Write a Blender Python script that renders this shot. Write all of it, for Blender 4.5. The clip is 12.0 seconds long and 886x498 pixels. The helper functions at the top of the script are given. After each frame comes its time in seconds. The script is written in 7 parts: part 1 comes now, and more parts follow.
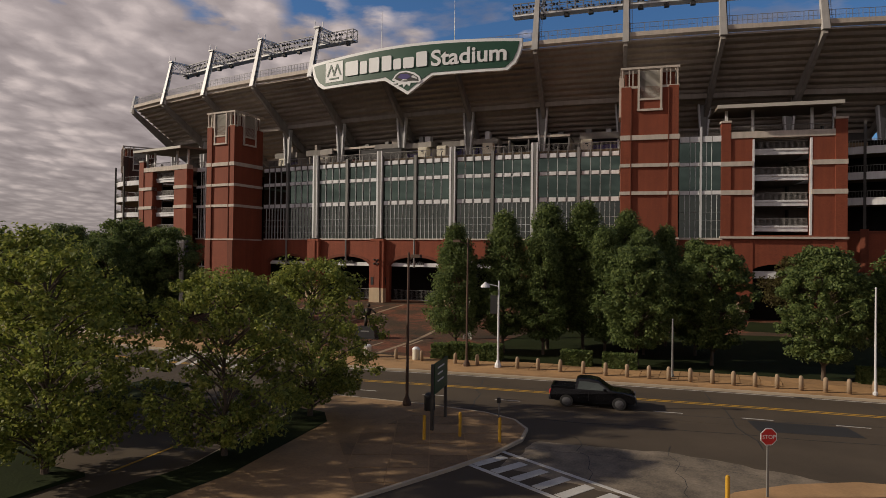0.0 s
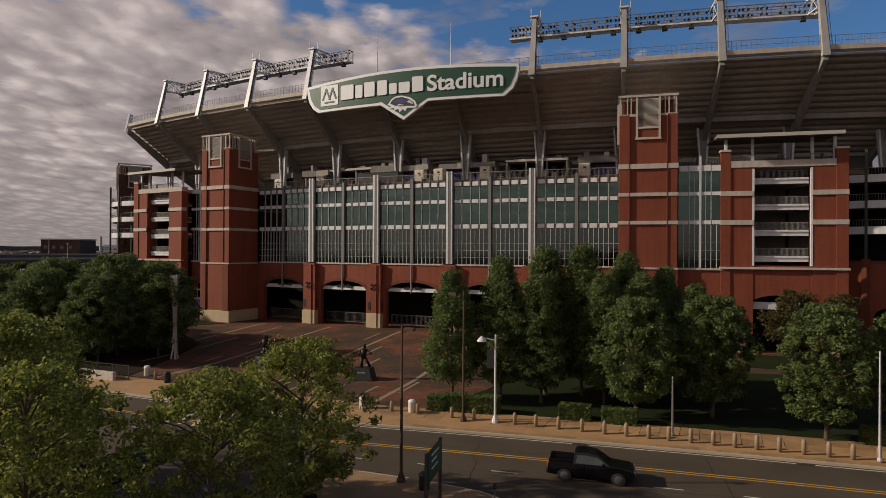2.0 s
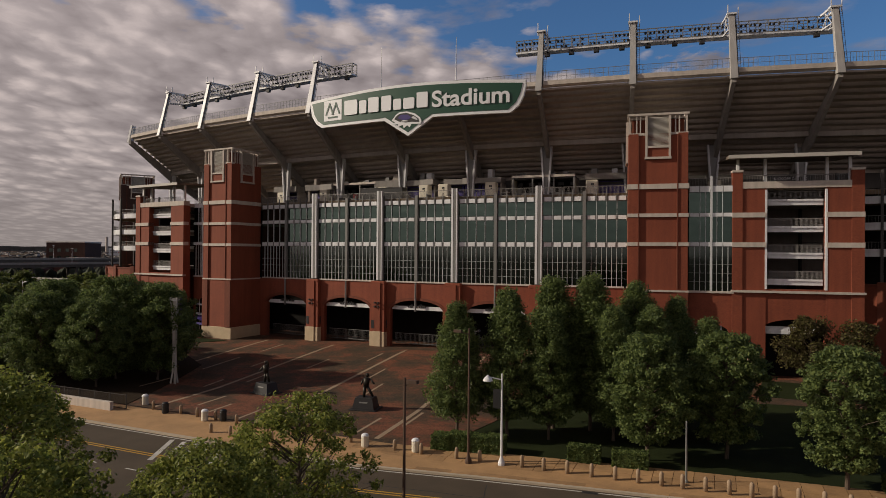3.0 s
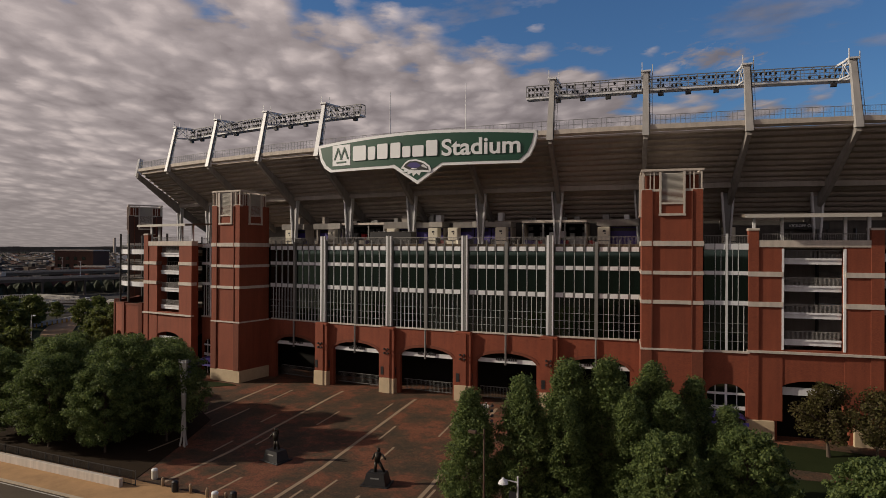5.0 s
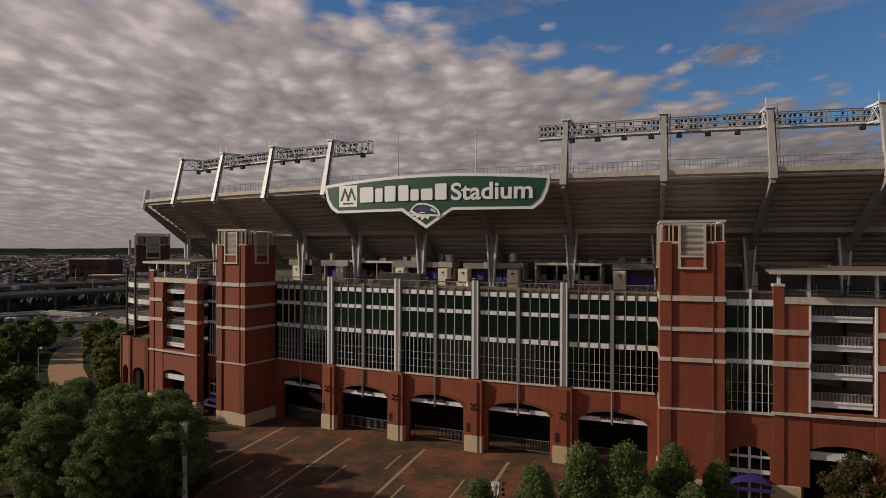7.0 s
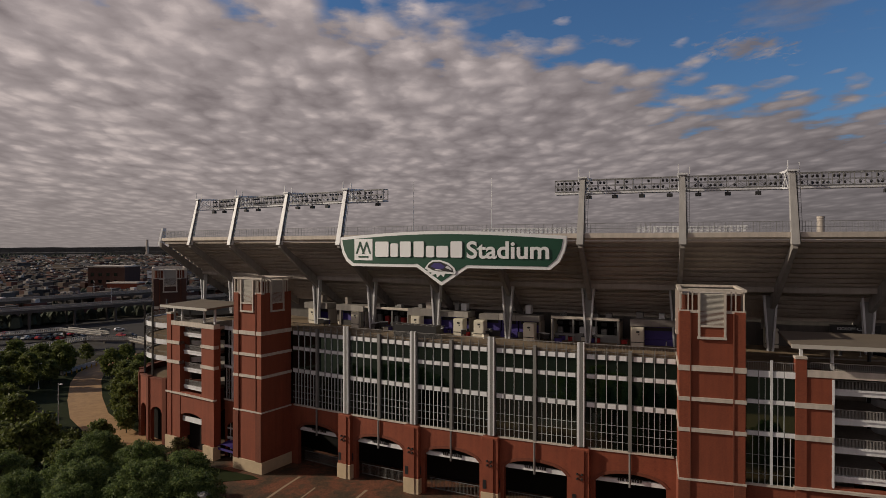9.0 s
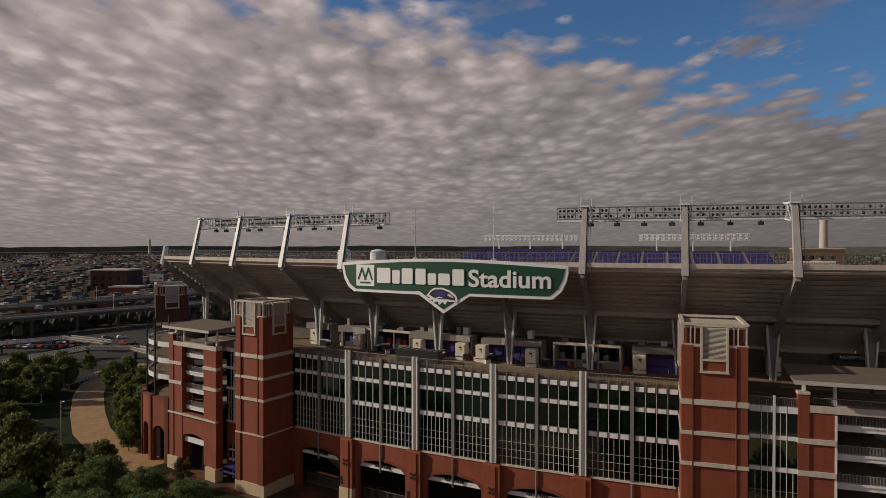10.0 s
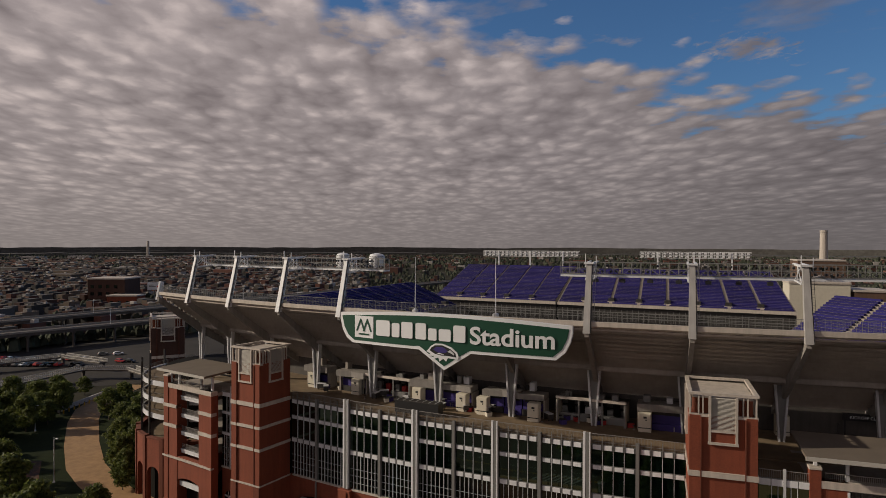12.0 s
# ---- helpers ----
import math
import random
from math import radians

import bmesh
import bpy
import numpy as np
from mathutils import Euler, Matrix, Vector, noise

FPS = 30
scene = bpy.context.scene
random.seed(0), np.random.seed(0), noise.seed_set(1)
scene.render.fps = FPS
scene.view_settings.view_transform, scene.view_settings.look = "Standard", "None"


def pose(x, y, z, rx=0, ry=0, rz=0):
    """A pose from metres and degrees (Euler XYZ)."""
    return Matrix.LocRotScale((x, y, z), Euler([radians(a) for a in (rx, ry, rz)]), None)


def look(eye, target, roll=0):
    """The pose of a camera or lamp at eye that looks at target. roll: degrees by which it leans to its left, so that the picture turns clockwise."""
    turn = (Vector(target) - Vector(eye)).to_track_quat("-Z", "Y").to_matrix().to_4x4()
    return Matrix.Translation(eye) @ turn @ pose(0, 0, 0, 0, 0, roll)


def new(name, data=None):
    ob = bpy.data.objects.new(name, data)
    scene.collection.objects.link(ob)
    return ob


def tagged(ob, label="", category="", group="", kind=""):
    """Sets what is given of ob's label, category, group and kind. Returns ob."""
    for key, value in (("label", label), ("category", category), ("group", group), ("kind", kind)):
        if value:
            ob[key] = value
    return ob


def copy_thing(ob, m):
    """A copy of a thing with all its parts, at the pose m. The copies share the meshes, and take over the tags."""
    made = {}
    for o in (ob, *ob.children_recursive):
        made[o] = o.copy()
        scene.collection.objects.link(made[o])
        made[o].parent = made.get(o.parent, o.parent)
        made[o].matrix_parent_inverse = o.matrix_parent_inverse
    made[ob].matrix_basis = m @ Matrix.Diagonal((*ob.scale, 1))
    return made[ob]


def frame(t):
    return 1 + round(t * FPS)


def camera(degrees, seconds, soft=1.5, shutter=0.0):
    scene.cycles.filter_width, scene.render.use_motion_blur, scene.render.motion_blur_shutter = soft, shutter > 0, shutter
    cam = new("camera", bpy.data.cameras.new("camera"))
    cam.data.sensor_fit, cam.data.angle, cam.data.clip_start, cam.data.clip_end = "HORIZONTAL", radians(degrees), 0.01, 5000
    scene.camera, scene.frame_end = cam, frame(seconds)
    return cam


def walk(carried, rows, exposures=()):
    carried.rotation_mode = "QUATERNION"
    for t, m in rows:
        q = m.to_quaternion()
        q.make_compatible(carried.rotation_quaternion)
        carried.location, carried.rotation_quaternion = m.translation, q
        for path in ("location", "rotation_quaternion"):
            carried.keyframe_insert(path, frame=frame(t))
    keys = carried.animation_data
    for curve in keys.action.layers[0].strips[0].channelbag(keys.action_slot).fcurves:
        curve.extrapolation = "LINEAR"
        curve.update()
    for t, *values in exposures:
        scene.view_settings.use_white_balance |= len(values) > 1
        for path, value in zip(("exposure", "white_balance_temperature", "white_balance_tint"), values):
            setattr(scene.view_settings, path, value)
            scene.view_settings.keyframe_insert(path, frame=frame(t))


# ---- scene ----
cam = camera(69.9, 12.0, soft=0.5)
PATH = [
    (0, (48.033, -99.711, 9.557), (47.247, -97.872, 9.575), 0.7),
    (0.5, (48.114, -99.6, 10.685), (47.328, -97.761, 10.703), 0.7),
    (1, (48.195, -99.565, 11.957), (47.409, -97.726, 11.973), 0.6),
    (1.5, (48.15, -99.3, 13.06), (47.364, -97.46, 13.073), 0.5),
    (2, (47.928, -98.694, 14.388), (47.144, -96.854, 14.398), 0.35),
    (2.5, (47.628, -97.897, 15.763), (46.842, -96.058, 15.772), 0.4),
    (3, (47.204, -97.05, 17.359), (46.406, -95.216, 17.37), 0.45),
    (5, (46.15, -96.36, 25.66), (45.334, -94.533, 25.664), 0.3),
    (5.5, (46.11, -95.862, 27.42), (45.283, -94.041, 27.421), 0.2),
    (6, (45.9, -95.1, 29.126), (45.07, -93.281, 29.123), 0.1),
    (6.5, (45.633, -94.05, 30.95), (44.797, -92.233, 30.95), 0.1),
    (7, (45.206, -93.2, 33.03), (44.354, -91.39, 33.032), 0.15),
    (9, (44.75, -92.83, 42.55), (43.858, -91.039, 42.54), 0.0),
    (9.5, (44.745, -92.77, 44.911), (43.848, -90.982, 44.897), -0.05),
    (10, (44.72, -92.73, 47.06), (43.823, -90.943, 47.046), -0.0),
    (10.5, (44.56, -92.47, 49.071), (43.661, -90.683, 49.054), 0.0),
    (11, (44.225, -91.99, 51.184), (43.326, -90.203, 51.167), 0.05),
    (11.5, (43.808, -91.4, 53.235), (42.911, -89.613, 53.219), 0.1),
    (12, (43.344, -90.717, 55.367), (42.45, -88.928, 55.354), 0.2),
]
walk(cam, [(t, look(eye, target, roll)) for t, eye, target, roll in PATH], [(0, -0.09), (3, -0.12), (6, -0.16), (9, -0.25), (12, -0.27)])

# ---- light ----
SUN_DIR = Vector((0.875, 0.40, -0.445)).normalized()
world = bpy.data.worlds.new("sky")
scene.world = world
world.use_nodes = True


def nodes_of(tree):
    tree.nodes.clear()

    def add(kind, **values):
        node = tree.nodes.new("ShaderNode" + kind)
        for key, value in values.items():
            if key in node.inputs:
                node.inputs[key].default_value = value
            else:
                setattr(node, key, value)
        return node

    def link(a, b):
        tree.links.new(a, b)

    def calc(op, a, b=None, c=None, clamp=False):
        node = tree.nodes.new("ShaderNodeMath")
        node.operation, node.use_clamp = op, clamp
        for i, v in enumerate((a, b, c)):
            if v is None:
                continue
            if hasattr(v, "is_output"):
                tree.links.new(v, node.inputs[i])
            else:
                node.inputs[i].default_value = v
        return node.outputs[0]

    def ramp(fac, stops):
        node = tree.nodes.new("ShaderNodeValToRGB")
        el = node.color_ramp.elements
        while len(el) < len(stops):
            el.new(0.5)
        for e, (p, c) in zip(el, stops):
            e.position, e.color = p, (*c, 1) if len(c) == 3 else c
        tree.links.new(fac, node.inputs[0])
        return node.outputs[0]

    return add, link, calc, ramp


def build_sky():
    add, link, calc, ramp = nodes_of(world.node_tree)
    out = add("OutputWorld")
    co = add("TexCoord")
    sep = add("SeparateXYZ")
    link(co.outputs["Generated"], sep.inputs[0])
    x, y, z = sep.outputs

    def plane(a, b, k=1.0, w=0.0):
        node = add("CombineXYZ")
        link(calc("MULTIPLY", a, k), node.inputs[0]), link(b, node.inputs[1])
        node.inputs[2].default_value = w
        return node.outputs[0]

    def texture(kind, vector, **values):
        node = add(kind, **values)
        link(vector, node.inputs["Vector"])
        return node

    # a flat sheet of cloud seen from below, which thins out to bands at the horizon
    zz = calc("ADD", calc("MAXIMUM", z, 0.0), 0.085)
    px, py = calc("DIVIDE", x, zz), calc("DIVIDE", y, zz)
    across = calc("ADD", calc("MULTIPLY", px, 0.85), calc("MULTIPLY", py, 0.53))
    along = calc("ADD", calc("MULTIPLY", px, -0.53), calc("MULTIPLY", py, 0.85))
    flat = plane(across, along)
    big = texture("TexNoise", flat, Scale=0.55, Detail=3.0, Roughness=0.5)
    fine = texture("TexNoise", flat, Scale=4.6, Detail=5.0, Roughness=0.55)
    rolls = texture("TexNoise", plane(across, calc("MULTIPLY", along, 0.16), 1.9, 3.7), Scale=1.0, Detail=2.0, Roughness=0.4, Distortion=0.4)
    bend = add("VectorMath", operation="MULTIPLY_ADD")
    link(fine.outputs["Color"], bend.inputs[0])
    bend.inputs[1].default_value = (0.13, 0.09, 0.0)
    link(plane(across, calc("MULTIPLY", along, 0.60)), bend.inputs[2])
    puff = texture("TexVoronoi", bend.outputs[0], feature="SMOOTH_F1", Scale=7.0, Smoothness=0.42)
    small = texture("TexVoronoi", bend.outputs[0], feature="SMOOTH_F1", Scale=15.0, Smoothness=0.4)
    frill = texture("TexNoise", bend.outputs[0], Scale=19.0, Detail=4.0, Roughness=0.6)
    # the clear patch: blue above a slanting edge, with a notch lower down to one side
    ahead = calc("MAXIMUM", calc("ADD", calc("MULTIPLY", x, -0.443), calc("MULTIPLY", y, 0.896)), 0.05)
    u = calc("DIVIDE", calc("ADD", calc("MULTIPLY", x, 0.896), calc("MULTIPLY", y, 0.443)), ahead)
    v = calc("DIVIDE", z, ahead)
    edge = calc("SUBTRACT", v, calc("MULTIPLY_ADD", u, -0.185, 0.338))
    notch = calc("MINIMUM", calc("MULTIPLY", calc("SUBTRACT", u, 0.37), 0.7), calc("SUBTRACT", v, 0.232))
    edge = calc("MAXIMUM", edge, notch)
    cells = calc("SUBTRACT", 0.42, puff.outputs["Distance"])
    wob = calc("ADD", calc("MULTIPLY", cells, -0.10), calc("MULTIPLY", calc("SUBTRACT", fine.outputs[0], 0.5), -0.17))
    clear = ramp(calc("MULTIPLY_ADD", calc("ADD", edge, wob), 8.0, 0.5), [(0.36, (0, 0, 0)), (0.74, (1, 1, 1))])
    wisps = ramp(texture("TexNoise", plane(px, py, 0.8, 6.3), Scale=2.1, Detail=6.0, Roughness=0.58).outputs[0], [(0.56, (0, 0, 0)), (0.72, (0.75, 0.75, 0.75))])
    clear = calc("MULTIPLY", clear, calc("SUBTRACT", 1.0, wisps))
    # one loose cloud adrift in the clear patch
    ex, ey = calc("DIVIDE", calc("SUBTRACT", u, 0.475), 0.075), calc("DIVIDE", calc("SUBTRACT", v, 0.312), 0.022)
    far_off = calc("SQRT", calc("ADD", calc("MULTIPLY", ex, ex), calc("MULTIPLY", ey, ey)), 0.0)
    adrift = calc("ADD", calc("SUBTRACT", 1.0, far_off), calc("MULTIPLY", calc("SUBTRACT", frill.outputs[0], 0.5), 2.6))
    clear = calc("MULTIPLY", clear, calc("SUBTRACT", 1.0, ramp(adrift, [(0.05, (0, 0, 0)), (0.75, (0.85, 0.85, 0.85))])))
    clear = calc("MULTIPLY", clear, ramp(calc("MULTIPLY_ADD", y, 0.5, 0.5), [(0.5, (0, 0, 0)), (0.62, (1, 1, 1))]))
    # light and dark of the puffs
    shade = calc("MULTIPLY_ADD", cells, 0.44, 0.55)
    shade = calc("ADD", shade, calc("MULTIPLY", calc("SUBTRACT", 0.40, small.outputs["Distance"]), 0.17))
    for node, k in ((fine, 0.22), (frill, 0.16), (rolls, 0.26), (big, 0.16)):
        shade = calc("ADD", shade, calc("MULTIPLY", calc("SUBTRACT", node.outputs[0], 0.5), k))
    cloud = ramp(shade, [(0.24, (0.200, 0.168, 0.172)), (0.50, (0.370, 0.317, 0.316)), (0.74, (0.660, 0.561, 0.535))])
    low = add("MixRGB")
    link(ramp(calc("DIVIDE", z, 0.42, clamp=True), [(0.0, (0.85, 0.85, 0.85)), (0.10, (0.64, 0.64, 0.64)), (0.30, (0.30, 0.30, 0.30)), (0.7, (0.06, 0.06, 0.06)), (0.95, (0, 0, 0))]), low.inputs[0])
    link(cloud, low.inputs[1])
    low.inputs[2].default_value = (0.222, 0.194, 0.184, 1)
    # brighter towards the sun's side; unseen sky behind raised for reflections, overhead dimmed to cut fill
    last = low.outputs[0]
    for fac in (ramp(calc("MULTIPLY_ADD", y, -0.5, 0.5), [(0.5, (1, 1, 1)), (0.95, (1.9, 1.85, 1.8))]),
                ramp(calc("MULTIPLY_ADD", x, 0.5, 0.5), [(0.12, (1.18, 1.17, 1.16)), (0.34, (0.94, 0.94, 0.955)), (0.50, (0.72, 0.73, 0.75)), (0.66, (0.62, 0.63, 0.66))]),
                ramp(z, [(0.40, (1, 1, 1)), (0.70, (0.32, 0.33, 0.36))])):
        node = add("MixRGB", blend_type="MULTIPLY")
        node.inputs[0].default_value = 1.0
        link(last, node.inputs[1]), link(fac, node.inputs[2])
        last = node.outputs[0]
    deep = add("MixRGB", blend_type="MULTIPLY")
    deep.inputs[0].default_value = 1.0
    deep.inputs[2].default_value = (0.50, 0.80, 1.15, 1)
    sky = add("TexSky", sky_type="NISHITA", sun_disc=False, sun_elevation=radians(25), sun_rotation=math.atan2(-SUN_DIR.x, -SUN_DIR.y))
    b1, b2 = add("Background", Strength=0.080), add("Background", Strength=1.0)
    link(sky.outputs[0], deep.inputs[1]), link(deep.outputs[0], b1.inputs[0]), link(last, b2.inputs[0])
    mix = add("MixShader")
    link(clear, mix.inputs[0]), link(b2.outputs[0], mix.inputs[1]), link(b1.outputs[0], mix.inputs[2])
    link(mix.outputs[0], out.inputs[0])


build_sky()
sun = new("sun", bpy.data.lights.new("sun", "SUN"))
sun.data.energy, sun.data.angle, sun.data.color = 3.85, radians(1.0), (1.0, 0.865, 0.69)
sun.matrix_world = Matrix.Translation((-120, -120, 120)) @ SUN_DIR.to_track_quat("-Z", "Y").to_matrix().to_4x4()


# ---- materials ----
def material(name, colour, rough=0.7, metal=0.0, vary=0.25, scale=0.6, grain=0.12, grain_scale=14.0, bump=0.15, per_piece=0.0,
             streak=0.0, coursing=0.0, spec=0.5, island=0.0, tint=None):
    """A surface with broad stains, fine grain, relief, and variation from piece to piece."""
    m = bpy.data.materials.new(name)
    m.use_nodes = True
    add, link, calc, ramp = nodes_of(m.node_tree)
    out, bsdf = add("OutputMaterial"), add("BsdfPrincipled", Metallic=metal)
    bsdf.inputs["Specular IOR Level"].default_value = spec
    link(bsdf.outputs[0], out.inputs[0])
    co = add("TexCoord")
    n1, n2 = add("TexNoise", Scale=scale, Detail=5.0, Roughness=0.6), add("TexNoise", Scale=grain_scale, Detail=3.0)
    link(co.outputs["Object"], n1.inputs["Vector"]), link(co.outputs["Object"], n2.inputs["Vector"])
    value = calc("ADD", calc("MULTIPLY", calc("SUBTRACT", n1.outputs[0], 0.5), vary * 3.2), calc("MULTIPLY", calc("SUBTRACT", n2.outputs[0], 0.5), grain * 3.2))
    if streak:
        mp = add("Mapping")
        mp.inputs["Scale"].default_value = (1.6, 1.6, 0.10)
        ns = add("TexNoise", Scale=1.0, Detail=4.0)
        link(co.outputs["Object"], mp.inputs[0]), link(mp.outputs[0], ns.inputs["Vector"])
        value = calc("ADD", value, calc("MULTIPLY", calc("SUBTRACT", ns.outputs[0], 0.5), streak * 3.2))
    if coursing:
        mp = add("Mapping")
        mp.inputs["Scale"].default_value = (2.2, 2.2, 6.5)
        ns = add("TexNoise", Scale=2.0, Detail=2.0)
        link(co.outputs["Object"], mp.inputs[0]), link(mp.outputs[0], ns.inputs["Vector"])
        value = calc("ADD", value, calc("MULTIPLY", calc("SUBTRACT", ns.outputs[0], 0.5), coursing * 3.2))
    if per_piece:
        info = add("ObjectInfo")
        value = calc("ADD", value, calc("MULTIPLY", calc("SUBTRACT", info.outputs["Random"], 0.5), per_piece * 2))
    if island:
        geo = add("NewGeometry")
        value = calc("ADD", value, calc("MULTIPLY", calc("SUBTRACT", geo.outputs["Random Per Island"], 0.5), island * 2))
    gain = calc("MAXIMUM", calc("ADD", value, 1.0), 0.15)
    hsv = add("HueSaturation")
    hsv.inputs["Color"].default_value = (*colour, 1)
    link(gain, hsv.inputs["Value"])
    last = hsv.outputs[0]
    if tint:
        geo = add("NewGeometry")
        blend = add("MixRGB")
        f = ramp(geo.outputs["Random Per Island"], [(0.25, (0, 0, 0)), (1.0, (1, 1, 1))])
        link(f, blend.inputs[0]), link(last, blend.inputs[1])
        blend.inputs[2].default_value = (*tint, 1)
        last = blend.outputs[0]
    link(last, bsdf.inputs["Base Color"])
    link(calc("ADD", calc("MULTIPLY", n2.outputs[0], 0.16), rough - 0.08, clamp=True), bsdf.inputs["Roughness"])
    if bump:
        bp = add("Bump", Strength=bump, Distance=0.03)
        link(n2.outputs[0], bp.inputs["Height"])
        link(bp.outputs[0], bsdf.inputs["Normal"])
    return m


def leaf_material(name, colour, tint):
    """Leaves that let some light through."""
    m = material(name, colour, 0.6, vary=0.15, scale=0.35, grain=0.05, bump=0, island=0.45, tint=tint, spec=0.25)
    tree = m.node_tree
    bsdf = next(n for n in tree.nodes if n.type == "BSDF_PRINCIPLED")
    out = next(n for n in tree.nodes if n.type == "OUTPUT_MATERIAL")
    thin = tree.nodes.new("ShaderNodeBsdfTranslucent")
    mix = tree.nodes.new("ShaderNodeMixShader")
    mix.inputs[0].default_value = 0.44
    tree.links.new(bsdf.inputs["Base Color"].links[0].from_socket, thin.inputs[0])
    tree.links.new(bsdf.outputs[0], mix.inputs[1])
    tree.links.new(thin.outputs[0], mix.inputs[2])
    tree.links.new(mix.outputs[0], out.inputs[0])
    return m


def paver_material():
    """Red pavers, worn and mossy in drifts, with fine bond and odd pale bricks."""
    m = bpy.data.materials.new("mossy red pavers")
    m.use_nodes = True
    add, link, calc, ramp = nodes_of(m.node_tree)
    out, bsdf = add("OutputMaterial"), add("BsdfPrincipled", Roughness=0.85)
    bsdf.inputs["Specular IOR Level"].default_value = 0.25
    co = add("TexCoord")
    drift, spot, grit = add("TexNoise", Scale=0.16, Detail=6.0, Roughness=0.62), add("TexNoise", Scale=0.9, Detail=4.0, Roughness=0.6), add("TexNoise", Scale=5.0, Detail=3.0)
    bond = add("TexBrick", Scale=2.2, Bias=0.0)
    bond.inputs["Color1"].default_value = (1.0, 1.0, 1.0, 1)
    bond.inputs["Color2"].default_value = (0.55, 0.55, 0.55, 1)
    bond.inputs["Mortar"].default_value = (0.35, 0.35, 0.35, 1)
    for n in (drift, spot, grit, bond):
        link(co.outputs["Object"], n.inputs["Vector"])
    base = ramp(calc("ADD", calc("MULTIPLY", drift.outputs[0], 0.75), calc("MULTIPLY", spot.outputs[0], 0.25)),
                [(0.38, (0.060, 0.046, 0.030)), (0.49, (0.105, 0.060, 0.036)), (0.56, (0.195, 0.074, 0.042)), (0.68, (0.230, 0.102, 0.056))])
    a = add("MixRGB", blend_type="MULTIPLY")
    a.inputs[0].default_value = 0.75
    link(base, a.inputs[1]), link(bond.outputs[0], a.inputs[2])
    hsv = add("HueSaturation")
    link(a.outputs[0], hsv.inputs["Color"])
    link(calc("ADD", calc("MULTIPLY", calc("SUBTRACT", grit.outputs[0], 0.5), 1.5), 1.05), hsv.inputs["Value"])
    link(hsv.outputs[0], bsdf.inputs["Base Color"])
    bp = add("Bump", Strength=0.4, Distance=0.03)
    link(grit.outputs[0], bp.inputs["Height"]), link(bp.outputs[0], bsdf.inputs["Normal"])
    link(bsdf.outputs[0], out.inputs[0])
    return m


def glass_material(name, colour, rough, ior, tint):
    m = bpy.data.materials.new(name)
    m.use_nodes = True
    add, link, calc, ramp = nodes_of(m.node_tree)
    out, bsdf = add("OutputMaterial"), add("BsdfPrincipled", Metallic=0.0, Roughness=rough, IOR=ior)
    bsdf.inputs["Specular Tint"].default_value = (*tint, 1)
    info = add("ObjectInfo")
    hsv = add("HueSaturation")
    hsv.inputs["Color"].default_value = (*colour, 1)
    link(calc("MULTIPLY_ADD", info.outputs["Random"], 0.8, 0.6), hsv.inputs["Value"])
    link(hsv.outputs[0], bsdf.inputs["Base Color"])
    co, nz = add("TexCoord"), add("TexNoise", Scale=0.45, Detail=1.0)
    link(co.outputs["Object"], nz.inputs["Vector"])
    bp = add("Bump", Strength=0.05, Distance=0.05)
    link(nz.outputs[0], bp.inputs["Height"]), link(bp.outputs[0], bsdf.inputs["Normal"])
    link(bsdf.outputs[0], out.inputs[0])
    return m


BRICK = material("red brick", (0.192, 0.046, 0.021), 0.85, vary=0.16, scale=0.30, grain=0.14, grain_scale=9, streak=0.17, coursing=0.26)
BRICK_DARK = material("weathered red brick", (0.140, 0.037, 0.018), 0.88, vary=0.16, scale=0.4, grain=0.12, streak=0.15, coursing=0.22)
# Brick darkened in its colour for the shaded far tower and warehouse faces.
BRICK_SHADED = material("sooty dark brick", (0.062, 0.030, 0.022), 0.9, vary=0.16, scale=0.4, grain=0.12, streak=0.15, coursing=0.2)
# Distance haze is mixed into this brick's base colour.
TAN_BRICK = material("hazy tan brick", (0.125, 0.075, 0.052), 0.9, vary=0.2, scale=0.1, grain=0.1, streak=0.2)
STONE = material("pale cast stone", (0.47, 0.42, 0.37), 0.8, vary=0.1, scale=0.8, grain=0.08, streak=0.2)
BUFF = material("buff stone base", (0.46, 0.36, 0.24), 0.85, vary=0.12, scale=0.8, grain=0.08)
CONCRETE = material("weathered concrete", (0.28, 0.25, 0.22), 0.85, vary=0.14, scale=0.5, grain=0.08, streak=0.18)
BULKHEAD = material("grey bulkhead paint", (0.22, 0.205, 0.19), 0.8, vary=0.16, scale=0.5, grain=0.08, streak=0.2)
# Deep shade under the upper deck is put into this wall colour.
SHADED_WALL = material("sooty back wall", (0.075, 0.068, 0.062), 0.9, vary=0.2, scale=0.5, grain=0.1, streak=0.2)
CANOPY = material("weathered roof sheet", (0.135, 0.110, 0.085), 0.85, vary=0.15, scale=0.4, grain=0.08)
DECK = material("stained deck concrete", (0.345, 0.30, 0.255), 0.88, vary=0.18, scale=0.25, grain=0.08, streak=0.1, island=0.2)
STEEL_WHITE = material("white painted steel", (0.66, 0.67, 0.69), 0.5, vary=0.06, grain=0.05, streak=0.14)
STEEL_MID = material("pale grey mullion paint", (0.54, 0.55, 0.57), 0.5, vary=0.08, grain=0.05)
LOUVRE = material("pale louvre metal", (0.44, 0.42, 0.38), 0.6, vary=0.06, grain=0.05)
# Stains come from noise; the base is also lowered for the terrace's shadow.
TERRACE = material("stained terrace concrete", (0.165, 0.118, 0.070), 0.88, vary=0.35, scale=0.45, grain=0.12)
FURNITURE_RED = material("red plastic", (0.35, 0.02, 0.02), 0.5, vary=0.1, grain=0.05)
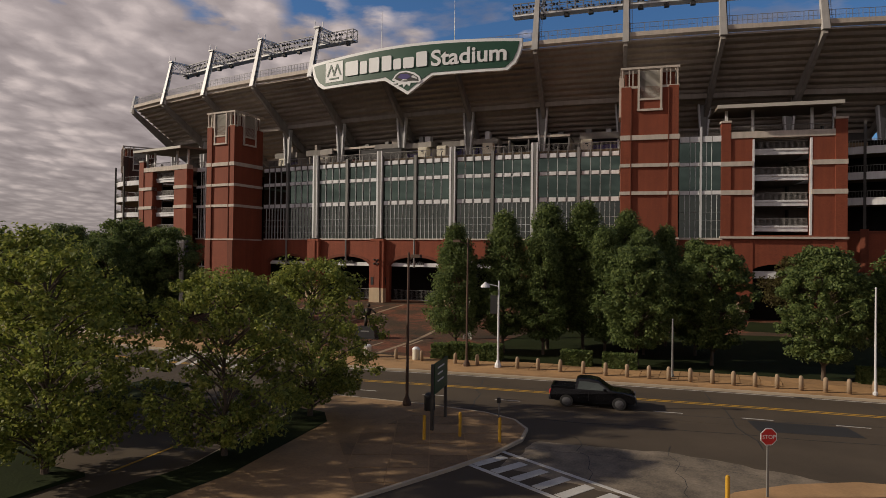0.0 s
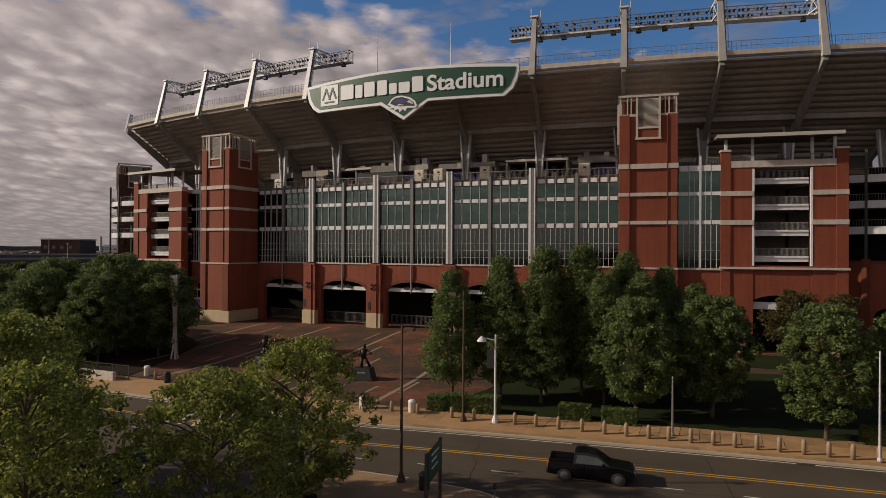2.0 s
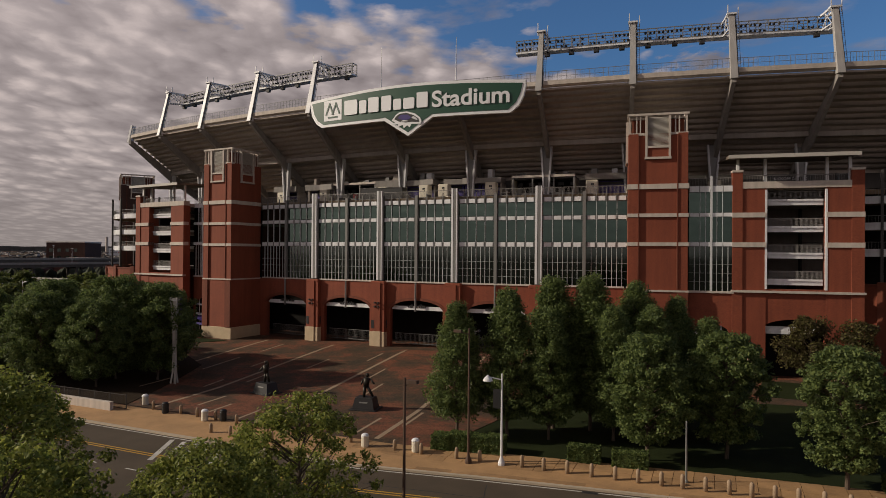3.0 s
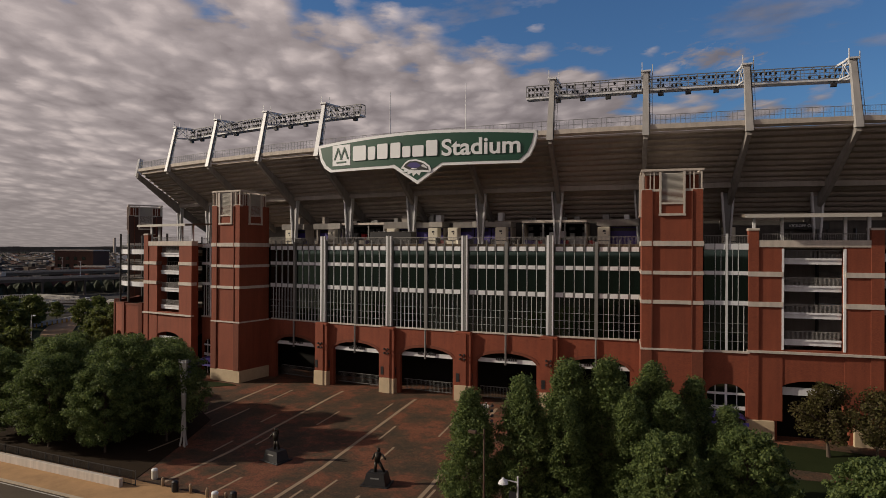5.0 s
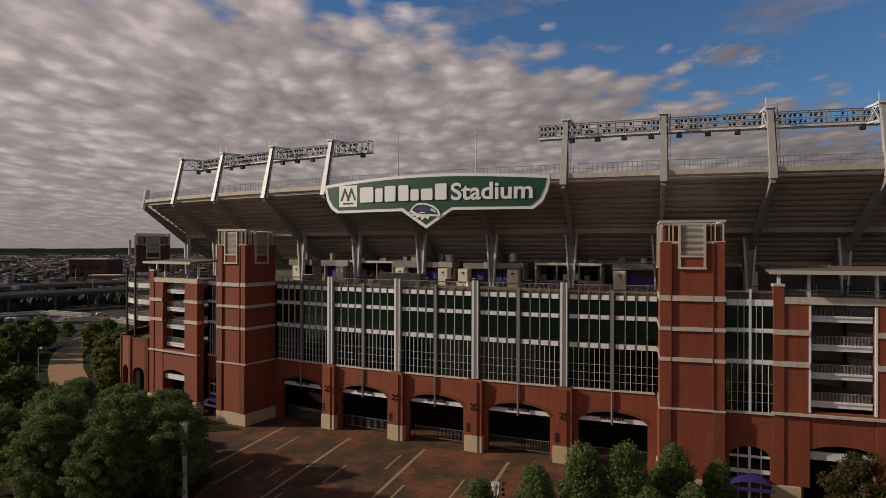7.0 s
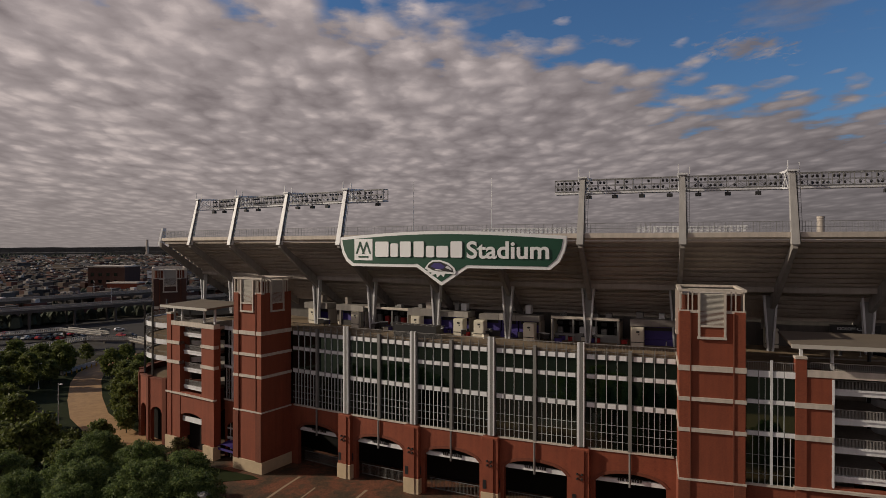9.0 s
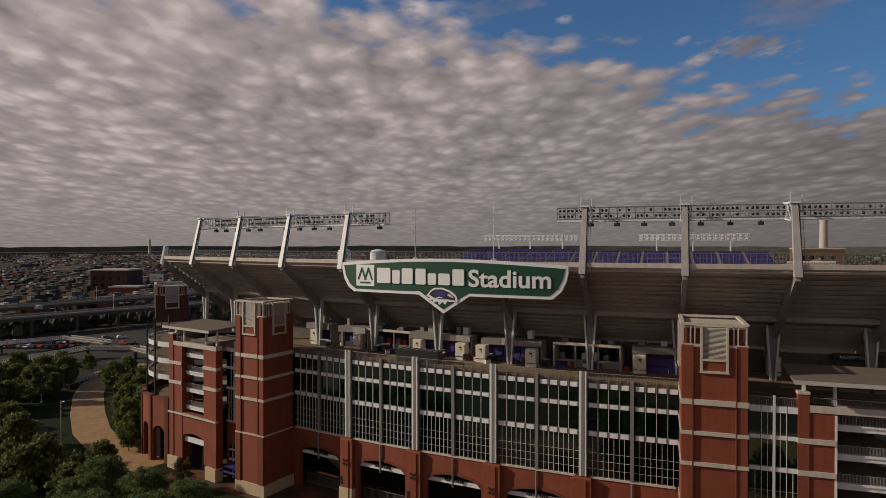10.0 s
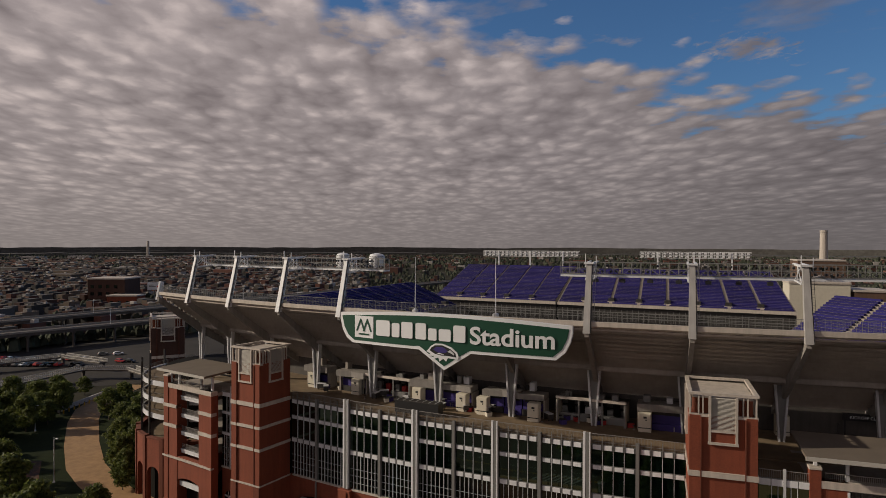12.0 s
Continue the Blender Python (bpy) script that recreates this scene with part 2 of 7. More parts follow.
STEEL_GREY = material("grey painted steel", (0.17, 0.17, 0.165), 0.5, vary=0.08, grain=0.06)
# Grey base carries the shade on the right rig's posts.
POST_SHADED = material("dull grey post paint", (0.36, 0.35, 0.34), 0.6, vary=0.1, grain=0.06, streak=0.2)
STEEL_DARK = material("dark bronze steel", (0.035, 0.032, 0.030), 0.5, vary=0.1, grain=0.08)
RAIL = material("galvanised rail", (0.22, 0.21, 0.20), 0.5, vary=0.06, grain=0.05)
GLASS = glass_material("green tinted glass", (0.002, 0.005, 0.004), 0.03, 2.05, (0.70, 1.0, 0.85))
GLASS_DARK = glass_material("dark glass", (0.003, 0.004, 0.004), 0.06, 1.95, (0.85, 1.0, 0.88))
# Near-black base puts the shade of the interiors into the colour.
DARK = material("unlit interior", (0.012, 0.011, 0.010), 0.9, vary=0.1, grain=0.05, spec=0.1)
SIGN_GREEN = material("green sign enamel", (0.006, 0.058, 0.032), 0.45, vary=0.05, grain=0.03, bump=0.03)
SIGN_WHITE = material("white sign enamel", (0.74, 0.76, 0.78), 0.5, vary=0.04, grain=0.03, bump=0.03)
PURPLE = material("purple vinyl", (0.035, 0.022, 0.16), 0.6, vary=0.1, grain=0.06)
SEAT = material("purple stadium seats", (0.024, 0.020, 0.125), 0.8, vary=0.10, scale=0.2, grain=0.10, island=0.3, spec=0.2)
ASPHALT = material("worn asphalt", (0.076, 0.057, 0.038), 0.9, vary=0.26, scale=0.22, grain=0.16, grain_scale=30, spec=0.3)
PATCH = material("grey concrete road slab", (0.165, 0.132, 0.094), 0.9, vary=0.75, scale=0.7, grain=0.35, grain_scale=9)
WALK = material("tan concrete pavement", (0.33, 0.195, 0.088), 0.88, vary=0.28, scale=0.6, grain=0.14, grain_scale=9, per_piece=0.2)
# Darker copy of the tan pavement, with the island's tree shade in its colour.
WALK_SHADED = material("aged brown concrete pavement", (0.235, 0.145, 0.070), 0.9, vary=0.35, scale=0.7, grain=0.2, grain_scale=8, per_piece=0.25)
KERB = material("kerb concrete", (0.42, 0.35, 0.26), 0.85, vary=0.12, grain=0.08)
PAVER = paver_material()
STRIP = material("tan paving strip", (0.30, 0.22, 0.145), 0.85, vary=0.12, grain=0.08)
# Base colour lowered to carry the trees' shade on the lawn.
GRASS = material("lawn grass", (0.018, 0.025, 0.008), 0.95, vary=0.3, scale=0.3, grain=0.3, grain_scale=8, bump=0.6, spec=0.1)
# Mulch darkened in its base colour for the deep shade under the trees.
MULCH = material("bark mulch", (0.030, 0.020, 0.012), 0.95, vary=0.2, grain=0.3, bump=0.6, spec=0.1)
LAND = material("far ground", (0.040, 0.037, 0.024), 0.95, vary=0.4, scale=0.02, grain=0.2, grain_scale=0.3, bump=0.0, spec=0.1)
YELLOW = material("yellow road paint", (0.50, 0.28, 0.02), 0.8, vary=0.2, grain=0.1)
WHITE_PAINT = material("white road paint", (0.48, 0.46, 0.42), 0.8, vary=0.35, grain=0.12)
BARK = material("bark", (0.085, 0.062, 0.045), 0.95, vary=0.25, grain=0.3, scale=2, bump=0.6)
LEAF = leaf_material("green leaves", (0.168, 0.213, 0.045), (0.315, 0.320, 0.070))
LEAF_DARK = leaf_material("deep green leaves", (0.100, 0.148, 0.050), (0.175, 0.215, 0.064))
LEAF_RUST = leaf_material("rusty leaves", (0.085, 0.065, 0.028), (0.105, 0.105, 0.032))
LEAF_PARK = leaf_material("park leaves", (0.100, 0.128, 0.034), (0.155, 0.172, 0.044))
BRONZE = material("dark bronze", (0.030, 0.026, 0.020), 0.5, metal=0.6, vary=0.2, grain=0.1)
BLACK = material("black paint", (0.012, 0.012, 0.013), 0.5, vary=0.1, grain=0.05)
CAR_PAINT = material("black car paint", (0.005, 0.005, 0.006), 0.25, vary=0.03, grain=0.02, bump=0.0, spec=0.4)
# Streaks are stains; the low base colour also holds the viaduct's shade.
FLYOVER = material("stained viaduct concrete", (0.09, 0.076, 0.064), 0.9, vary=0.2, scale=0.2, grain=0.1, streak=0.2)
RUST = material("rusty brown steel", (0.075, 0.042, 0.026), 0.75, vary=0.3, grain=0.2)
LOT = material("dark car park asphalt", (0.036, 0.031, 0.026), 0.92, vary=0.3, scale=0.06, grain=0.2, grain_scale=2.0, spec=0.3)
TAR = material("tar seam", (0.022, 0.020, 0.018), 0.8, vary=0.2, grain=0.2)
TYRE = material("tyre rubber", (0.015, 0.015, 0.015), 0.85, vary=0.1, grain=0.1)
ALLOY = material("alloy rim", (0.09, 0.09, 0.095), 0.45, metal=0.2, vary=0.05, grain=0.03)
RED = material("red sign enamel", (0.50, 0.018, 0.02), 0.5, vary=0.05, grain=0.03)
LAMP_GLASS = material("floodlight glass", (0.20, 0.21, 0.22), 0.25, vary=0.05, grain=0.03)
CREAM = material("cream kiosk panels", (0.60, 0.56, 0.46), 0.6, vary=0.08, grain=0.05)


# ---- mesh helpers ----
class Mesh:
    """Collects corners and faces of one mesh."""

    def __init__(self):
        self.v, self.f = [], []

    def add(self, verts, faces, m=None):
        base = len(self.v)
        self.v += [tuple(m @ Vector(p)) for p in verts] if m else [tuple(p) for p in verts]
        self.f += [tuple(base + i for i in q) for q in faces]
        return self

    def box(self, x0, x1, y0, y1, z0, z1, m=None):
        v = [(x, y, z) for z in (z0, z1) for y in (y0, y1) for x in (x0, x1)]
        return self.add(v, [(0, 2, 3, 1), (4, 5, 7, 6), (0, 1, 5, 4), (2, 6, 7, 3), (0, 4, 6, 2), (1, 3, 7, 5)], m)

    def block(self, x0, x1, y0, y1, z0, z1, b=0.02, m=None):
        """A box with chamfered upper edges and corners."""
        ring = [(x0 + b, y0), (x1 - b, y0), (x1, y0 + b), (x1, y1 - b), (x1 - b, y1), (x0 + b, y1), (x0, y1 - b), (x0, y0 + b)]
        cx, cy = (x0 + x1) / 2, (y0 + y1) / 2
        top = [(p[0] - math.copysign(b, p[0] - cx), p[1] - math.copysign(b, p[1] - cy)) for p in ring]
        v = [(*p, z0) for p in ring] + [(*p, z1 - b) for p in ring] + [(*p, z1) for p in top]
        f = [tuple(range(7, -1, -1)), tuple(range(16, 24))]
        for k in (0, 8):
            f += [(k + i, k + (i + 1) % 8, k + 8 + (i + 1) % 8, k + 8 + i) for i in range(8)]
        return self.add(v, f, m)

    def prism(self, poly, z0, z1, m=None):
        """An upright prism on a plan polygon, counter-clockwise. z0, z1: numbers, or functions of x and y."""
        lo, hi = (z0 if callable(z0) else lambda x, y: z0), (z1 if callable(z1) else lambda x, y: z1)
        n = len(poly)
        v = [(x, y, lo(x, y)) for x, y in poly] + [(x, y, hi(x, y)) for x, y in poly]
        f = [tuple(range(n - 1, -1, -1)), tuple(range(n, 2 * n))] + [(i, (i + 1) % n, n + (i + 1) % n, n + i) for i in range(n)]
        return self.add(v, f, m)

    def front(self, poly, y0, y1, m=None):
        """A slab whose outline lies in x and z, from y0 (front) to y1."""
        n = len(poly)
        v = [(x, y0, z) for x, z in poly] + [(x, y1, z) for x, z in poly]
        f = [tuple(range(n)), tuple(range(2 * n - 1, n - 1, -1))] + [(i, n + i, n + (i + 1) % n, (i + 1) % n) for i in range(n)]
        return self.add(v, f, m)

    def tube(self, p, q, r0, r1=None, seg=8):
        p, q = Vector(p), Vector(q)
        r1 = r0 if r1 is None else r1
        turn = (q - p).to_track_quat("Z", "Y").to_matrix()
        v = []
        for c, r in ((p, r0), (q, r1)):
            v += [c + turn @ Vector((r * math.cos(2 * math.pi * i / seg), r * math.sin(2 * math.pi * i / seg), 0)) for i in range(seg)]
        f = [tuple(range(seg - 1, -1, -1)), tuple(range(seg, 2 * seg))] + [(i, (i + 1) % seg, seg + (i + 1) % seg, seg + i) for i in range(seg)]
        return self.add(v, f)

    def bar(self, p, q, w, h=None):
        """A square bar from p to q."""
        h = h or w
        p, q = Vector(p), Vector(q)
        turn = (q - p).to_track_quat("Z", "Y").to_matrix()
        v = [c + turn @ Vector((sx * h / 2, sy * w / 2, 0)) for c in (p, q) for sx, sy in ((-1, -1), (1, -1), (1, 1), (-1, 1))]
        return self.add(v, [(3, 2, 1, 0), (4, 5, 6, 7), (0, 1, 5, 4), (1, 2, 6, 5), (2, 3, 7, 6), (3, 0, 4, 7)])

    def turned(self, profile, seg=16, m=None):
        """A solid of revolution from (radius, z) pairs, bottom to top."""
        n = len(profile)
        v = [(r * math.cos(2 * math.pi * i / seg), r * math.sin(2 * math.pi * i / seg), z) for r, z in profile for i in range(seg)]
        f = [(k * seg + i, k * seg + (i + 1) % seg, (k + 1) * seg + (i + 1) % seg, (k + 1) * seg + i) for k in range(n - 1) for i in range(seg)]
        f += [tuple(range(seg - 1, -1, -1)), tuple(range((n - 1) * seg, n * seg))]
        return self.add(v, f, m)

    def data(self, name, mat):
        seen, index, verts = {}, [], []
        for p in self.v:
            key = (round(p[0], 4), round(p[1], 4), round(p[2], 4))
            if key not in seen:
                seen[key] = len(verts)
                verts.append(p)
            index.append(seen[key])
        faces = [tuple(index[i] for i in q) for q in self.f]
        faces = [q for q in faces if len(set(q)) == len(q)]
        me = bpy.data.meshes.new(name)
        me.from_pydata(verts, [], faces)
        me.materials.append(mat)
        me.update()
        return me


def thing(name, label, category, m=None, group="", kind=""):
    """An Empty that stands for a whole thing."""
    ob = new(name)
    ob.empty_display_size = 0.5
    ob.matrix_basis = m or Matrix()
    return tagged(ob, label, category, group, kind)


def part(name, mesh, mat, parent=None, label="", m=None):
    """One mesh object, under a thing or a part. mesh: a Mesh, or mesh data to share."""
    data = mesh.data(name, mat) if isinstance(mesh, Mesh) else mesh
    ob = new(name, data)
    if parent:
        ob.parent = parent
    if m:
        ob.matrix_basis = m
    return tagged(ob, label)


def pieces(name, mat, parent, *bars):
    """Square bars, each a part of its own. bars: (p, q, width)."""
    for p, q, w in bars:
        part(name, Mesh().bar(p, q, w), mat, parent)


def smooth(ob):
    ob.data.polygons.foreach_set("use_smooth", [True] * len(ob.data.polygons))
    return ob


def curve_y(x):
    """The long front bows back to both sides."""
    return 0.0017 * x * x


def on_front(x, n=0.0, z=0.0):
    """A point n metres behind the front at x along it."""
    return Vector((x - 0.0045 * x * n, curve_y(x) + n, z))


# the brick and glass front stands a little behind and above the rim's own line
SET_BACK = Matrix.Translation((-0.45, 0.9, 0.8))
TERRACE_Z = 25.95 + 0.8


def front_pose(x, n=0.0, z=0.0):
    p = on_front(x, n, z)
    return pose(p.x, p.y, p.z, 0, 0, math.degrees(math.atan(0.0034 * x)))


def ground_z(x, y):
    """The forecourt falls from the doors to the street."""
    pts = ((-200, -0.45), (-53, -0.42), (-50, -0.30), (-46, -0.10), (-34, -0.25), (-4, 0.90), (400, 0.95))
    for (a, za), (b, zb) in zip(pts, pts[1:]):
        if y <= b:
            return za + (zb - za) * max(0.0, (y - a) / (b - a))
    return 0.95


# ---- ground and street ----
def sheet(name, poly, thick, mat, label, lift=0.0, step=4.0, kind="structure", zf=None):
    """A paved area that follows the fall of the ground: a fine grid clipped to a convex outline."""
    bm = bmesh.new()
    face = bm.faces.new([bm.verts.new((x, y, 0)) for x, y in poly])
    xs, ys = [p[0] for p in poly], [p[1] for p in poly]
    for axis, lo, hi in ((0, min(xs), max(xs)), (1, min(ys), max(ys))):
        k = lo + step
        while k < hi - 0.1:
            co, no = ((k, 0, 0), (1, 0, 0)) if axis == 0 else ((0, k, 0), (0, 1, 0))
            bmesh.ops.bisect_plane(bm, geom=bm.verts[:] + bm.edges[:] + bm.faces[:], plane_co=co, plane_no=no)
            k += step if axis == 1 else step * 6
    zf = zf or ground_z
    for v in bm.verts:
        v.co.z = zf(v.co.x, v.co.y) + lift
    geom = bmesh.ops.extrude_face_region(bm, geom=bm.faces[:])
    for v in geom["geom"]:
        if isinstance(v, bmesh.types.BMVert):
            v.co.z -= thick
    bmesh.ops.recalc_face_normals(bm, faces=bm.faces[:])
    me = bpy.data.meshes.new(name)
    bm.to_mesh(me)
    bm.free()
    me.materials.append(mat)
    return tagged(new(name, me), label, name.split("_")[0], kind=kind)


ground = part("ground", Mesh().prism([(4700 * math.cos(a / 24 * math.pi), 4700 * math.sin(a / 24 * math.pi)) for a in range(48)], -2.0, -0.75), LAND)
tagged(ground, "broad flat land of scrub and dirt", "ground", kind="structure")


def kerb_y(x):
    """The far kerb of the street, which bends away to the right."""
    return -51.6 + (0.0 if x < 20 else 0.0 if x < 21 else 0.165 * (x - 20) - 0.0009 * (x - 20) ** 2)


def road_line(n):
    xs = [-400, -120, -60, -20, 5, 20, 30, 40, 50, 60, 75, 95, 140, 250]
    return [(x, kerb_y(min(x, 95)) + (0.02 * (x - 95) if x > 95 else 0) - n) for x in xs]


def strip_mesh(n0, n1, z0, z1):
    me = Mesh()
    a, b = road_line(n0), road_line(n1)
    for i in range(len(a) - 1):
        me.prism([b[i], b[i + 1], a[i + 1], a[i]], z0, z1)
    return me


road = part("road", strip_mesh(0.0, 10.2, -0.9, -0.45), ASPHALT)
tagged(road, "worn dark asphalt street", "road", kind="structure")
side_road = part("road", Mesh().prism([(-300, -140), (140, -140), (140, -50), (56, -55), (38, -57), (-300, -58)], -0.9, -0.456), ASPHALT)
tagged(side_road, "dark asphalt side road beside the pavement island", "road", kind="structure")
kerb = part("kerb", strip_mesh(-0.32, 0.0, -0.8, -0.29), KERB)
tagged(kerb, "pale concrete kerb along the street", "kerb", kind="structure")
for off, wide, lab in ((4.55, 0.14, "double yellow line"), (4.95, 0.14, "double yellow line")):
    tagged(part("road_marking", strip_mesh(off, off + wide, -0.452, -0.444), YELLOW), "worn double yellow line on the street", "road marking", kind="structure")
tagged(part("road_marking", strip_mesh(0.25, 0.40, -0.452, -0.445), WHITE_PAINT), "thin white edge line beside the kerb", "road marking", kind="structure")
dash = Mesh().box(-0.9, 0.9, -0.06, 0.06, -0.452, -0.444).data("lane_dash", WHITE_PAINT)
for i in range(22):
    x = -40 + 5.2 * i + 2.2
    slope = math.degrees(math.atan2(kerb_y(x + 1) - kerb_y(x), 1))
    ob = part("lane_dash", dash, None, m=pose(x, kerb_y(x) - 8.2, 0, 0, 0, slope))
    tagged(ob, "short white lane dash on asphalt", "road marking", "lane dashes", "structure")

far_walk = strip_mesh(-5.8, -0.32, -0.9, -0.30)
far_walk.v = [(x, y, z if z < -0.5 else ground_z(x, min(y, -46)) if y > -46 or True and y - kerb_y(min(x, 95)) > 2 else -0.30) for x, y, z in far_walk.v]
pavement = part("pavement", far_walk, WALK)
tagged(pavement, "tan concrete pavement along the street", "pavement", kind="structure")

plaza = sheet("plaza", [(-62, -45.8), (24.0, -45.8), (28, -20), (66, -14), (66, 14), (-62, 14)], 0.5, PAVER, "weathered red brick forecourt with tan bands")
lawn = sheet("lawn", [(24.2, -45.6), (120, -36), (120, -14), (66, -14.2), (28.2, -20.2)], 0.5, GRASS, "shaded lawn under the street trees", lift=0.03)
side_lawn = sheet("lawn", [(51.5, -13), (75, -12), (75, -4.6), (52.5, -4.2)], 0.5, GRASS, "lawn strip at the foot of the brick block", lift=0.05)
bed = sheet("planting_bed", [(-62, -45.6), (-14, -45.6), (-24, -24), (-43, -12), (-62, -12)], 0.5, MULCH, "dark mulched bed under the trees", lift=0.05)
patch = sheet("lawn", [(-48, -11), (-42, -11), (-35.2, -6.2), (-37, -5.6), (-48, -5.6)], 0.5, GRASS, "small lawn patch at the tower foot", lift=0.06)

# pavement bands in the forecourt
for k, x0 in enumerate((-28.5, -14.2, 0.0, 14.2)):
    me = Mesh()
    ys = [-45 + 3.9 * i for i in range(12)]
    for a, b in zip(ys, ys[1:]):
        s = lambda y: x0 + 3.7 - (y + 45) * 0.105
        me.add([(s(a) - 0.25, a, ground_z(0, a) + 0.006), (s(a) + 0.25, a, ground_z(0, a) + 0.006), (s(b) + 0.25, b, ground_z(0, b) + 0.006), (s(b) - 0.25, b, ground_z(0, b) + 0.006),
                (s(a) - 0.25, a, ground_z(0, a) - 0.05), (s(a) + 0.25, a, ground_z(0, a) - 0.05), (s(b) + 0.25, b, ground_z(0, b) - 0.05), (s(b) - 0.25, b, ground_z(0, b) - 0.05)],
               [(0, 1, 2, 3), (7, 6, 5, 4), (0, 4, 5, 1), (1, 5, 6, 2), (2, 6, 7, 3), (3, 7, 4, 0)])
    part("paving_band", me, STRIP, plaza)
for x0, ya, yb in ((-21, -40, -31), (-22, -26, -17), (-7, -42, -37), (-8, -20, -13), (-23, -12, -5), (7, -44, -36), (7.5, -30, -24), (-14, -34, -30), (15, -44, -38), (18, -40, -34), (-3.5, -44.8, -40), (1.2, -44.8, -39.6), (5.0, -44.8, -40.2), (11.5, -44.6, -39), (-10.5, -30, -25), (-16.5, -22, -18), (3.5, -22, -16), (10.5, -18, -11), (-2.5, -12, -6)):
    me = Mesh().prism([(x0, ya), (x0 + 0.3, ya), (x0 + 0.3 - (yb - ya) * 0.105, yb), (x0 - (yb - ya) * 0.105, yb)], lambda x, y: ground_z(x, y) - 0.1, lambda x, y: ground_z(x, y) + 0.012)
    part("paving_band", me, STRIP, plaza)

# island on the near side of the street
isl = [(24.3, -90), (27, -90), (33.5, -80), (35.6, -75.2), (36.8, -72.4), (37.9, -69.4), (38.5, -66.5), (38.2, -64.4), (37.0, -62.8), (34.8, -61.9), (31, -61.6), (22.5, -61.9), (22.3, -64), (24.0, -67), (26.0, -77.4)]
island = part("pavement", Mesh().prism(isl, -0.9, -0.32), WALK_SHADED)
tagged(island, "tan concrete pavement island with a rounded kerb", "pavement", kind="structure")
me = Mesh()
for (ax, ay), (bx, by) in zip(isl[1:], isl[2:]):
    d = Vector((bx - ax, by - ay, 0)).normalized()
    nrm = Vector((d.y, -d.x, 0)) * 0.16
    me.add([(ax, ay, -0.7), (bx, by, -0.7), (bx + nrm.x, by + nrm.y, -0.7), (ax + nrm.x, ay + nrm.y, -0.7),
            (ax, ay, -0.305), (bx, by, -0.305), (bx + nrm.x, by + nrm.y, -0.31), (ax + nrm.x, ay + nrm.y, -0.31)],
           [(3, 2, 1, 0), (4, 5, 6, 7), (0, 1, 5, 4), (1, 2, 6, 5), (2, 3, 7, 6), (3, 0, 4, 7)])
tagged(part("kerb", me, KERB), "rounded pale kerb of the pavement island", "kerb", kind="structure")
for poly, lab in (([(22.6, -66.0), (25.9, -66.3), (27.2, -68.0), (28.3, -77.4), (26.8, -89), (24.0, -89), (25.9, -77.4), (24.2, -67.8)], "narrow grass bed beside the pavement island"),
                  ([(8, -63.5), (12, -63.5), (13.5, -72), (19, -80), (22.5, -80), (22.0, -90), (9, -90)], "grass bed under the street trees")):
    tagged(part("planting_bed", Mesh().prism(poly, -0.7, -0.285), GRASS), lab, "planting bed", kind="structure")
tagged(part("road_marking", Mesh().prism([(22.9, -79.0), (23.05, -79.0), (22.0, -66), (21.85, -66)], -0.5, -0.44), YELLOW), "yellow line in the driveway", "road marking", kind="structure")
corner = [(47.9, -72.4), (48.9, -70.2), (51.2, -68.1), (54.0, -66.5), (60, -65.3), (90, -62), (90, -90), (49.4, -90)]
tagged(part("pavement", Mesh().prism(corner, -0.9, -0.30), WALK), "tan concrete street corner pavement", "pavement", kind="structure")
slab_rng = random.Random(4)
slab = []
corners = [(38.8, -70.8), (43.5, -72.0), (47.8, -72.6), (48.8, -70.1), (53.0, -66.7), (46.4, -65.1), (39.4, -66.0)]
for (ax, ay), (bx, by) in zip(corners, corners[1:] + corners[:1]):
    for k in range(9):
        j = 0.16 if 0 < k else 0.05
        slab.append((ax + (bx - ax) * k / 9 + slab_rng.uniform(-j, j), ay + (by - ay) * k / 9 + slab_rng.uniform(-j, j)))
tagged(part("road_slab", Mesh().prism(slab, -0.7, -0.448), PATCH), "pale worn concrete slab in the side road", "road", kind="structure")

# tar seams and patches in the asphalt
def seam(pts, w, label):
    me = Mesh()
    for (ax, ay), (bx, by) in zip(pts, pts[1:]):
        d = Vector((bx - ax, by - ay, 0)).normalized()
        nx, ny = -d.y * w / 2, d.x * w / 2
        me.prism([(ax - nx, ay - ny), (bx - nx, by - ny), (bx + nx, by + ny), (ax + nx, ay + ny)], -0.5, -0.4475)
    tagged(part("road_seam", me, TAR), label, "road seam", kind="structure")


def wander(x0, y0, x1, y1, seed, n=9, j=0.25):
    r = random.Random(seed)
    return [(x0 + (x1 - x0) * i / n + r.uniform(-j, j) * (0 < i < n), y0 + (y1 - y0) * i / n + r.uniform(-j, j) * (0 < i < n)) for i in range(n + 1)]


for i, (a, b, c, d, w) in enumerate(((22, -54.6, 47, -51.6, 0.07), (34, -58.5, 60, -54.2, 0.08), (38, -61.5, 64, -57.6, 0.06), (31, -51.0, 33.5, -60.8, 0.07), (47.5, -48.8, 50.5, -62.5, 0.07),
                                     (41, -64.4, 43.5, -71.6, 0.03), (39.6, -67.4, 50.2, -67.0, 0.03), (10, -53.5, 24, -59.0, 0.07), (58, -47.6, 61.5, -57.5, 0.07), (46.0, -64.0, 47.2, -71.4, 0.03))):
    seam(wander(a, b, c, d, i), w, "dark tar seam across the worn asphalt")
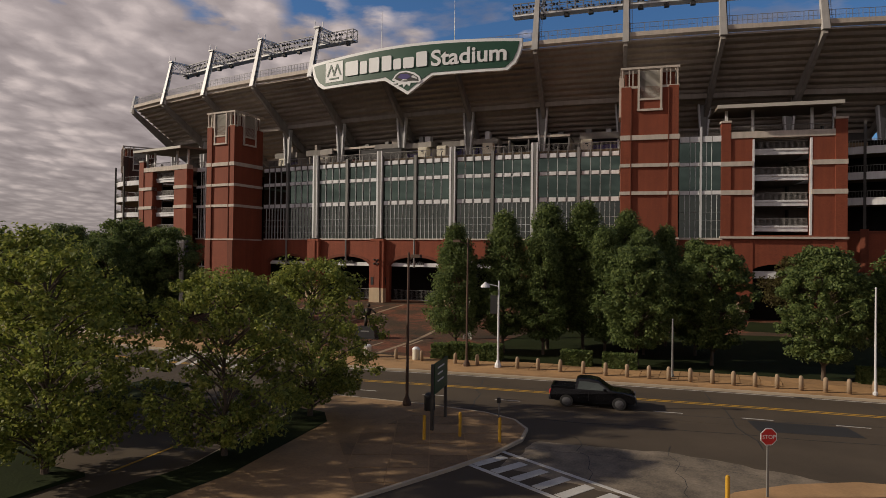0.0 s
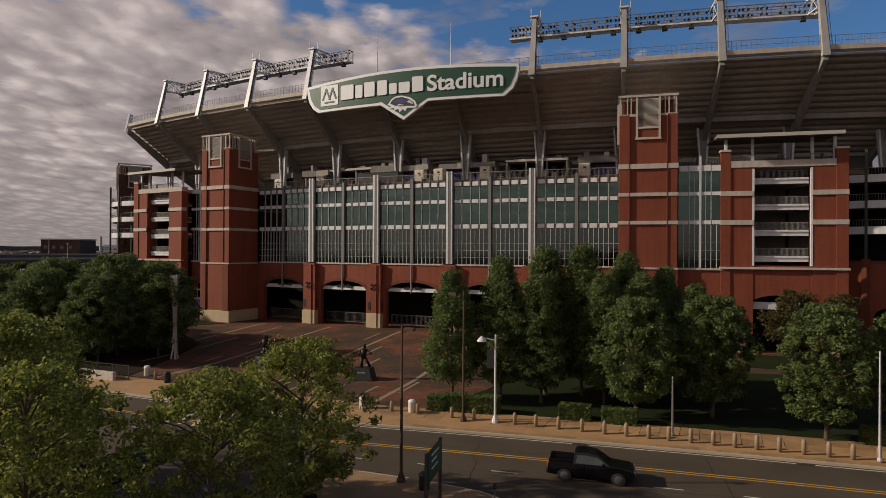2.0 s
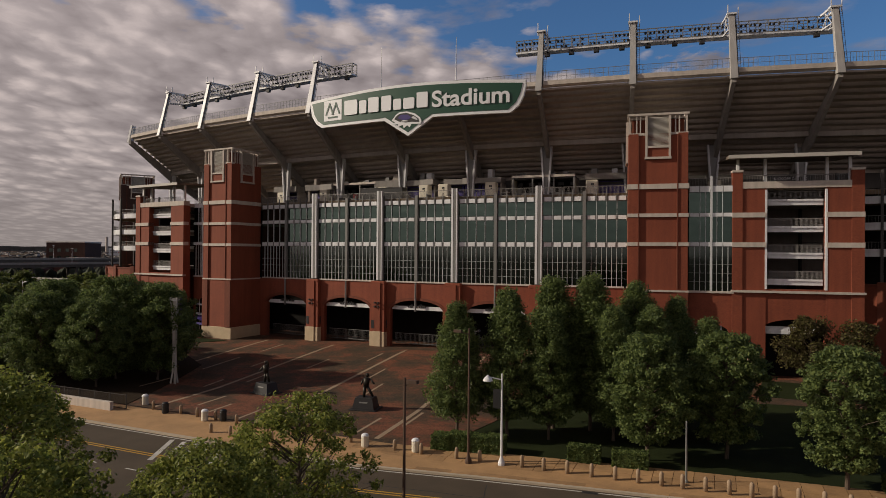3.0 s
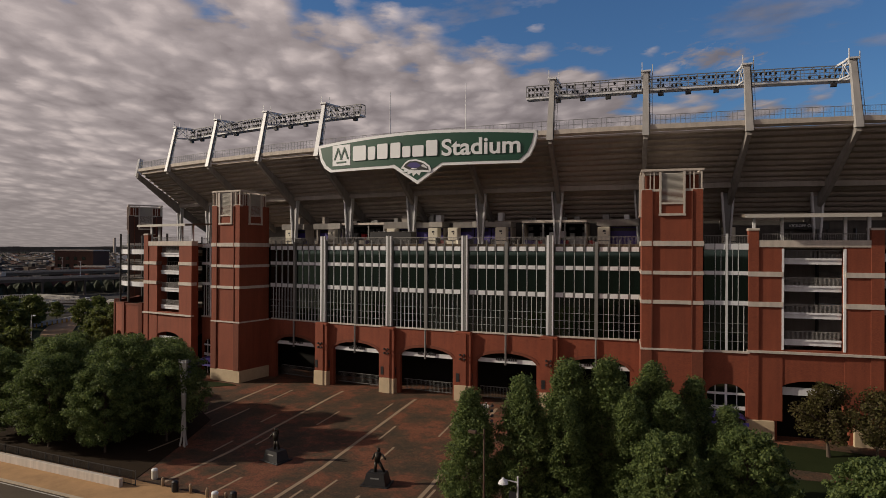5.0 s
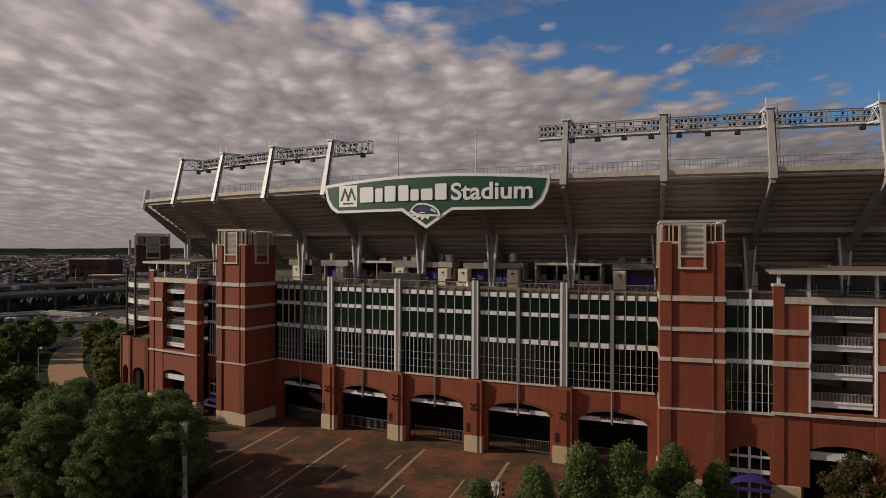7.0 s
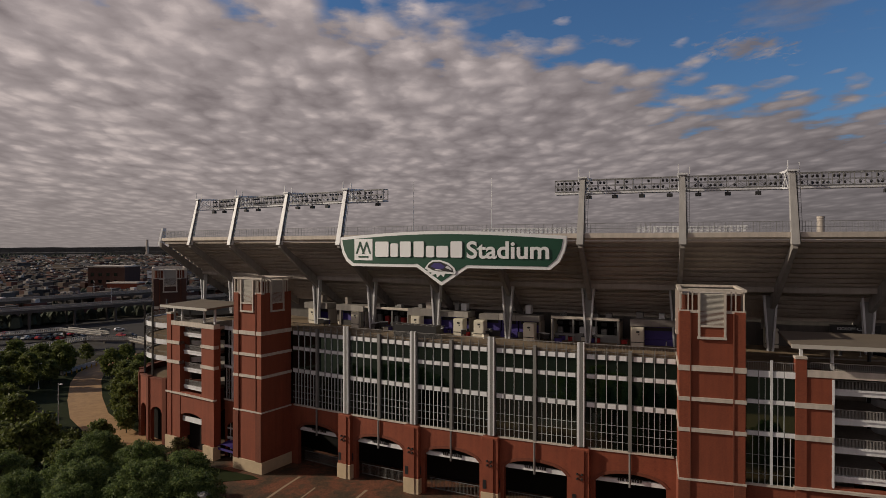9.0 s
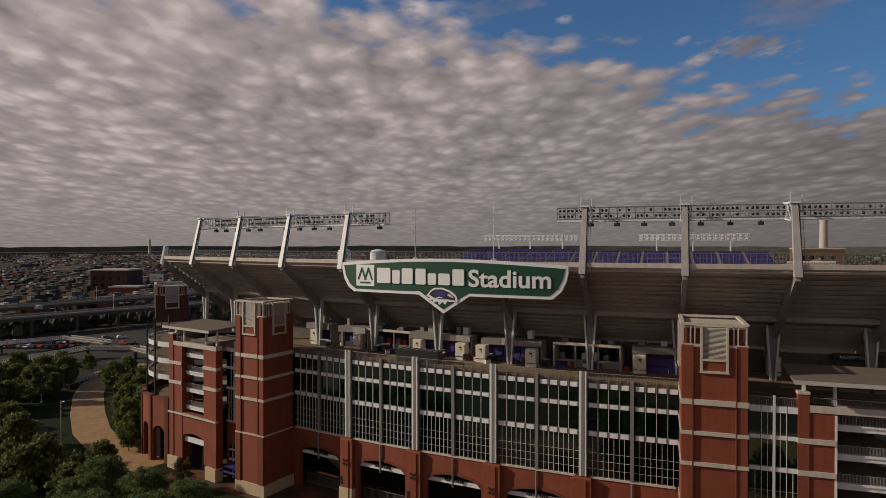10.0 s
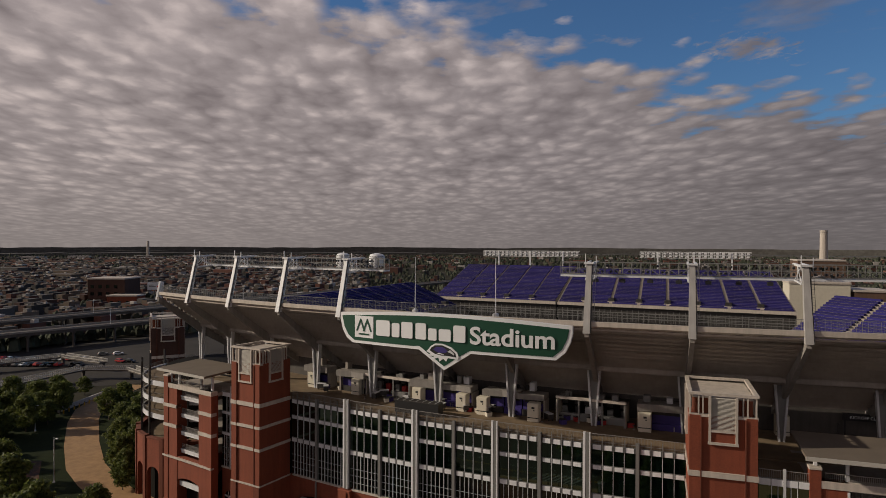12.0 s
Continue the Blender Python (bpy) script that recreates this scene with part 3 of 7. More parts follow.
tagged(part("road_patch", Mesh().prism([(50.5, -58.6), (56.0, -57.6), (55.4, -55.4), (50.0, -56.2)], -0.6, -0.4478), TAR), "dark asphalt repair patch in the street", "road", kind="structure")
drain = Mesh().box(-0.6, 0.6, -0.25, 0.25, -0.5, -0.443)
for i in range(9):
    drain.box(-0.52 + 0.12 * i, -0.46 + 0.12 * i, -0.2, 0.2, -0.443, -0.425)
drain_data = drain.data("drain_grate", STEEL_DARK)
for x in (38.5, 54.0):
    tagged(part("drain_grate", drain_data, None, m=pose(x, kerb_y(x) - 0.4, 0, 0, 0, 8)), "iron drain grate at the kerb", "drain", "drain grates")

# zebra crossing in the side road
def stripe(p, q, w):
    p, q = Vector((*p, 0)), Vector((*q, 0))
    d = (q - p).normalized()
    n = Vector((-d.y, d.x, 0)) * w / 2
    return Mesh().prism([(p - n)[:2], (q - n)[:2], (q + n)[:2], (p + n)[:2]], -0.5, -0.440)


crossing = [((36.9, -71.0), (46.0, -75.6), 0.25), ((37.9, -68.5), (47.5, -73.4), 0.25)]
for i in range(8):
    a = Vector((37.6 + 1.15 * i, -71.15 - 0.57 * i, 0))
    crossing.append(((a.x, a.y), (a.x + 0.95, a.y + 1.75), 0.55))
for i in range(7):
    crossing.append(((3.0 + 1.5 * i, -57.5), (0.2 + 1.5 * i, -52.4), 0.45))
for p, q, w in crossing:
    tagged(part("crossing_stripe", stripe(p, q, w), WHITE_PAINT), "worn white pedestrian crossing stripe", "road marking", "crossing stripes", "structure")


# pavement slabs, each a piece with open joints
def clip(poly, region):
    """The part of a polygon inside a convex counter-clockwise region."""
    out = list(poly)
    for (ax, ay), (bx, by) in zip(region, region[1:] + region[:1]):
        inside = lambda p: (bx - ax) * (p[1] - ay) - (by - ay) * (p[0] - ax) >= 0
        src, out = out, []
        for p, q in zip(src, src[1:] + src[:1]):
            if inside(p):
                out.append(p)
            if inside(p) != inside(q):
                d1 = (bx - ax) * (p[1] - ay) - (by - ay) * (p[0] - ax)
                d2 = (bx - ax) * (q[1] - ay) - (by - ay) * (q[0] - ax)
                t = d1 / (d1 - d2)
                out.append((p[0] + (q[0] - p[0]) * t, p[1] + (q[1] - p[1]) * t))
        if len(out) < 3:
            return []
    return out


def pave(parent, region, size, turn, top, mat, gap=0.03):
    c, s = math.cos(radians(turn)), math.sin(radians(turn))
    cx, cy = sum(p[0] for p in region) / len(region), sum(p[1] for p in region) / len(region)
    for i in range(-16, 17):
        for j in range(-16, 17):
            sq = [(size * i + gap, size * j + gap), (size * (i + 1) - gap, size * j + gap), (size * (i + 1) - gap, size * (j + 1) - gap), (size * i + gap, size * (j + 1) - gap)]
            sq = clip([(cx + x * c - y * s, cy + x * s + y * c) for x, y in sq], region)
            if len(sq) > 2 and max(p[0] for p in sq) - min(p[0] for p in sq) > 0.3:
                part("slab", Mesh().prism(sq, top - 0.08, top), mat, parent)


def paving():
    pave(island, [(27.6, -82.5), (31.8, -82.5), (33.4, -80), (35.5, -75.2), (36.7, -72.4), (37.8, -69.4), (38.4, -66.5), (38.1, -64.5), (36.9, -62.9), (34.7, -62.0), (31, -61.7), (26.4, -61.9), (26.2, -66.2), (27.6, -68), (28.6, -77.4)], 1.9, 24, -0.304, WALK_SHADED)
    for i in range(46):
        x0, x1 = 5 + 1.5 * i, 5 + 1.5 * (i + 1)
        for n0, n1 in ((0.34, 1.95), (1.95, 3.6), (3.6, 5.75)):
            pts = [(x0 + 0.02, kerb_y(x0) + n0 + 0.02), (x1 - 0.02, kerb_y(x1) + n0 + 0.02), (x1 - 0.02, kerb_y(x1) + n1 - 0.02), (x0 + 0.02, kerb_y(x0) + n1 - 0.02)]
            z = lambda x, y: -0.275 if y - kerb_y(x) < 2.1 else max(-0.275, ground_z(x, min(y, -46))) + 0.025
            part("slab", Mesh().prism(pts, lambda x, y: z(x, y) - 0.1, z), WALK, pavement)


# ---- stadium ----
stadium = thing("stadium", "large red brick and concrete stadium with green glass front", "stadium", Matrix())
HALF = 7.1


def arch_wall(me, half, z0, z1, a, spring, rise, y0, y1, m=None):
    """A wall pierced by a segmental arch, built as upright strips."""
    n = 14
    xs = [-half, -a] + [-a + 2 * a * i / n for i in range(1, n)] + [a, half]
    top = lambda x: spring + rise * math.sqrt(max(0.0, 1 - (x / a) ** 2 * 0.98)) if abs(x) <= a else z0
    me.box(-half, -a, y0, y1, z0, z1, m), me.box(a, half, y0, y1, z0, z1, m)
    ax = [-a + 2 * a * i / n for i in range(n + 1)]
    for p, q in zip(ax, ax[1:]):
        v = [(p, y0, top(p)), (q, y0, top(q)), (q, y0, z1), (p, y0, z1), (p, y1, top(p)), (q, y1, top(q)), (q, y1, z1), (p, y1, z1)]
        me.add(v, [(0, 1, 2, 3), (7, 6, 5, 4), (0, 4, 5, 1), (2, 6, 7, 3)], m)
    return me


def arch_ring(me, a, spring, rise, w, y0, y1, m=None):
    n = 14
    f = lambda s, r: (s * (a + r) / a, spring + (rise + r) * math.sqrt(max(0.0, 1 - (s / a) ** 2 * 0.98)))
    ax = [-a + 2 * a * i / n for i in range(n + 1)]
    for p, q in zip(ax, ax[1:]):
        (x0, z0), (x1, z1), (x2, z2), (x3, z3) = f(p, 0), f(q, 0), f(q, w), f(p, w)
        v = [(x0, y0, z0), (x1, y0, z1), (x2, y0, z2), (x3, y0, z3), (x0, y1, z0), (x1, y1, z1), (x2, y1, z2), (x3, y1, z3)]
        me.add(v, [(0, 1, 2, 3), (0, 4, 5, 1), (3, 2, 6, 7)], m)
    return me


def lettering(parent, width, height, y, z, seed, mat):
    """Illegible lettering: plain bars."""
    rnd = random.Random(seed)
    x = -width / 2
    while x < width / 2 - 0.1:
        w = rnd.uniform(0.25, 0.55) * height
        part("letter_bar", Mesh().box(x, x + w, y - 0.06, y, z, z + height * rnd.choice((1, 1, 0.75))), mat, parent)
        x += w + height * rnd.choice((0.18, 0.18, 0.5))


def facade_bay(x):
    wall = part("facade_bay", arch_wall(Mesh(), HALF, 0.0, 11.3, 5.0, 6.5, 1.75, 0.15, 1.0), BRICK, stadium, "", front_pose(x))
    part("arch_ring", arch_ring(Mesh(), 5.0, 6.5, 1.75, 0.5, 0.07, 0.16), BRICK_DARK, wall)
    part("sill", Mesh().box(-6.0, 6.0, -0.05, 0.9, 11.3, 11.55), STONE, wall)
    part("lintel", Mesh().box(-4.98, 4.98, 0.75, 1.1, 6.55, 7.2), STEEL_WHITE, wall, "white metal fascia over the gate")
    lettering(wall, 3.6, 0.62, 0.70, 6.95, 3, BLACK)
    part("downpipe", Mesh().tube((0, -0.1, 6.4), (0, -0.1, 11.3), 0.17, seg=8), STEEL_GREY, wall)
    part("mid_post", Mesh().box(-0.25, 0.25, -0.12, 0.5, 11.55, 26.3), STEEL_GREY, wall, "grey steel post")
    for zb0, zb1 in ((17.55, 18.35), (21.85, 22.55), (24.75, 25.55)):
        plate = Mesh().block(0.20, 6.15 / 4 - 0.20, 0.12, 0.3, zb0 + 0.06, zb1 - 0.06, 0.02).data("spandrel_panel", STEEL_WHITE)
        for s in (-1, 1):
            a, b = (0.30, 6.45) if s > 0 else (-6.45, -0.30)
            band = part("spandrel", Mesh().box(a, b, 0.22, 0.5, zb0, zb1), STEEL_GREY, wall, "grey spandrel band with white panels")
            for i in range(4):
                part("panel", plate, None, band, "white panel", pose(a + 6.15 * i / 4, 0, 0))
    lower = Mesh().box(-0.028, 0.028, 0.2, 0.42, 11.55, 17.55).data("mullion", STEEL_MID)
    upper = Mesh().box(-0.03, 0.03, 0.14, 0.42, 18.35, 24.75).data("mullion", STEEL_MID)
    stub = Mesh().box(-0.05, 0.05, 0.02, 0.2, 24.6, 26.6).data("mullion", STEEL_GREY)
    pane_lo = Mesh().box(0.0, 6.15 / 8, 0.35, 0.39, 11.55, 17.55).data("pane", GLASS_DARK)
    pane_mid = Mesh().box(0.0, 6.15 / 4, 0.35, 0.39, 18.40, 21.85).data("pane", GLASS)
    pane_hi = Mesh().box(0.0, 6.15 / 4, 0.35, 0.39, 22.60, 24.70).data("pane", GLASS)
    for x0 in (-6.45, 0.30):
        for i in range(1, 8):
            part("mullion", lower, None, wall, m=pose(x0 + 6.15 * i / 8, 0, 0))
        for i in range(1, 4):
            part("mullion", upper, None, wall, m=pose(x0 + 6.15 * i / 4, 0, 0))
            part("mullion", stub, None, wall, m=pose(x0 + 6.15 * i / 4, 0, 0))
        for i in range(8):
            part("pane", pane_lo, None, wall, m=pose(x0 + 6.15 * i / 8, 0, 0))
        for i in range(4):
            part("pane", pane_mid, None, wall, m=pose(x0 + 6.15 * i / 4, 0, 0))
            part("pane", pane_hi, None, wall, m=pose(x0 + 6.15 * i / 4, 0, 0))
        for z in (12.7, 13.9, 15.1):
            part("transom", Mesh().box(x0, x0 + 6.15, 0.28, 0.38, z, z + 0.032), STEEL_MID, wall)
    rail = Mesh().box(-6.5, 6.5, 0.3, 0.36, 27.0, 27.08).box(-6.5, 6.5, 0.3, 0.36, 25.9, 25.96)
    for i in range(66):
        rail.box(-6.5 + 0.2 * i, -6.475 + 0.2 * i, 0.31, 0.34, 25.6, 27.0)
    part("railing", rail, RAIL, wall, "picket railing along the terrace edge")
    bars = Mesh()
    for i in range(40):
        bars.box(-4.9 + 0.25 * i, -4.87 + 0.25 * i, 1.9, 1.94, 0.4, 2.3)
    bars.box(-4.95, 4.95, 1.88, 1.96, 2.25, 2.33).box(-4.95, 4.95, 1.88, 1.96, 0.55, 0.62)
    part("gate", bars, STEEL_GREY, wall, "low steel picket gate")
    return wall


first = facade_bay(0.0)
for x in (-28.4, -14.2, 14.2, 28.4):
    copy_thing(first, front_pose(x))


def pier(x):
    p = part("pier", Mesh().box(-1.35, 1.35, -0.75, 1.75, 2.6, 11.0).box(-0.62, 0.62, -0.95, -0.75, 2.6, 11.2), BRICK, stadium, "", front_pose(x))
    part("base", Mesh().block(-1.5, 1.5, -0.95, 1.8, 0.0, 2.6, 0.06).box(-0.75, 0.75, -1.12, -0.9, 0.0, 2.7), BUFF, p, "buff stone pier base")
    part("cap", Mesh().block(-1.42, 1.42, -0.85, 1.2, 11.0, 11.45, 0.1), BRICK, p)
    for s, w, mt in ((-0.30, 0.17, STEEL_WHITE), (0.16, 0.20, STEEL_GREY), (0.48, 0.09, STEEL_WHITE)):
        part("post", Mesh().box(s - w, s + w, -0.45, -0.05, 11.6, 27.3), mt, p, "tall steel post")
    part("web", Mesh().box(-0.62, 0.62, -0.08, 0.45, 11.55, 26.4), STEEL_GREY, p)
    part("plaque", Mesh().box(-1.1, -0.55, -1.0, -0.92, 3.2, 4.6), BLACK, p, "black information plaque")
    part("plaque", Mesh().box(1.36, 1.42, -0.2, 0.5, 3.2, 4.6), BLACK, p, "black information plaque")
    bracket = part("bracket", Mesh().bar((-0.35, -1.0, 7.0), (0.35, -1.0, 7.7), 0.06).bar((-0.35, -0.93, 7.7), (0.35, -0.93, 7.0), 0.06), STEEL_DARK, p)
    for dx, dz in ((-0.35, 7.0), (0.35, 7.0), (-0.35, 7.7), (0.35, 7.7)):
        part("floodlight", Mesh().turned([(0.14, -0.18), (0.17, 0.0), (0.14, 0.18)], 8, pose(dx, -1.1, dz, 90, 0, 0)), STEEL_DARK, bracket)
    return p


one = pier(-21.3)
for x in (-7.1, 7.1, 21.3):
    copy_thing(one, front_pose(x))


def tower(m, w=7.85, depth=10.5, brick=None):
    """A brick stair tower: front at local y 0, middle at x 0."""
    h, brick = w / 2, brick or BRICK
    top = Mesh().box(-h, h, 0, depth, 11.4, 33.3)
    body = part("tower", top, brick, stadium, "", m)
    part("tower_foot", Mesh().box(-h - 0.10, h + 0.10, -0.1, depth, 2.5, 11.4), brick, body)
    part("base", Mesh().block(-h - 0.25, h + 0.25, -0.25, depth, 0, 2.5, 0.06), BUFF, body, "buff stone tower base")
    for z0, z1 in ((25.6, 26.3), (21.7, 22.2), (17.7, 18.2), (11.35, 11.6)):
        part("stone_band", Mesh().box(-h - 0.14, h + 0.14, -0.26, depth + 0.02, z0, z1), STONE, body, "pale stone band")
    for s in (-1, 1):
        part("joint", Mesh().box(s * (h - 1.36) - 0.07, s * (h - 1.36) + 0.07, -0.29, 0.02, 11.7, 33.1), BRICK_DARK, body, "dark vertical joint")
        part("pilaster", Mesh().box(s * (h - 0.65) - 0.65, s * (h - 0.65) + 0.65, -0.16, 0.05, 11.6, 33.3), brick, body)
        part("pilaster", Mesh().box(s * (h - 0.65) - 0.7, s * (h - 0.65) + 0.7, -0.34, -0.05, 2.5, 11.3), BRICK_DARK, body)
    # head with louvred windows on each face and slots at the corners
    part("tower_core", Mesh().box(-h + 0.5, h - 0.5, 0.5, depth - 0.5, 33.3, 35.35), BRICK_DARK, body)
    for cx in (-h + 0.02, -h + 1.0, -h + 1.5, h - 1.72, h - 1.22, h - 0.24):
        part("corner_post", Mesh().box(cx, cx + 0.16, -0.05, 0.3, 33.3, 35.85), STONE, body)
    for cy in (0.75, 1.3, 2.2, depth - 2.4, depth - 1.5, depth - 0.95):
        for s in (-h + 0.02, h - 0.24):
            part("corner_post", Mesh().box(s, s + 0.22, cy, cy + 0.16, 33.3, 35.85), STONE, body)
    part("stone_band", Mesh().box(-h - 0.08, -h + 2.4, -0.1, 0.6, 33.1, 33.42), STONE, body)
    part("stone_band", Mesh().box(h - 2.4, h + 0.08, -0.1, 0.6, 33.1, 33.42), STONE, body)
    cap = Mesh().box(-h - 0.15, h + 0.15, -0.15, 0.35, 35.85, 36.15).box(-h - 0.15, h + 0.15, depth - 0.35, depth + 0.15, 35.85, 36.15)
    cap.box(-h - 0.15, -h + 0.35, 0.35, depth - 0.35, 35.85, 36.15).box(h - 0.35, h + 0.15, 0.35, depth - 0.35, 35.85, 36.15)
    part("parapet_cap", cap, STONE, body, "pale parapet cap")
    part("roof", Mesh().box(-h + 0.35, h - 0.35, 0.35, depth - 0.35, 35.4, 35.62), STONE, body, "pale sunken flat roof")
    for turn, hw in ((0, 0), (1, 0), (2, 0)):
        f = pose(0, 0, 0) if turn == 0 else pose(h, depth / 2, 0, 0, 0, 90) if turn == 1 else pose(-h, depth / 2, 0, 0, 0, -90)
        win = part("window_frame", Mesh().box(-1.68, -1.4, -0.3, 0.4, 30.0, 35.75, f).box(1.4, 1.68, -0.3, 0.4, 30.0, 35.75, f)
                   .box(-1.4, 1.4, -0.28, 0.3, 31.3, 31.55, f).box(-1.75, 1.75, -0.32, 0.3, 29.75, 30.05, f), STONE, body, "pale window surround")
        lou = Mesh()
        for i in range(26):
            z = 31.6 + 0.155 * i
            lou.add([(-1.4, -0.10, z), (1.4, -0.10, z), (1.4, 0.05, z + 0.12), (-1.4, 0.05, z + 0.12), (-1.4, 0.05, z - 0.03), (1.4, 0.05, z - 0.03)], [(0, 1, 2, 3), (1, 0, 4, 5)], f)
        lou.box(-1.4, 1.4, 0.05, 0.1, 31.5, 35.6, f)
        part("louvre", lou, LOUVRE, body, "grey metal louvre")
        part("panel", Mesh().box(-1.4, 1.4, -0.12, 0.05, 30.05, 31.3, f), brick, body)
    return body


right_tower = tower(pose(39.85, -5.5, 0.0, 0, 0, 8))
left_tower = tower(pose(-39.35, -4.95, -0.25, 0, 0, -4), 7.2, 7.5)
tower(pose(-91.0, 22, 0.8, 0, 0, 52), brick=BRICK_SHADED)


def glass_slot(s):
    """The narrow glazed bay between a tower and the ramp block."""
    half = 2.85
    m = pose(s * 46.75, -4.3 if s > 0 else -1.6, 0, 0, 0, s * 7)
    slot = part("glass_slot", Mesh().box(-half, half, 0.6, 1.2, 7.8, 11.4), BRICK, stadium, "", m)
    part("wall", arch_wall(Mesh(), half, 0.0, 7.8, 2.4, 5.6, 1.5, 0.6, 1.2), BRICK, slot)
    part("sill", Mesh().box(-half, half, 0.35, 1.0, 11.3, 11.6), STONE, slot)
    part("post", Mesh().box(-0.14, 0.14, 0.3, 0.7, 11.6, 27.3), STEEL_MID, slot, "grey steel post")
    for z0, z1 in ((17.65, 18.3), (21.7, 22.3), (25.1, 26.0)):
        for x0, x1 in ((-half, -0.14), (0.14, half)):
            band = part("spandrel", Mesh().box(x0, x1, 0.5, 0.8, z0, z1), STEEL_GREY, slot, "grey spandrel band with white panels")
            for i in range(2):
                w = (x1 - x0) / 2
                part("panel", Mesh().block(x0 + w * i + 0.05, x0 + w * (i + 1) - 0.05, 0.42, 0.55, z0 + 0.06, z1 - 0.06, 0.02), STEEL_WHITE, band, "white panel")
    for a, b, mat in ((11.6, 17.65, GLASS_DARK), (18.3, 21.7, GLASS), (22.3, 25.1, GLASS)):
        for i in range(8):
            w = half / 4
            part("pane", Mesh().box(-half + w * i, -half + w * (i + 1), 0.62, 0.66, a, b), mat, slot)
    lo = Mesh().box(-0.03, 0.03, 0.48, 0.66, 11.6, 17.65).data("mullion", STEEL_MID)
    hi = Mesh().box(-0.03, 0.03, 0.48, 0.66, 18.3, 25.1).data("mullion", STEEL_MID)
    for i in range(1, 8):
        if i != 4:
            part("mullion", lo, None, slot, m=pose(-half + half / 4 * i, 0, 0))
            if i != 1 and i != 7:
                part("mullion", hi, None, slot, m=pose(-half + half / 4 * i, 0, 0))
    for z in (12.8, 14.0, 15.2):
        part("transom", Mesh().box(-half, half, 0.5, 0.66, z, z + 0.05), STEEL_GREY, slot)
    part("roof_deck", Mesh().box(-half, half, 0.8, 8.0, 25.3, 25.92), TERRACE, slot)
    part("window", Mesh().box(-2.4, 2.4, 0.9, 0.95, 0, 7.2), GLASS_DARK, slot)
    part("window_frame", Mesh().box(-2.4, 2.4, 0.8, 0.9, 3.6, 4.1).box(-0.15, 0.15, 0.8, 0.9, 0, 7.0).box(-2.4, 2.4, 0.8, 0.9, 5.6, 5.9).box(-1.4, -1.3, 0.8, 0.9, 0, 7.0).box(1.3, 1.4, 0.8, 0.9, 0, 7.0), STEEL_WHITE, slot)
    dome = Mesh()
    for i in range(6):
        a0, a1 = math.pi * i / 6, math.pi * (i + 1) / 6
        dome.add([(2.4 * math.cos(a0), 0.3, 2.6 + 1.1 * math.sin(a0)), (2.4 * math.cos(a1), 0.3, 2.6 + 1.1 * math.sin(a1)), (2.5 * math.cos(a1), -1.6, 2.5 + 0.75 * math.sin(a1)), (2.5 * math.cos(a0), -1.6, 2.5 + 0.75 * math.sin(a0))],
                 [(3, 2, 1, 0)])
    dome.box(-2.5, 2.5, -1.64, -1.56, 2.1, 2.55)
    part("awning", dome, PURPLE, slot, "purple entrance awning")
    rail = Mesh().box(-half, half, 0.6, 0.66, 27.0, 27.08)
    for i in range(29):
        rail.box(-half + 0.2 * i, -half + 0.025 + 0.2 * i, 0.61, 0.64, 25.92, 27.0)
    part("railing", rail, RAIL, slot)


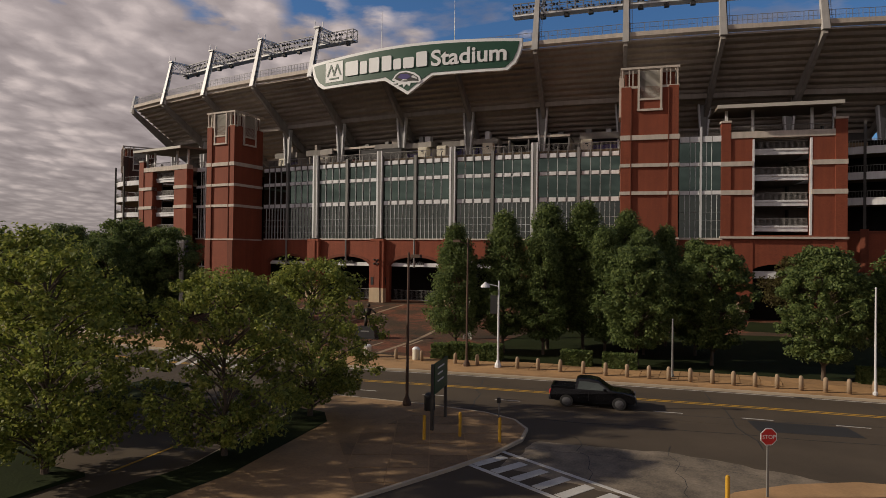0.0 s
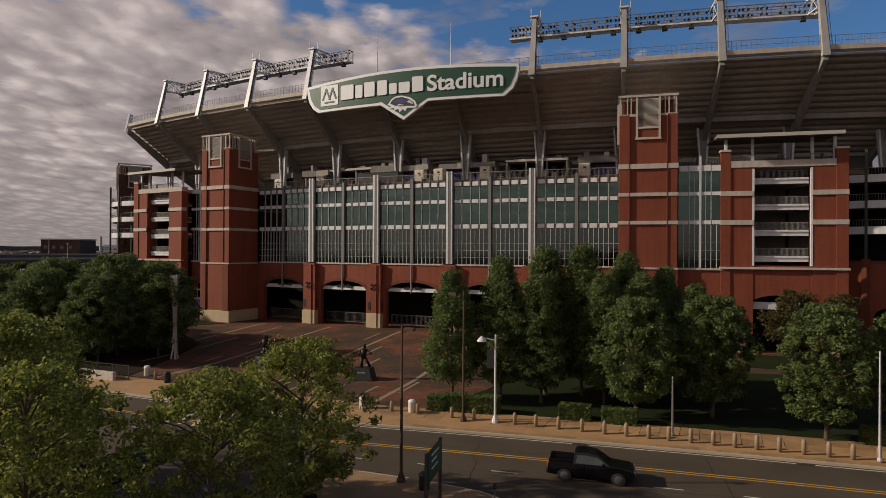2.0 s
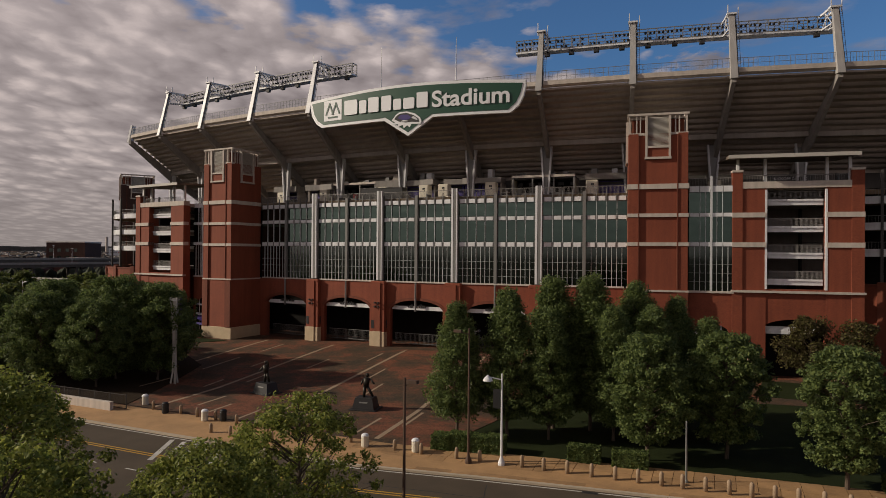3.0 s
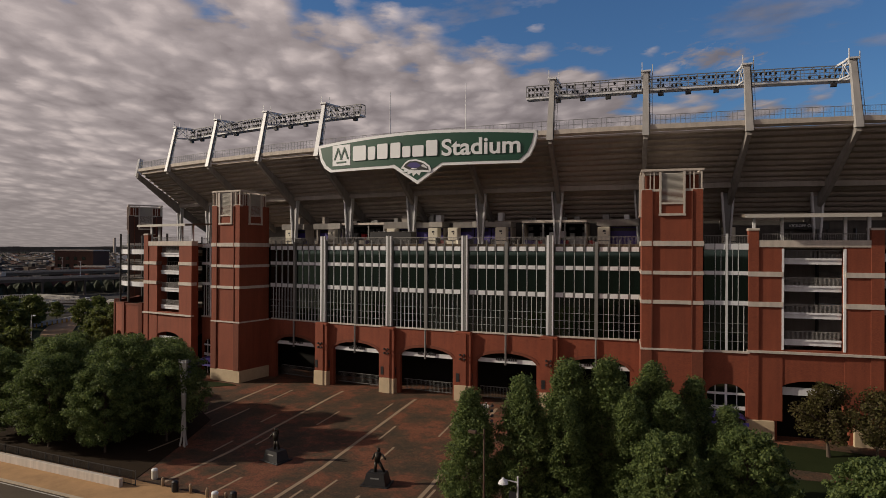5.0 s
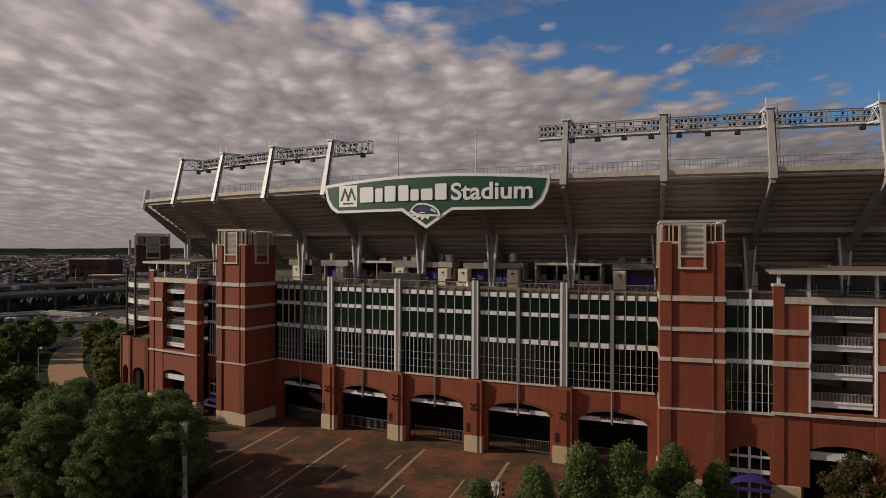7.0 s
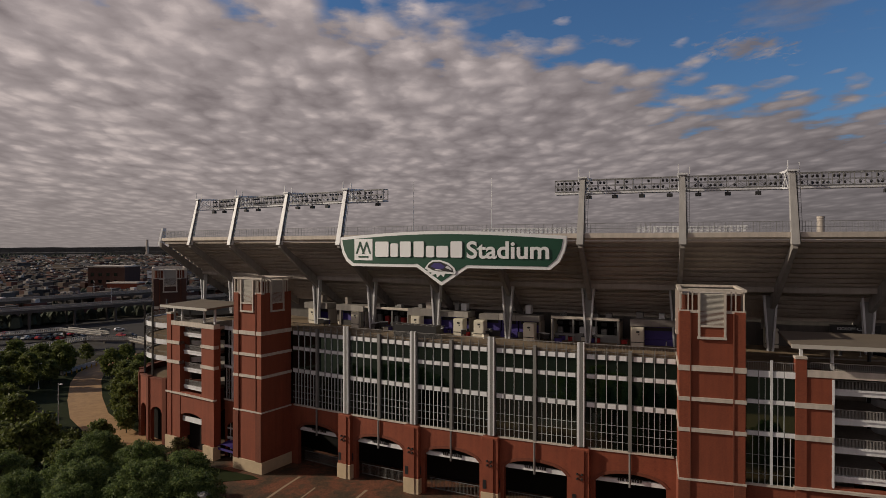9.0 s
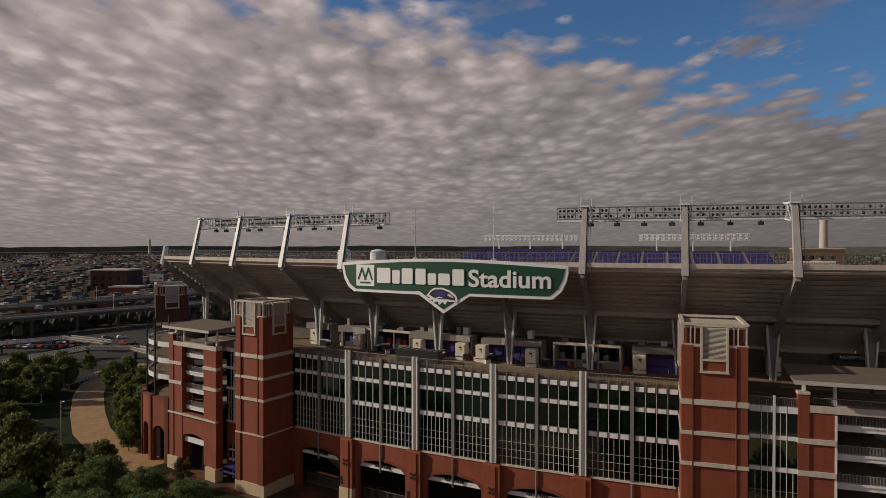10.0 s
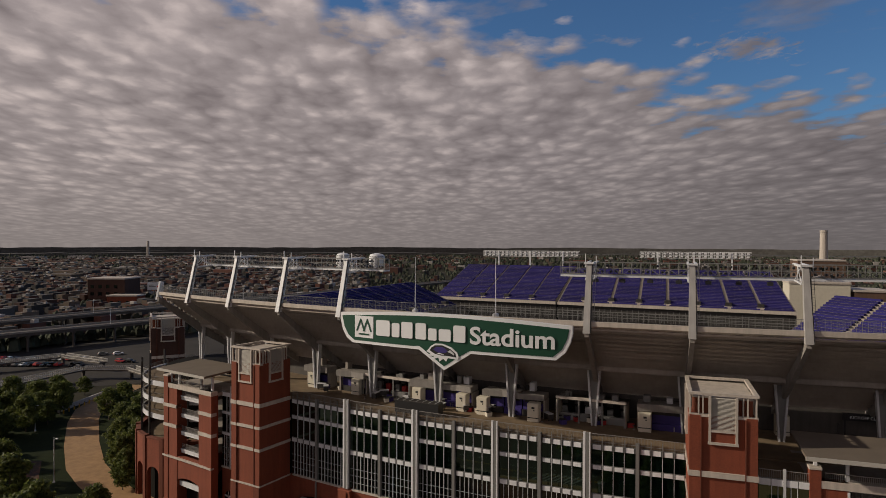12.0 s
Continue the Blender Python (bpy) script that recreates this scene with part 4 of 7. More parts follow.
def ramp_block(s):
    """The brick block with open ramp decks behind it."""
    m = pose(s * 57.0, -2.4, 0, 0, 0, s * 8)
    f = lambda a, b: (min(s * a, s * b), max(s * a, s * b))
    blk = part("ramp_block", Mesh().box(*f(-7.6, -3.6), 0, 1.2, 2.6, 26.4), BRICK, stadium, "", m)
    part("wall", Mesh().box(*f(3.6, 7.8), 0, 1.2 if s > 0 else 2.2, 2.6, 26.4), BRICK, blk)
    part("pilaster", Mesh().box(*f(-7.75, -6.5), -0.15, 1.4, 2.6, 27.7 if s > 0 else 25.5), BRICK, blk)
    part("pilaster", Mesh().box(*f(6.5, 7.95), -0.15, 1.4, 2.6, 27.7), BRICK, blk)
    for a, b in ((-7.85, -6.4), (6.4, 8.05))[0 if s > 0 else 1:]:
        part("cap", Mesh().block(*f(a, b), -0.25, 1.5, 27.7, 28.0, 0.05), STONE, blk)
    part("coping", Mesh().box(*f(-7.7, 7.9), -0.12, 1.3, 25.5, 26.4), STONE, blk, "pale stone coping band")
    for z0, z1 in ((21.6, 22.25), (17.6, 18.25)):
        part("stone_band", Mesh().box(*f(-7.8, -3.6), -0.22, 1.0, z0, z1), STONE, blk)
        part("stone_band", Mesh().box(*f(3.6, 8.0), -0.22, 1.0, z0, z1), STONE, blk)
    part("arch_wall", arch_wall(Mesh(), 6.3, 0.0, 12.0, 4.2, 6.4, 1.6, 0.1, 1.0), BRICK, blk)
    part("string_course", Mesh().box(*f(-7.9, 8.1), -0.4, 0.4, 11.5, 11.8), STONE, blk)
    part("base", Mesh().block(*f(-8.0, -4.6), -0.5, 1.2, 0, 2.6, 0.05), BUFF, blk)
    part("base", Mesh().block(*f(4.6, 8.2), -0.5, 1.2, 0, 2.6, 0.05), BUFF, blk)
    part("lintel", Mesh().box(-4.2, 4.2, 0.6, 0.9, 6.0, 7.0), STEEL_WHITE, blk)
    for e in (-3.6, 3.6) if s > 0 else ():
        part("jamb", Mesh().box(e - 0.13, e + 0.13, -0.06, 0.25, 12.0, 25.3), STEEL_WHITE, blk)
    for z in (24.0, 20.4, 16.85, 13.3):
        part("deck_edge", Mesh().box(-3.45, 3.45, 0.9, 1.5, z - 0.75, z).box(-3.45, 3.45, 0.75, 0.95, z - 0.2, z + 0.06), STEEL_WHITE, blk, "white painted ramp deck edge")
        part("deck", Mesh().box(-3.45, 3.45, 1.5, 13.0, z - 0.6, z - 0.02), CONCRETE, blk)
        rl = Mesh().box(-3.45, 3.45, 1.0, 1.05, z + 1.05, z + 1.12)
        for i in range(46):
            rl.box(-3.45 + 0.15 * i, -3.405 + 0.15 * i, 1.01, 1.04, z, z + 1.05)
        part("railing", rl, RAIL, blk)
    # Left back wall is near-black for the shade inside; right is plain concrete.
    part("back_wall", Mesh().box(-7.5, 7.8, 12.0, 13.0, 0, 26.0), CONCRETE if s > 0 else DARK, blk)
    # Near-black sheet stands for the shade behind the arch.
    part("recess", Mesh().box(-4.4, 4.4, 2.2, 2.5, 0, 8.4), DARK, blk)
    part("roof_deck", Mesh().box(*f(-7.5, 7.8), 1.0, 14.0, 25.3, 25.9), CONCRETE, blk)
    can = part("canopy", Mesh().add([(-9.5, -2.2, 29.75), (5.9, -2.2, 29.75), (5.9, 7.5, 30.2), (-9.5, 7.5, 30.2), (-9.5, -2.2, 29.35), (5.9, -2.2, 29.35), (5.9, 7.5, 29.9), (-9.5, 7.5, 29.9)],
               [(0, 1, 2, 3), (7, 6, 5, 4), (0, 4, 5, 1), (1, 5, 6, 2), (2, 6, 7, 3), (3, 7, 4, 0)], pose(s * 1.0, 0, 0) @ Matrix.Diagonal((s, 1, 1, 1))), CANOPY, blk, "flat grey canopy roof over the terrace")
    part("canopy_edge", Mesh().box(*f(-8.6, 6.9), -2.35, -2.2, 29.3, 29.78), LOUVRE, blk)
    for x in (-7.0, -3.6, 3.8, 6.5):
        part("canopy_post", Mesh().box(s * x - 0.18, s * x + 0.18, 0.5, 0.86, 26.2, 29.6), STEEL_WHITE, blk)
    rl = Mesh().box(*f(-6.0, 6.0), 0.4, 0.45, 27.2, 27.3)
    for i in range(60):
        x = s * (-6.0 + 0.2 * i)
        rl.box(min(x, x + s * 0.025), max(x, x + s * 0.025), 0.41, 0.44, 26.2, 27.2)
    part("railing", rl, RAIL, blk)


def ramp_drum(s):
    """The rounded open ramp at the corner of the bowl."""
    c = Vector((s * (71.0 if s > 0 else 72.6), 21.5, 0))
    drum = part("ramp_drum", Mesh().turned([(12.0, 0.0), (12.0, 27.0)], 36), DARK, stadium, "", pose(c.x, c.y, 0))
    for z in (25.2, 21.6, 18.0):
        part("deck", Mesh().turned([(12, z - 0.7), (16.6, z - 0.7), (16.6, z + 0.02), (12, z + 0.02)], 48), TERRACE, drum)
        pickets = Mesh()
        ring = Mesh()
        for i in range(48):
            a, b = 2 * math.pi * i / 48, 2 * math.pi * (i + 1) / 48
            for r0, r1, z0, z1 in ((16.6, 16.85, z - 0.75, z + 0.3), (16.65, 16.70, z + 1.2, z + 1.27)):
                (ring if z0 < z else pickets).prism([(r0 * math.cos(a), r0 * math.sin(a)), (r1 * math.cos(a), r1 * math.sin(a)), (r1 * math.cos(b), r1 * math.sin(b)), (r0 * math.cos(b), r0 * math.sin(b))], z0, z1)
            for k in range(6):
                t = a + (b - a) * k / 6
                pickets.bar((16.68 * math.cos(t), 16.68 * math.sin(t), z + 0.3), (16.68 * math.cos(t), 16.68 * math.sin(t), z + 1.2), 0.03)
        part("deck_edge", ring, STEEL_WHITE, drum, "white ramp edge")
        part("railing", pickets, STEEL_GREY, drum, "grey picket railing")
    col = Mesh().box(-0.17, 0.17, -0.17, 0.17, 12.0, 29.0).data("column", STEEL_DARK)
    for i in range(20):
        a = 2 * math.pi * i / 20 + 0.1
        part("column", col, None, drum, m=pose(17.1 * math.cos(a), 17.1 * math.sin(a), 0, 0, 0, math.degrees(a)))
    arch = arch_wall(Mesh(), 2.78, -0.85, 13.2, 1.9, 5.8, 1.4, -0.4, 0.5).data("arcade_bay", BRICK)
    coping = Mesh().block(-2.7, 2.7, -0.5, 0.6, 13.2, 13.55, 0.05).data("coping", BRICK_DARK)
    for i in range(20):
        a = 2 * math.pi * i / 20 + 0.1 + math.pi / 20
        bay = part("arcade_bay", arch, None, drum, "", pose(17.6 * math.cos(a), 17.6 * math.sin(a), 0, 0, 0, math.degrees(a) + 90))
        part("coping", coping, None, bay)
    pil = Mesh().box(-0.5, 0.5, -0.5, 0.5, -0.85, 13.8).data("pilaster", BRICK_DARK)
    for i in range(20):
        a = 2 * math.pi * i / 20 + 0.1
        part("pilaster", pil, None, drum, m=pose(17.9 * math.cos(a), 17.9 * math.sin(a), 0, 0, 0, math.degrees(a)))
    part("recess", Mesh().turned([(16.2, -0.8), (16.2, 11.0)], 36), DARK, drum)
    part("deck", Mesh().turned([(12, 11.6), (17.2, 11.6), (17.2, 12.2), (12, 12.2)], 48), TERRACE, drum)


for s in (-1, 1):
    glass_slot(s)
    ramp_block(s)
    ramp_drum(s)


# upper deck: ribs, stepped underside, fascia, rail
RIBS = [-79.4, -66.4, -51.7, -36.9, -22.1, -7.3, 7.0, 21.1, 35.1, 48.9, 62.4, 77.0, 92.0]


def deck_z(n):
    return 43.45 - 0.80 * n


def rim(x, n, z):
    p = on_front(x, n - 0.4, z)
    return (p.x, p.y, p.z)


def thing_part(name, a, b):
    """The rim of one deck section, which carries its steps."""
    fa = Mesh().add([rim(a, -0.25, 43.72), rim(b, -0.25, 43.72), rim(b, 0.3, 43.4), rim(a, 0.3, 43.4), rim(a, -0.25, 44.4), rim(b, -0.25, 44.4), rim(b, 0.3, 44.4), rim(a, 0.3, 44.4)],
                    [(3, 2, 1, 0), (4, 5, 6, 7), (0, 1, 5, 4), (1, 2, 6, 5), (2, 3, 7, 6), (3, 0, 4, 7)])
    return part(name, fa, STONE, stadium, "pale concrete rim of the stepped upper deck")


def upper_deck():
    """Each bay of the deck between two ribs, with its own stepped underside."""
    steps = 17
    for a, b in zip(RIBS, RIBS[1:]):
        sec = thing_part("deck_section", a, b)
        for k in range(steps):
            me = Mesh()
            n0, n1 = 0.9 * k + 0.3, 0.9 * (k + 1) + 0.3
            z0 = deck_z(n0) - 0.15
            z1 = deck_z(n1) - 0.15
            p = [rim(a, n0, z0), rim(b, n0, z0), rim(b, n1, z0 - 0.16), rim(a, n1, z0 - 0.16), rim(a, n1, z1), rim(b, n1, z1)]
            q = [(x, y, z + 0.3) for x, y, z in (p[0], p[1], p[2], p[3])]
            me.add(p[:4] + q, [(3, 2, 1, 0), (4, 5, 6, 7), (0, 1, 5, 4), (3, 7, 6, 2), (0, 4, 7, 3), (1, 2, 6, 5)])
            w = [p[3], p[2], p[5], p[4]]
            r = [(x, y + 0.14, z) for x, y, z in w]
            me.add(w + r, [(0, 1, 2, 3), (7, 6, 5, 4), (0, 4, 5, 1), (2, 6, 7, 3)])
            part("deck_step", me, DECK, sec)
        rl = Mesh().bar(rim(a, 0.1, 45.85), rim(b, 0.1, 45.85), 0.06).bar(rim(a, 0.1, 45.1), rim(b, 0.1, 45.1), 0.04)
        num = 20
        for i in range(num):
            x = a + (b - a) * i / num
            rl.bar(rim(x, 0.1, 44.4), rim(x, 0.1, 45.85), 0.05)
            for j in range(1, 4):
                xx = x + (b - a) / num * j / 4
                rl.bar(rim(xx, 0.1, 44.4), rim(xx, 0.1, 45.8), 0.014)
        part("railing", rl, STEEL_GREY, sec)
        beam = Mesh().add([rim(a, 8.6, 35.7), rim(b, 8.6, 35.7), rim(b, 9.4, 35.7), rim(a, 9.4, 35.7), rim(a, 8.6, 36.6), rim(b, 8.6, 36.6), rim(b, 9.4, 36.6), rim(a, 9.4, 36.6)],
                          [(3, 2, 1, 0), (4, 5, 6, 7), (0, 1, 5, 4), (1, 2, 6, 5), (2, 3, 7, 6), (3, 0, 4, 7)])
        part("beam", beam, CONCRETE, sec)
    for x in RIBS:
        def plate(n0, zt0, zb0, n1, zt1, zb1, w):
            pts = []
            for n, zt, zb in ((n0, zt0, zb0), (n1, zt1, zb1)):
                p = on_front(x, n - 0.4, 0)
                pts += [(p.x - w, p.y, zb), (p.x + w, p.y, zb), (p.x + w, p.y, zt), (p.x - w, p.y, zt)]
            return pts, [(0, 1, 2, 3), (7, 6, 5, 4), (0, 4, 5, 1), (1, 5, 6, 2), (2, 6, 7, 3), (3, 7, 4, 0)]
        rib = part("rib", Mesh().add(*plate(-0.5, 43.3, 42.2, 8.6, 36.6, 34.4, 0.31)).add(*plate(8.6, 36.6, 34.4, 17.0, 30.2, 28.9, 0.31)), BULKHEAD, stadium, "raking concrete rib under the deck")
        c = on_front(x, 8.9 + 0.035 * max(0.0, x - 10), 0)
        c.x -= 0.3
        col = Mesh()
        turn = math.atan(0.0034 * x)
        m = pose(c.x, c.y, 0, 0, 0, math.degrees(turn))
        for sx in (-1, 1):
            col.add([(sx * 0.30 - 0.13, -0.3, 26.7), (sx * 0.30 + 0.13, -0.3, 26.7), (sx * 0.30 + 0.13, 0.3, 26.7), (sx * 0.30 - 0.13, 0.3, 26.7),
                     (sx * 0.92 - 0.15, -0.4, 35.75), (sx * 0.92 + 0.15, -0.4, 35.75), (sx * 0.92 + 0.15, 0.4, 35.75), (sx * 0.92 - 0.15, 0.4, 35.75)],
                    [(3, 2, 1, 0), (4, 5, 6, 7), (0, 1, 5, 4), (1, 2, 6, 5), (2, 3, 7, 6), (3, 0, 4, 7)], m)
        column = part("column", col, STEEL_MID, rib, "forked pale steel column")
        web = Mesh().box(-0.2, 0.2, -0.12, 0.22, 26.7, 29.2, m)
        web.add([(-0.2, -0.05, 28.3), (0.2, -0.05, 28.3), (0.2, 0.2, 28.3), (-0.2, 0.2, 28.3), (-0.78, -0.05, 35.7), (0.78, -0.05, 35.7), (0.78, 0.2, 35.7), (-0.78, 0.2, 35.7)],
                [(3, 2, 1, 0), (4, 5, 6, 7), (0, 1, 5, 4), (1, 2, 6, 5), (2, 3, 7, 6), (3, 0, 4, 7)], m)
        part("web", web, STEEL_GREY, column)


upper_deck()
fin = [rim(-79.7, n, z) for n, z in ((-0.6, 42.6), (0.5, 42.6), (0.9, 46.6), (0.2, 46.8))]
part("end_fin", Mesh().add(fin + [(x - 0.5, y - 0.1, z) for x, y, z in fin], [(0, 1, 2, 3), (7, 6, 5, 4), (0, 4, 5, 1), (1, 5, 6, 2), (2, 6, 7, 3), (3, 7, 4, 0)]), STEEL_WHITE, stadium, "white steel fin at the end of the rim")

# terrace behind the glass front
for a, b in zip([-62, -48, -36, -21.3, -7.1, 7.1, 21.3, 36, 48, 62], [-48, -36, -21.3, -7.1, 7.1, 21.3, 36, 48, 62, 78]):
    me = Mesh()
    pts = [on_front(a, 0.6, 0), on_front(b, 0.6, 0), on_front(b, 18, 0), on_front(a, 18, 0)]
    me.prism([(p.x, p.y) for p in pts], 25.3, 25.95)
    part("terrace_floor", me, TERRACE, stadium, "tan concrete terrace floor")
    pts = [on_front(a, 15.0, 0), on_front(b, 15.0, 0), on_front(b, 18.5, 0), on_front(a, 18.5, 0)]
    part("terrace_wall", Mesh().prism([(p.x, p.y) for p in pts], 25.9, 32.0), SHADED_WALL, stadium)
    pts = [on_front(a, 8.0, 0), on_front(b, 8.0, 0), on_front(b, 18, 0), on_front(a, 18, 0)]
    # Near-black mass painted as the shade behind the gates.
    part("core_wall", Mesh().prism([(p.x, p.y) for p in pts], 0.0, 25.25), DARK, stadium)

# the whole brick and glass front is set back together
for ob in stadium.children:
    if ob.name.split(".")[0] in {"facade_bay", "pier", "tower", "glass_slot", "ramp_block", "terrace_floor", "terrace_wall", "core_wall"} and ob.matrix_basis.translation.x > -90:
        ob.matrix_basis = SET_BACK @ ob.matrix_basis


# ---- sign ----
def stadium_sign():
    sg = thing("stadium_sign", "large green enamel sign with white border and raised lettering", "sign", pose(0.35, -4.6, 0))
    bow = lambda x: 0.0042 * x * x
    low = [(-20.1, 44.0), (-20.05, 42.9), (-19.6, 41.3), (-18.7, 40.0), (-17.4, 39.2), (-4.2, 39.2), (0.2, 36.4), (4.6, 39.2), (17.2, 39.1), (18.5, 40.2), (19.2, 41.7), (19.5, 43.0), (19.5, 43.9)]

    def at(x, pts):
        for (a, b), (c, d) in zip(pts, pts[1:]):
            if x <= c:
                return b + (d - b) * (x - a) / (c - a)
        return pts[-1][1]

    high = [(19.5 - 39.6 * i / 24, 43.95 + 0.85 * math.sin(math.pi * i / 24)) for i in range(24, -1, -1)]

    def plate(inset, y0, y1):
        """The board as upright strips between its lower and upper edge."""
        xs = sorted({p[0] for p in low} | {p[0] for p in high} | {-19.9, -19.2, -18.1, 17.9, 18.9, 19.35})
        k = 1 - inset / 20
        me = Mesh()
        edge = []
        for x in xs:
            xx = 0.35 + (x - 0.35) * k
            z0, z1 = at(x, low) + inset * (1.25 if -4.3 < x < 4.6 else 1.0), at(x, high) - inset
            z0 = min(z0, z1 - 0.02)
            edge.append((xx, z0, z1))
        for (a, a0, a1), (b, b0, b1) in zip(edge, edge[1:]):
            v = [(a, y0 + bow(a), a0), (b, y0 + bow(b), b0), (b, y0 + bow(b), b1), (a, y0 + bow(a), a1), (a, y1 + bow(a), a0), (b, y1 + bow(b), b0), (b, y1 + bow(b), b1), (a, y1 + bow(a), a1)]
            me.add(v, [(0, 1, 2, 3), (7, 6, 5, 4), (0, 4, 5, 1), (2, 6, 7, 3)])
        return me

    part("backing", plate(-0.05, 0.0, 0.55), SIGN_WHITE, sg, "white sign border")
    part("face", plate(0.42, -0.06, 0.02), SIGN_GREEN, sg)
    # bank mark and name: plain shapes
    box = Mesh().front([(-16.8, 40.15), (-12.9, 40.15), (-12.9, 43.7), (-16.8, 43.7)], -0.12, -0.05)
    box.v = [(x, y + bow(x), z) for x, y, z in box.v]
    part("emblem", box, SIGN_WHITE, sg, "white square emblem")
    tri = Mesh()
    for cx in (-15.55, -14.15):
        tri.front([(cx - 0.95, 41.2), (cx - 0.65, 41.2), (cx, 42.75), (cx, 43.25), (cx - 0.08, 43.25)], -0.18, -0.11)
        tri.front([(cx + 0.65, 41.2), (cx + 0.95, 41.2), (cx + 0.08, 43.25), (cx, 43.25), (cx, 42.75)], -0.18, -0.11)
    tri.front([(-15.9, 40.6), (-13.8, 40.6), (-13.8, 40.85), (-15.9, 40.85)], -0.18, -0.11)
    tri.v = [(x, y + bow(x), z) for x, y, z in tri.v]
    part("emblem_shape", tri, SIGN_GREEN, sg)
    for x, w, h in ((-12.25, 2.7, 2.5), (-9.15, 1.45, 2.2), (-7.3, 2.05, 2.5), (-4.7, 1.85, 2.5), (-2.45, 1.45, 1.8), (-0.6, 2.0, 1.8), (1.85, 1.95, 2.5)):
        z0, b = 40.75, 0.16
        me = Mesh().front([(x + b, z0), (x + w - b, z0), (x + w, z0 + b), (x + w, z0 + h - b), (x + w - b, z0 + h), (x + b, z0 + h), (x, z0 + h - b), (x, z0 + b)], -0.24, -0.05)
        me.v = [(px, py + bow(px), pz) for px, py, pz in me.v]
        part("letter_block", me, SIGN_WHITE, sg, "white block shape")
    tx = bpy.data.curves.new("word", "FONT")
    tx.body, tx.size, tx.extrude, tx.align_x = "Stadium", 3.6, 0.06, "LEFT"
    tx.offset = 0.075
    tx.materials.append(SIGN_WHITE)
    draft = new("draft", tx)
    bpy.context.view_layer.update()
    word = bpy.data.meshes.new_from_object(draft.evaluated_get(bpy.context.evaluated_depsgraph_get()))
    bpy.data.objects.remove(draft)
    for v in word.vertices:
        x, z = 4.45 + v.co.x * 1.11, 40.7 + v.co.y
        v.co = (x, -0.14 + bow(x) - v.co.z, z)
    word.flip_normals()
    part("word", word, None, sg, "raised white word")
    # winged badge, plain shapes
    badge = [(-2.75, 39.0), (-2.1, 38.75), (-2.5, 38.35), (-1.5, 38.4), (-1.6, 37.9), (-0.7, 38.2), (-0.5, 37.6), (0.1, 38.1), (0.6, 37.7), (0.9, 38.25), (2.6, 38.15), (2.7, 38.6), (2.45, 39.2), (1.5, 39.9), (0.0, 40.35), (-1.3, 40.3), (-2.0, 39.9), (-2.4, 39.4)]
    part("badge", Mesh().front(badge, -0.14, -0.05), SIGN_WHITE, sg, "white winged badge")
    for q, depth, mat in (([(-2.2, 39.2), (-1.3, 38.75), (-0.2, 38.55), (0.9, 38.6), (2.3, 38.45), (2.15, 39.05), (1.3, 39.65), (0.0, 40.1), (-1.2, 40.05), (-1.9, 39.65)], -0.18, BLACK),
                          ([(-1.6, 39.35), (-0.6, 38.95), (0.5, 39.0), (0.9, 39.3), (0.2, 39.8), (-1.0, 39.85)], -0.21, PURPLE),
                          ([(0.9, 39.2), (2.0, 38.75), (2.0, 39.0), (1.3, 39.5)], -0.21, STEEL_MID),
                          ([(-1.0, 38.75), (0.4, 38.7), (0.1, 38.82), (-0.6, 38.95)], -0.22, SIGN_WHITE)):
        part("badge_shape", Mesh().front(q, depth, depth + 0.05), mat, sg)
    stay = Mesh()
    for x in (-14, -7, 0, 7, 14):
        stay.bar((x, bow(x) + 0.4, 43.0), (x, 4.9, 43.4), 0.2).bar((x, bow(x) + 0.4, 40.0), (x, 6.0, 41.2), 0.2)
    part("stay", stay, STEEL_DARK, sg)


stadium_sign()


def flag_mast(x):
    m = thing("mast", "thin white mast on the stadium rim", "mast", pose(*rim(x, 0.8, 43.9)), "rim masts")
    part("pole", Mesh().tube((0, 0, 0.9), (0, 0, 9.4), 0.10, 0.04, 8), STEEL_WHITE, m)
    part("base", Mesh().turned([(0.5, 0), (0.5, 0.8), (0.2, 1.0)], 10), STEEL_WHITE, m)


flag_mast(-7.3)
flag_mast(6.9)


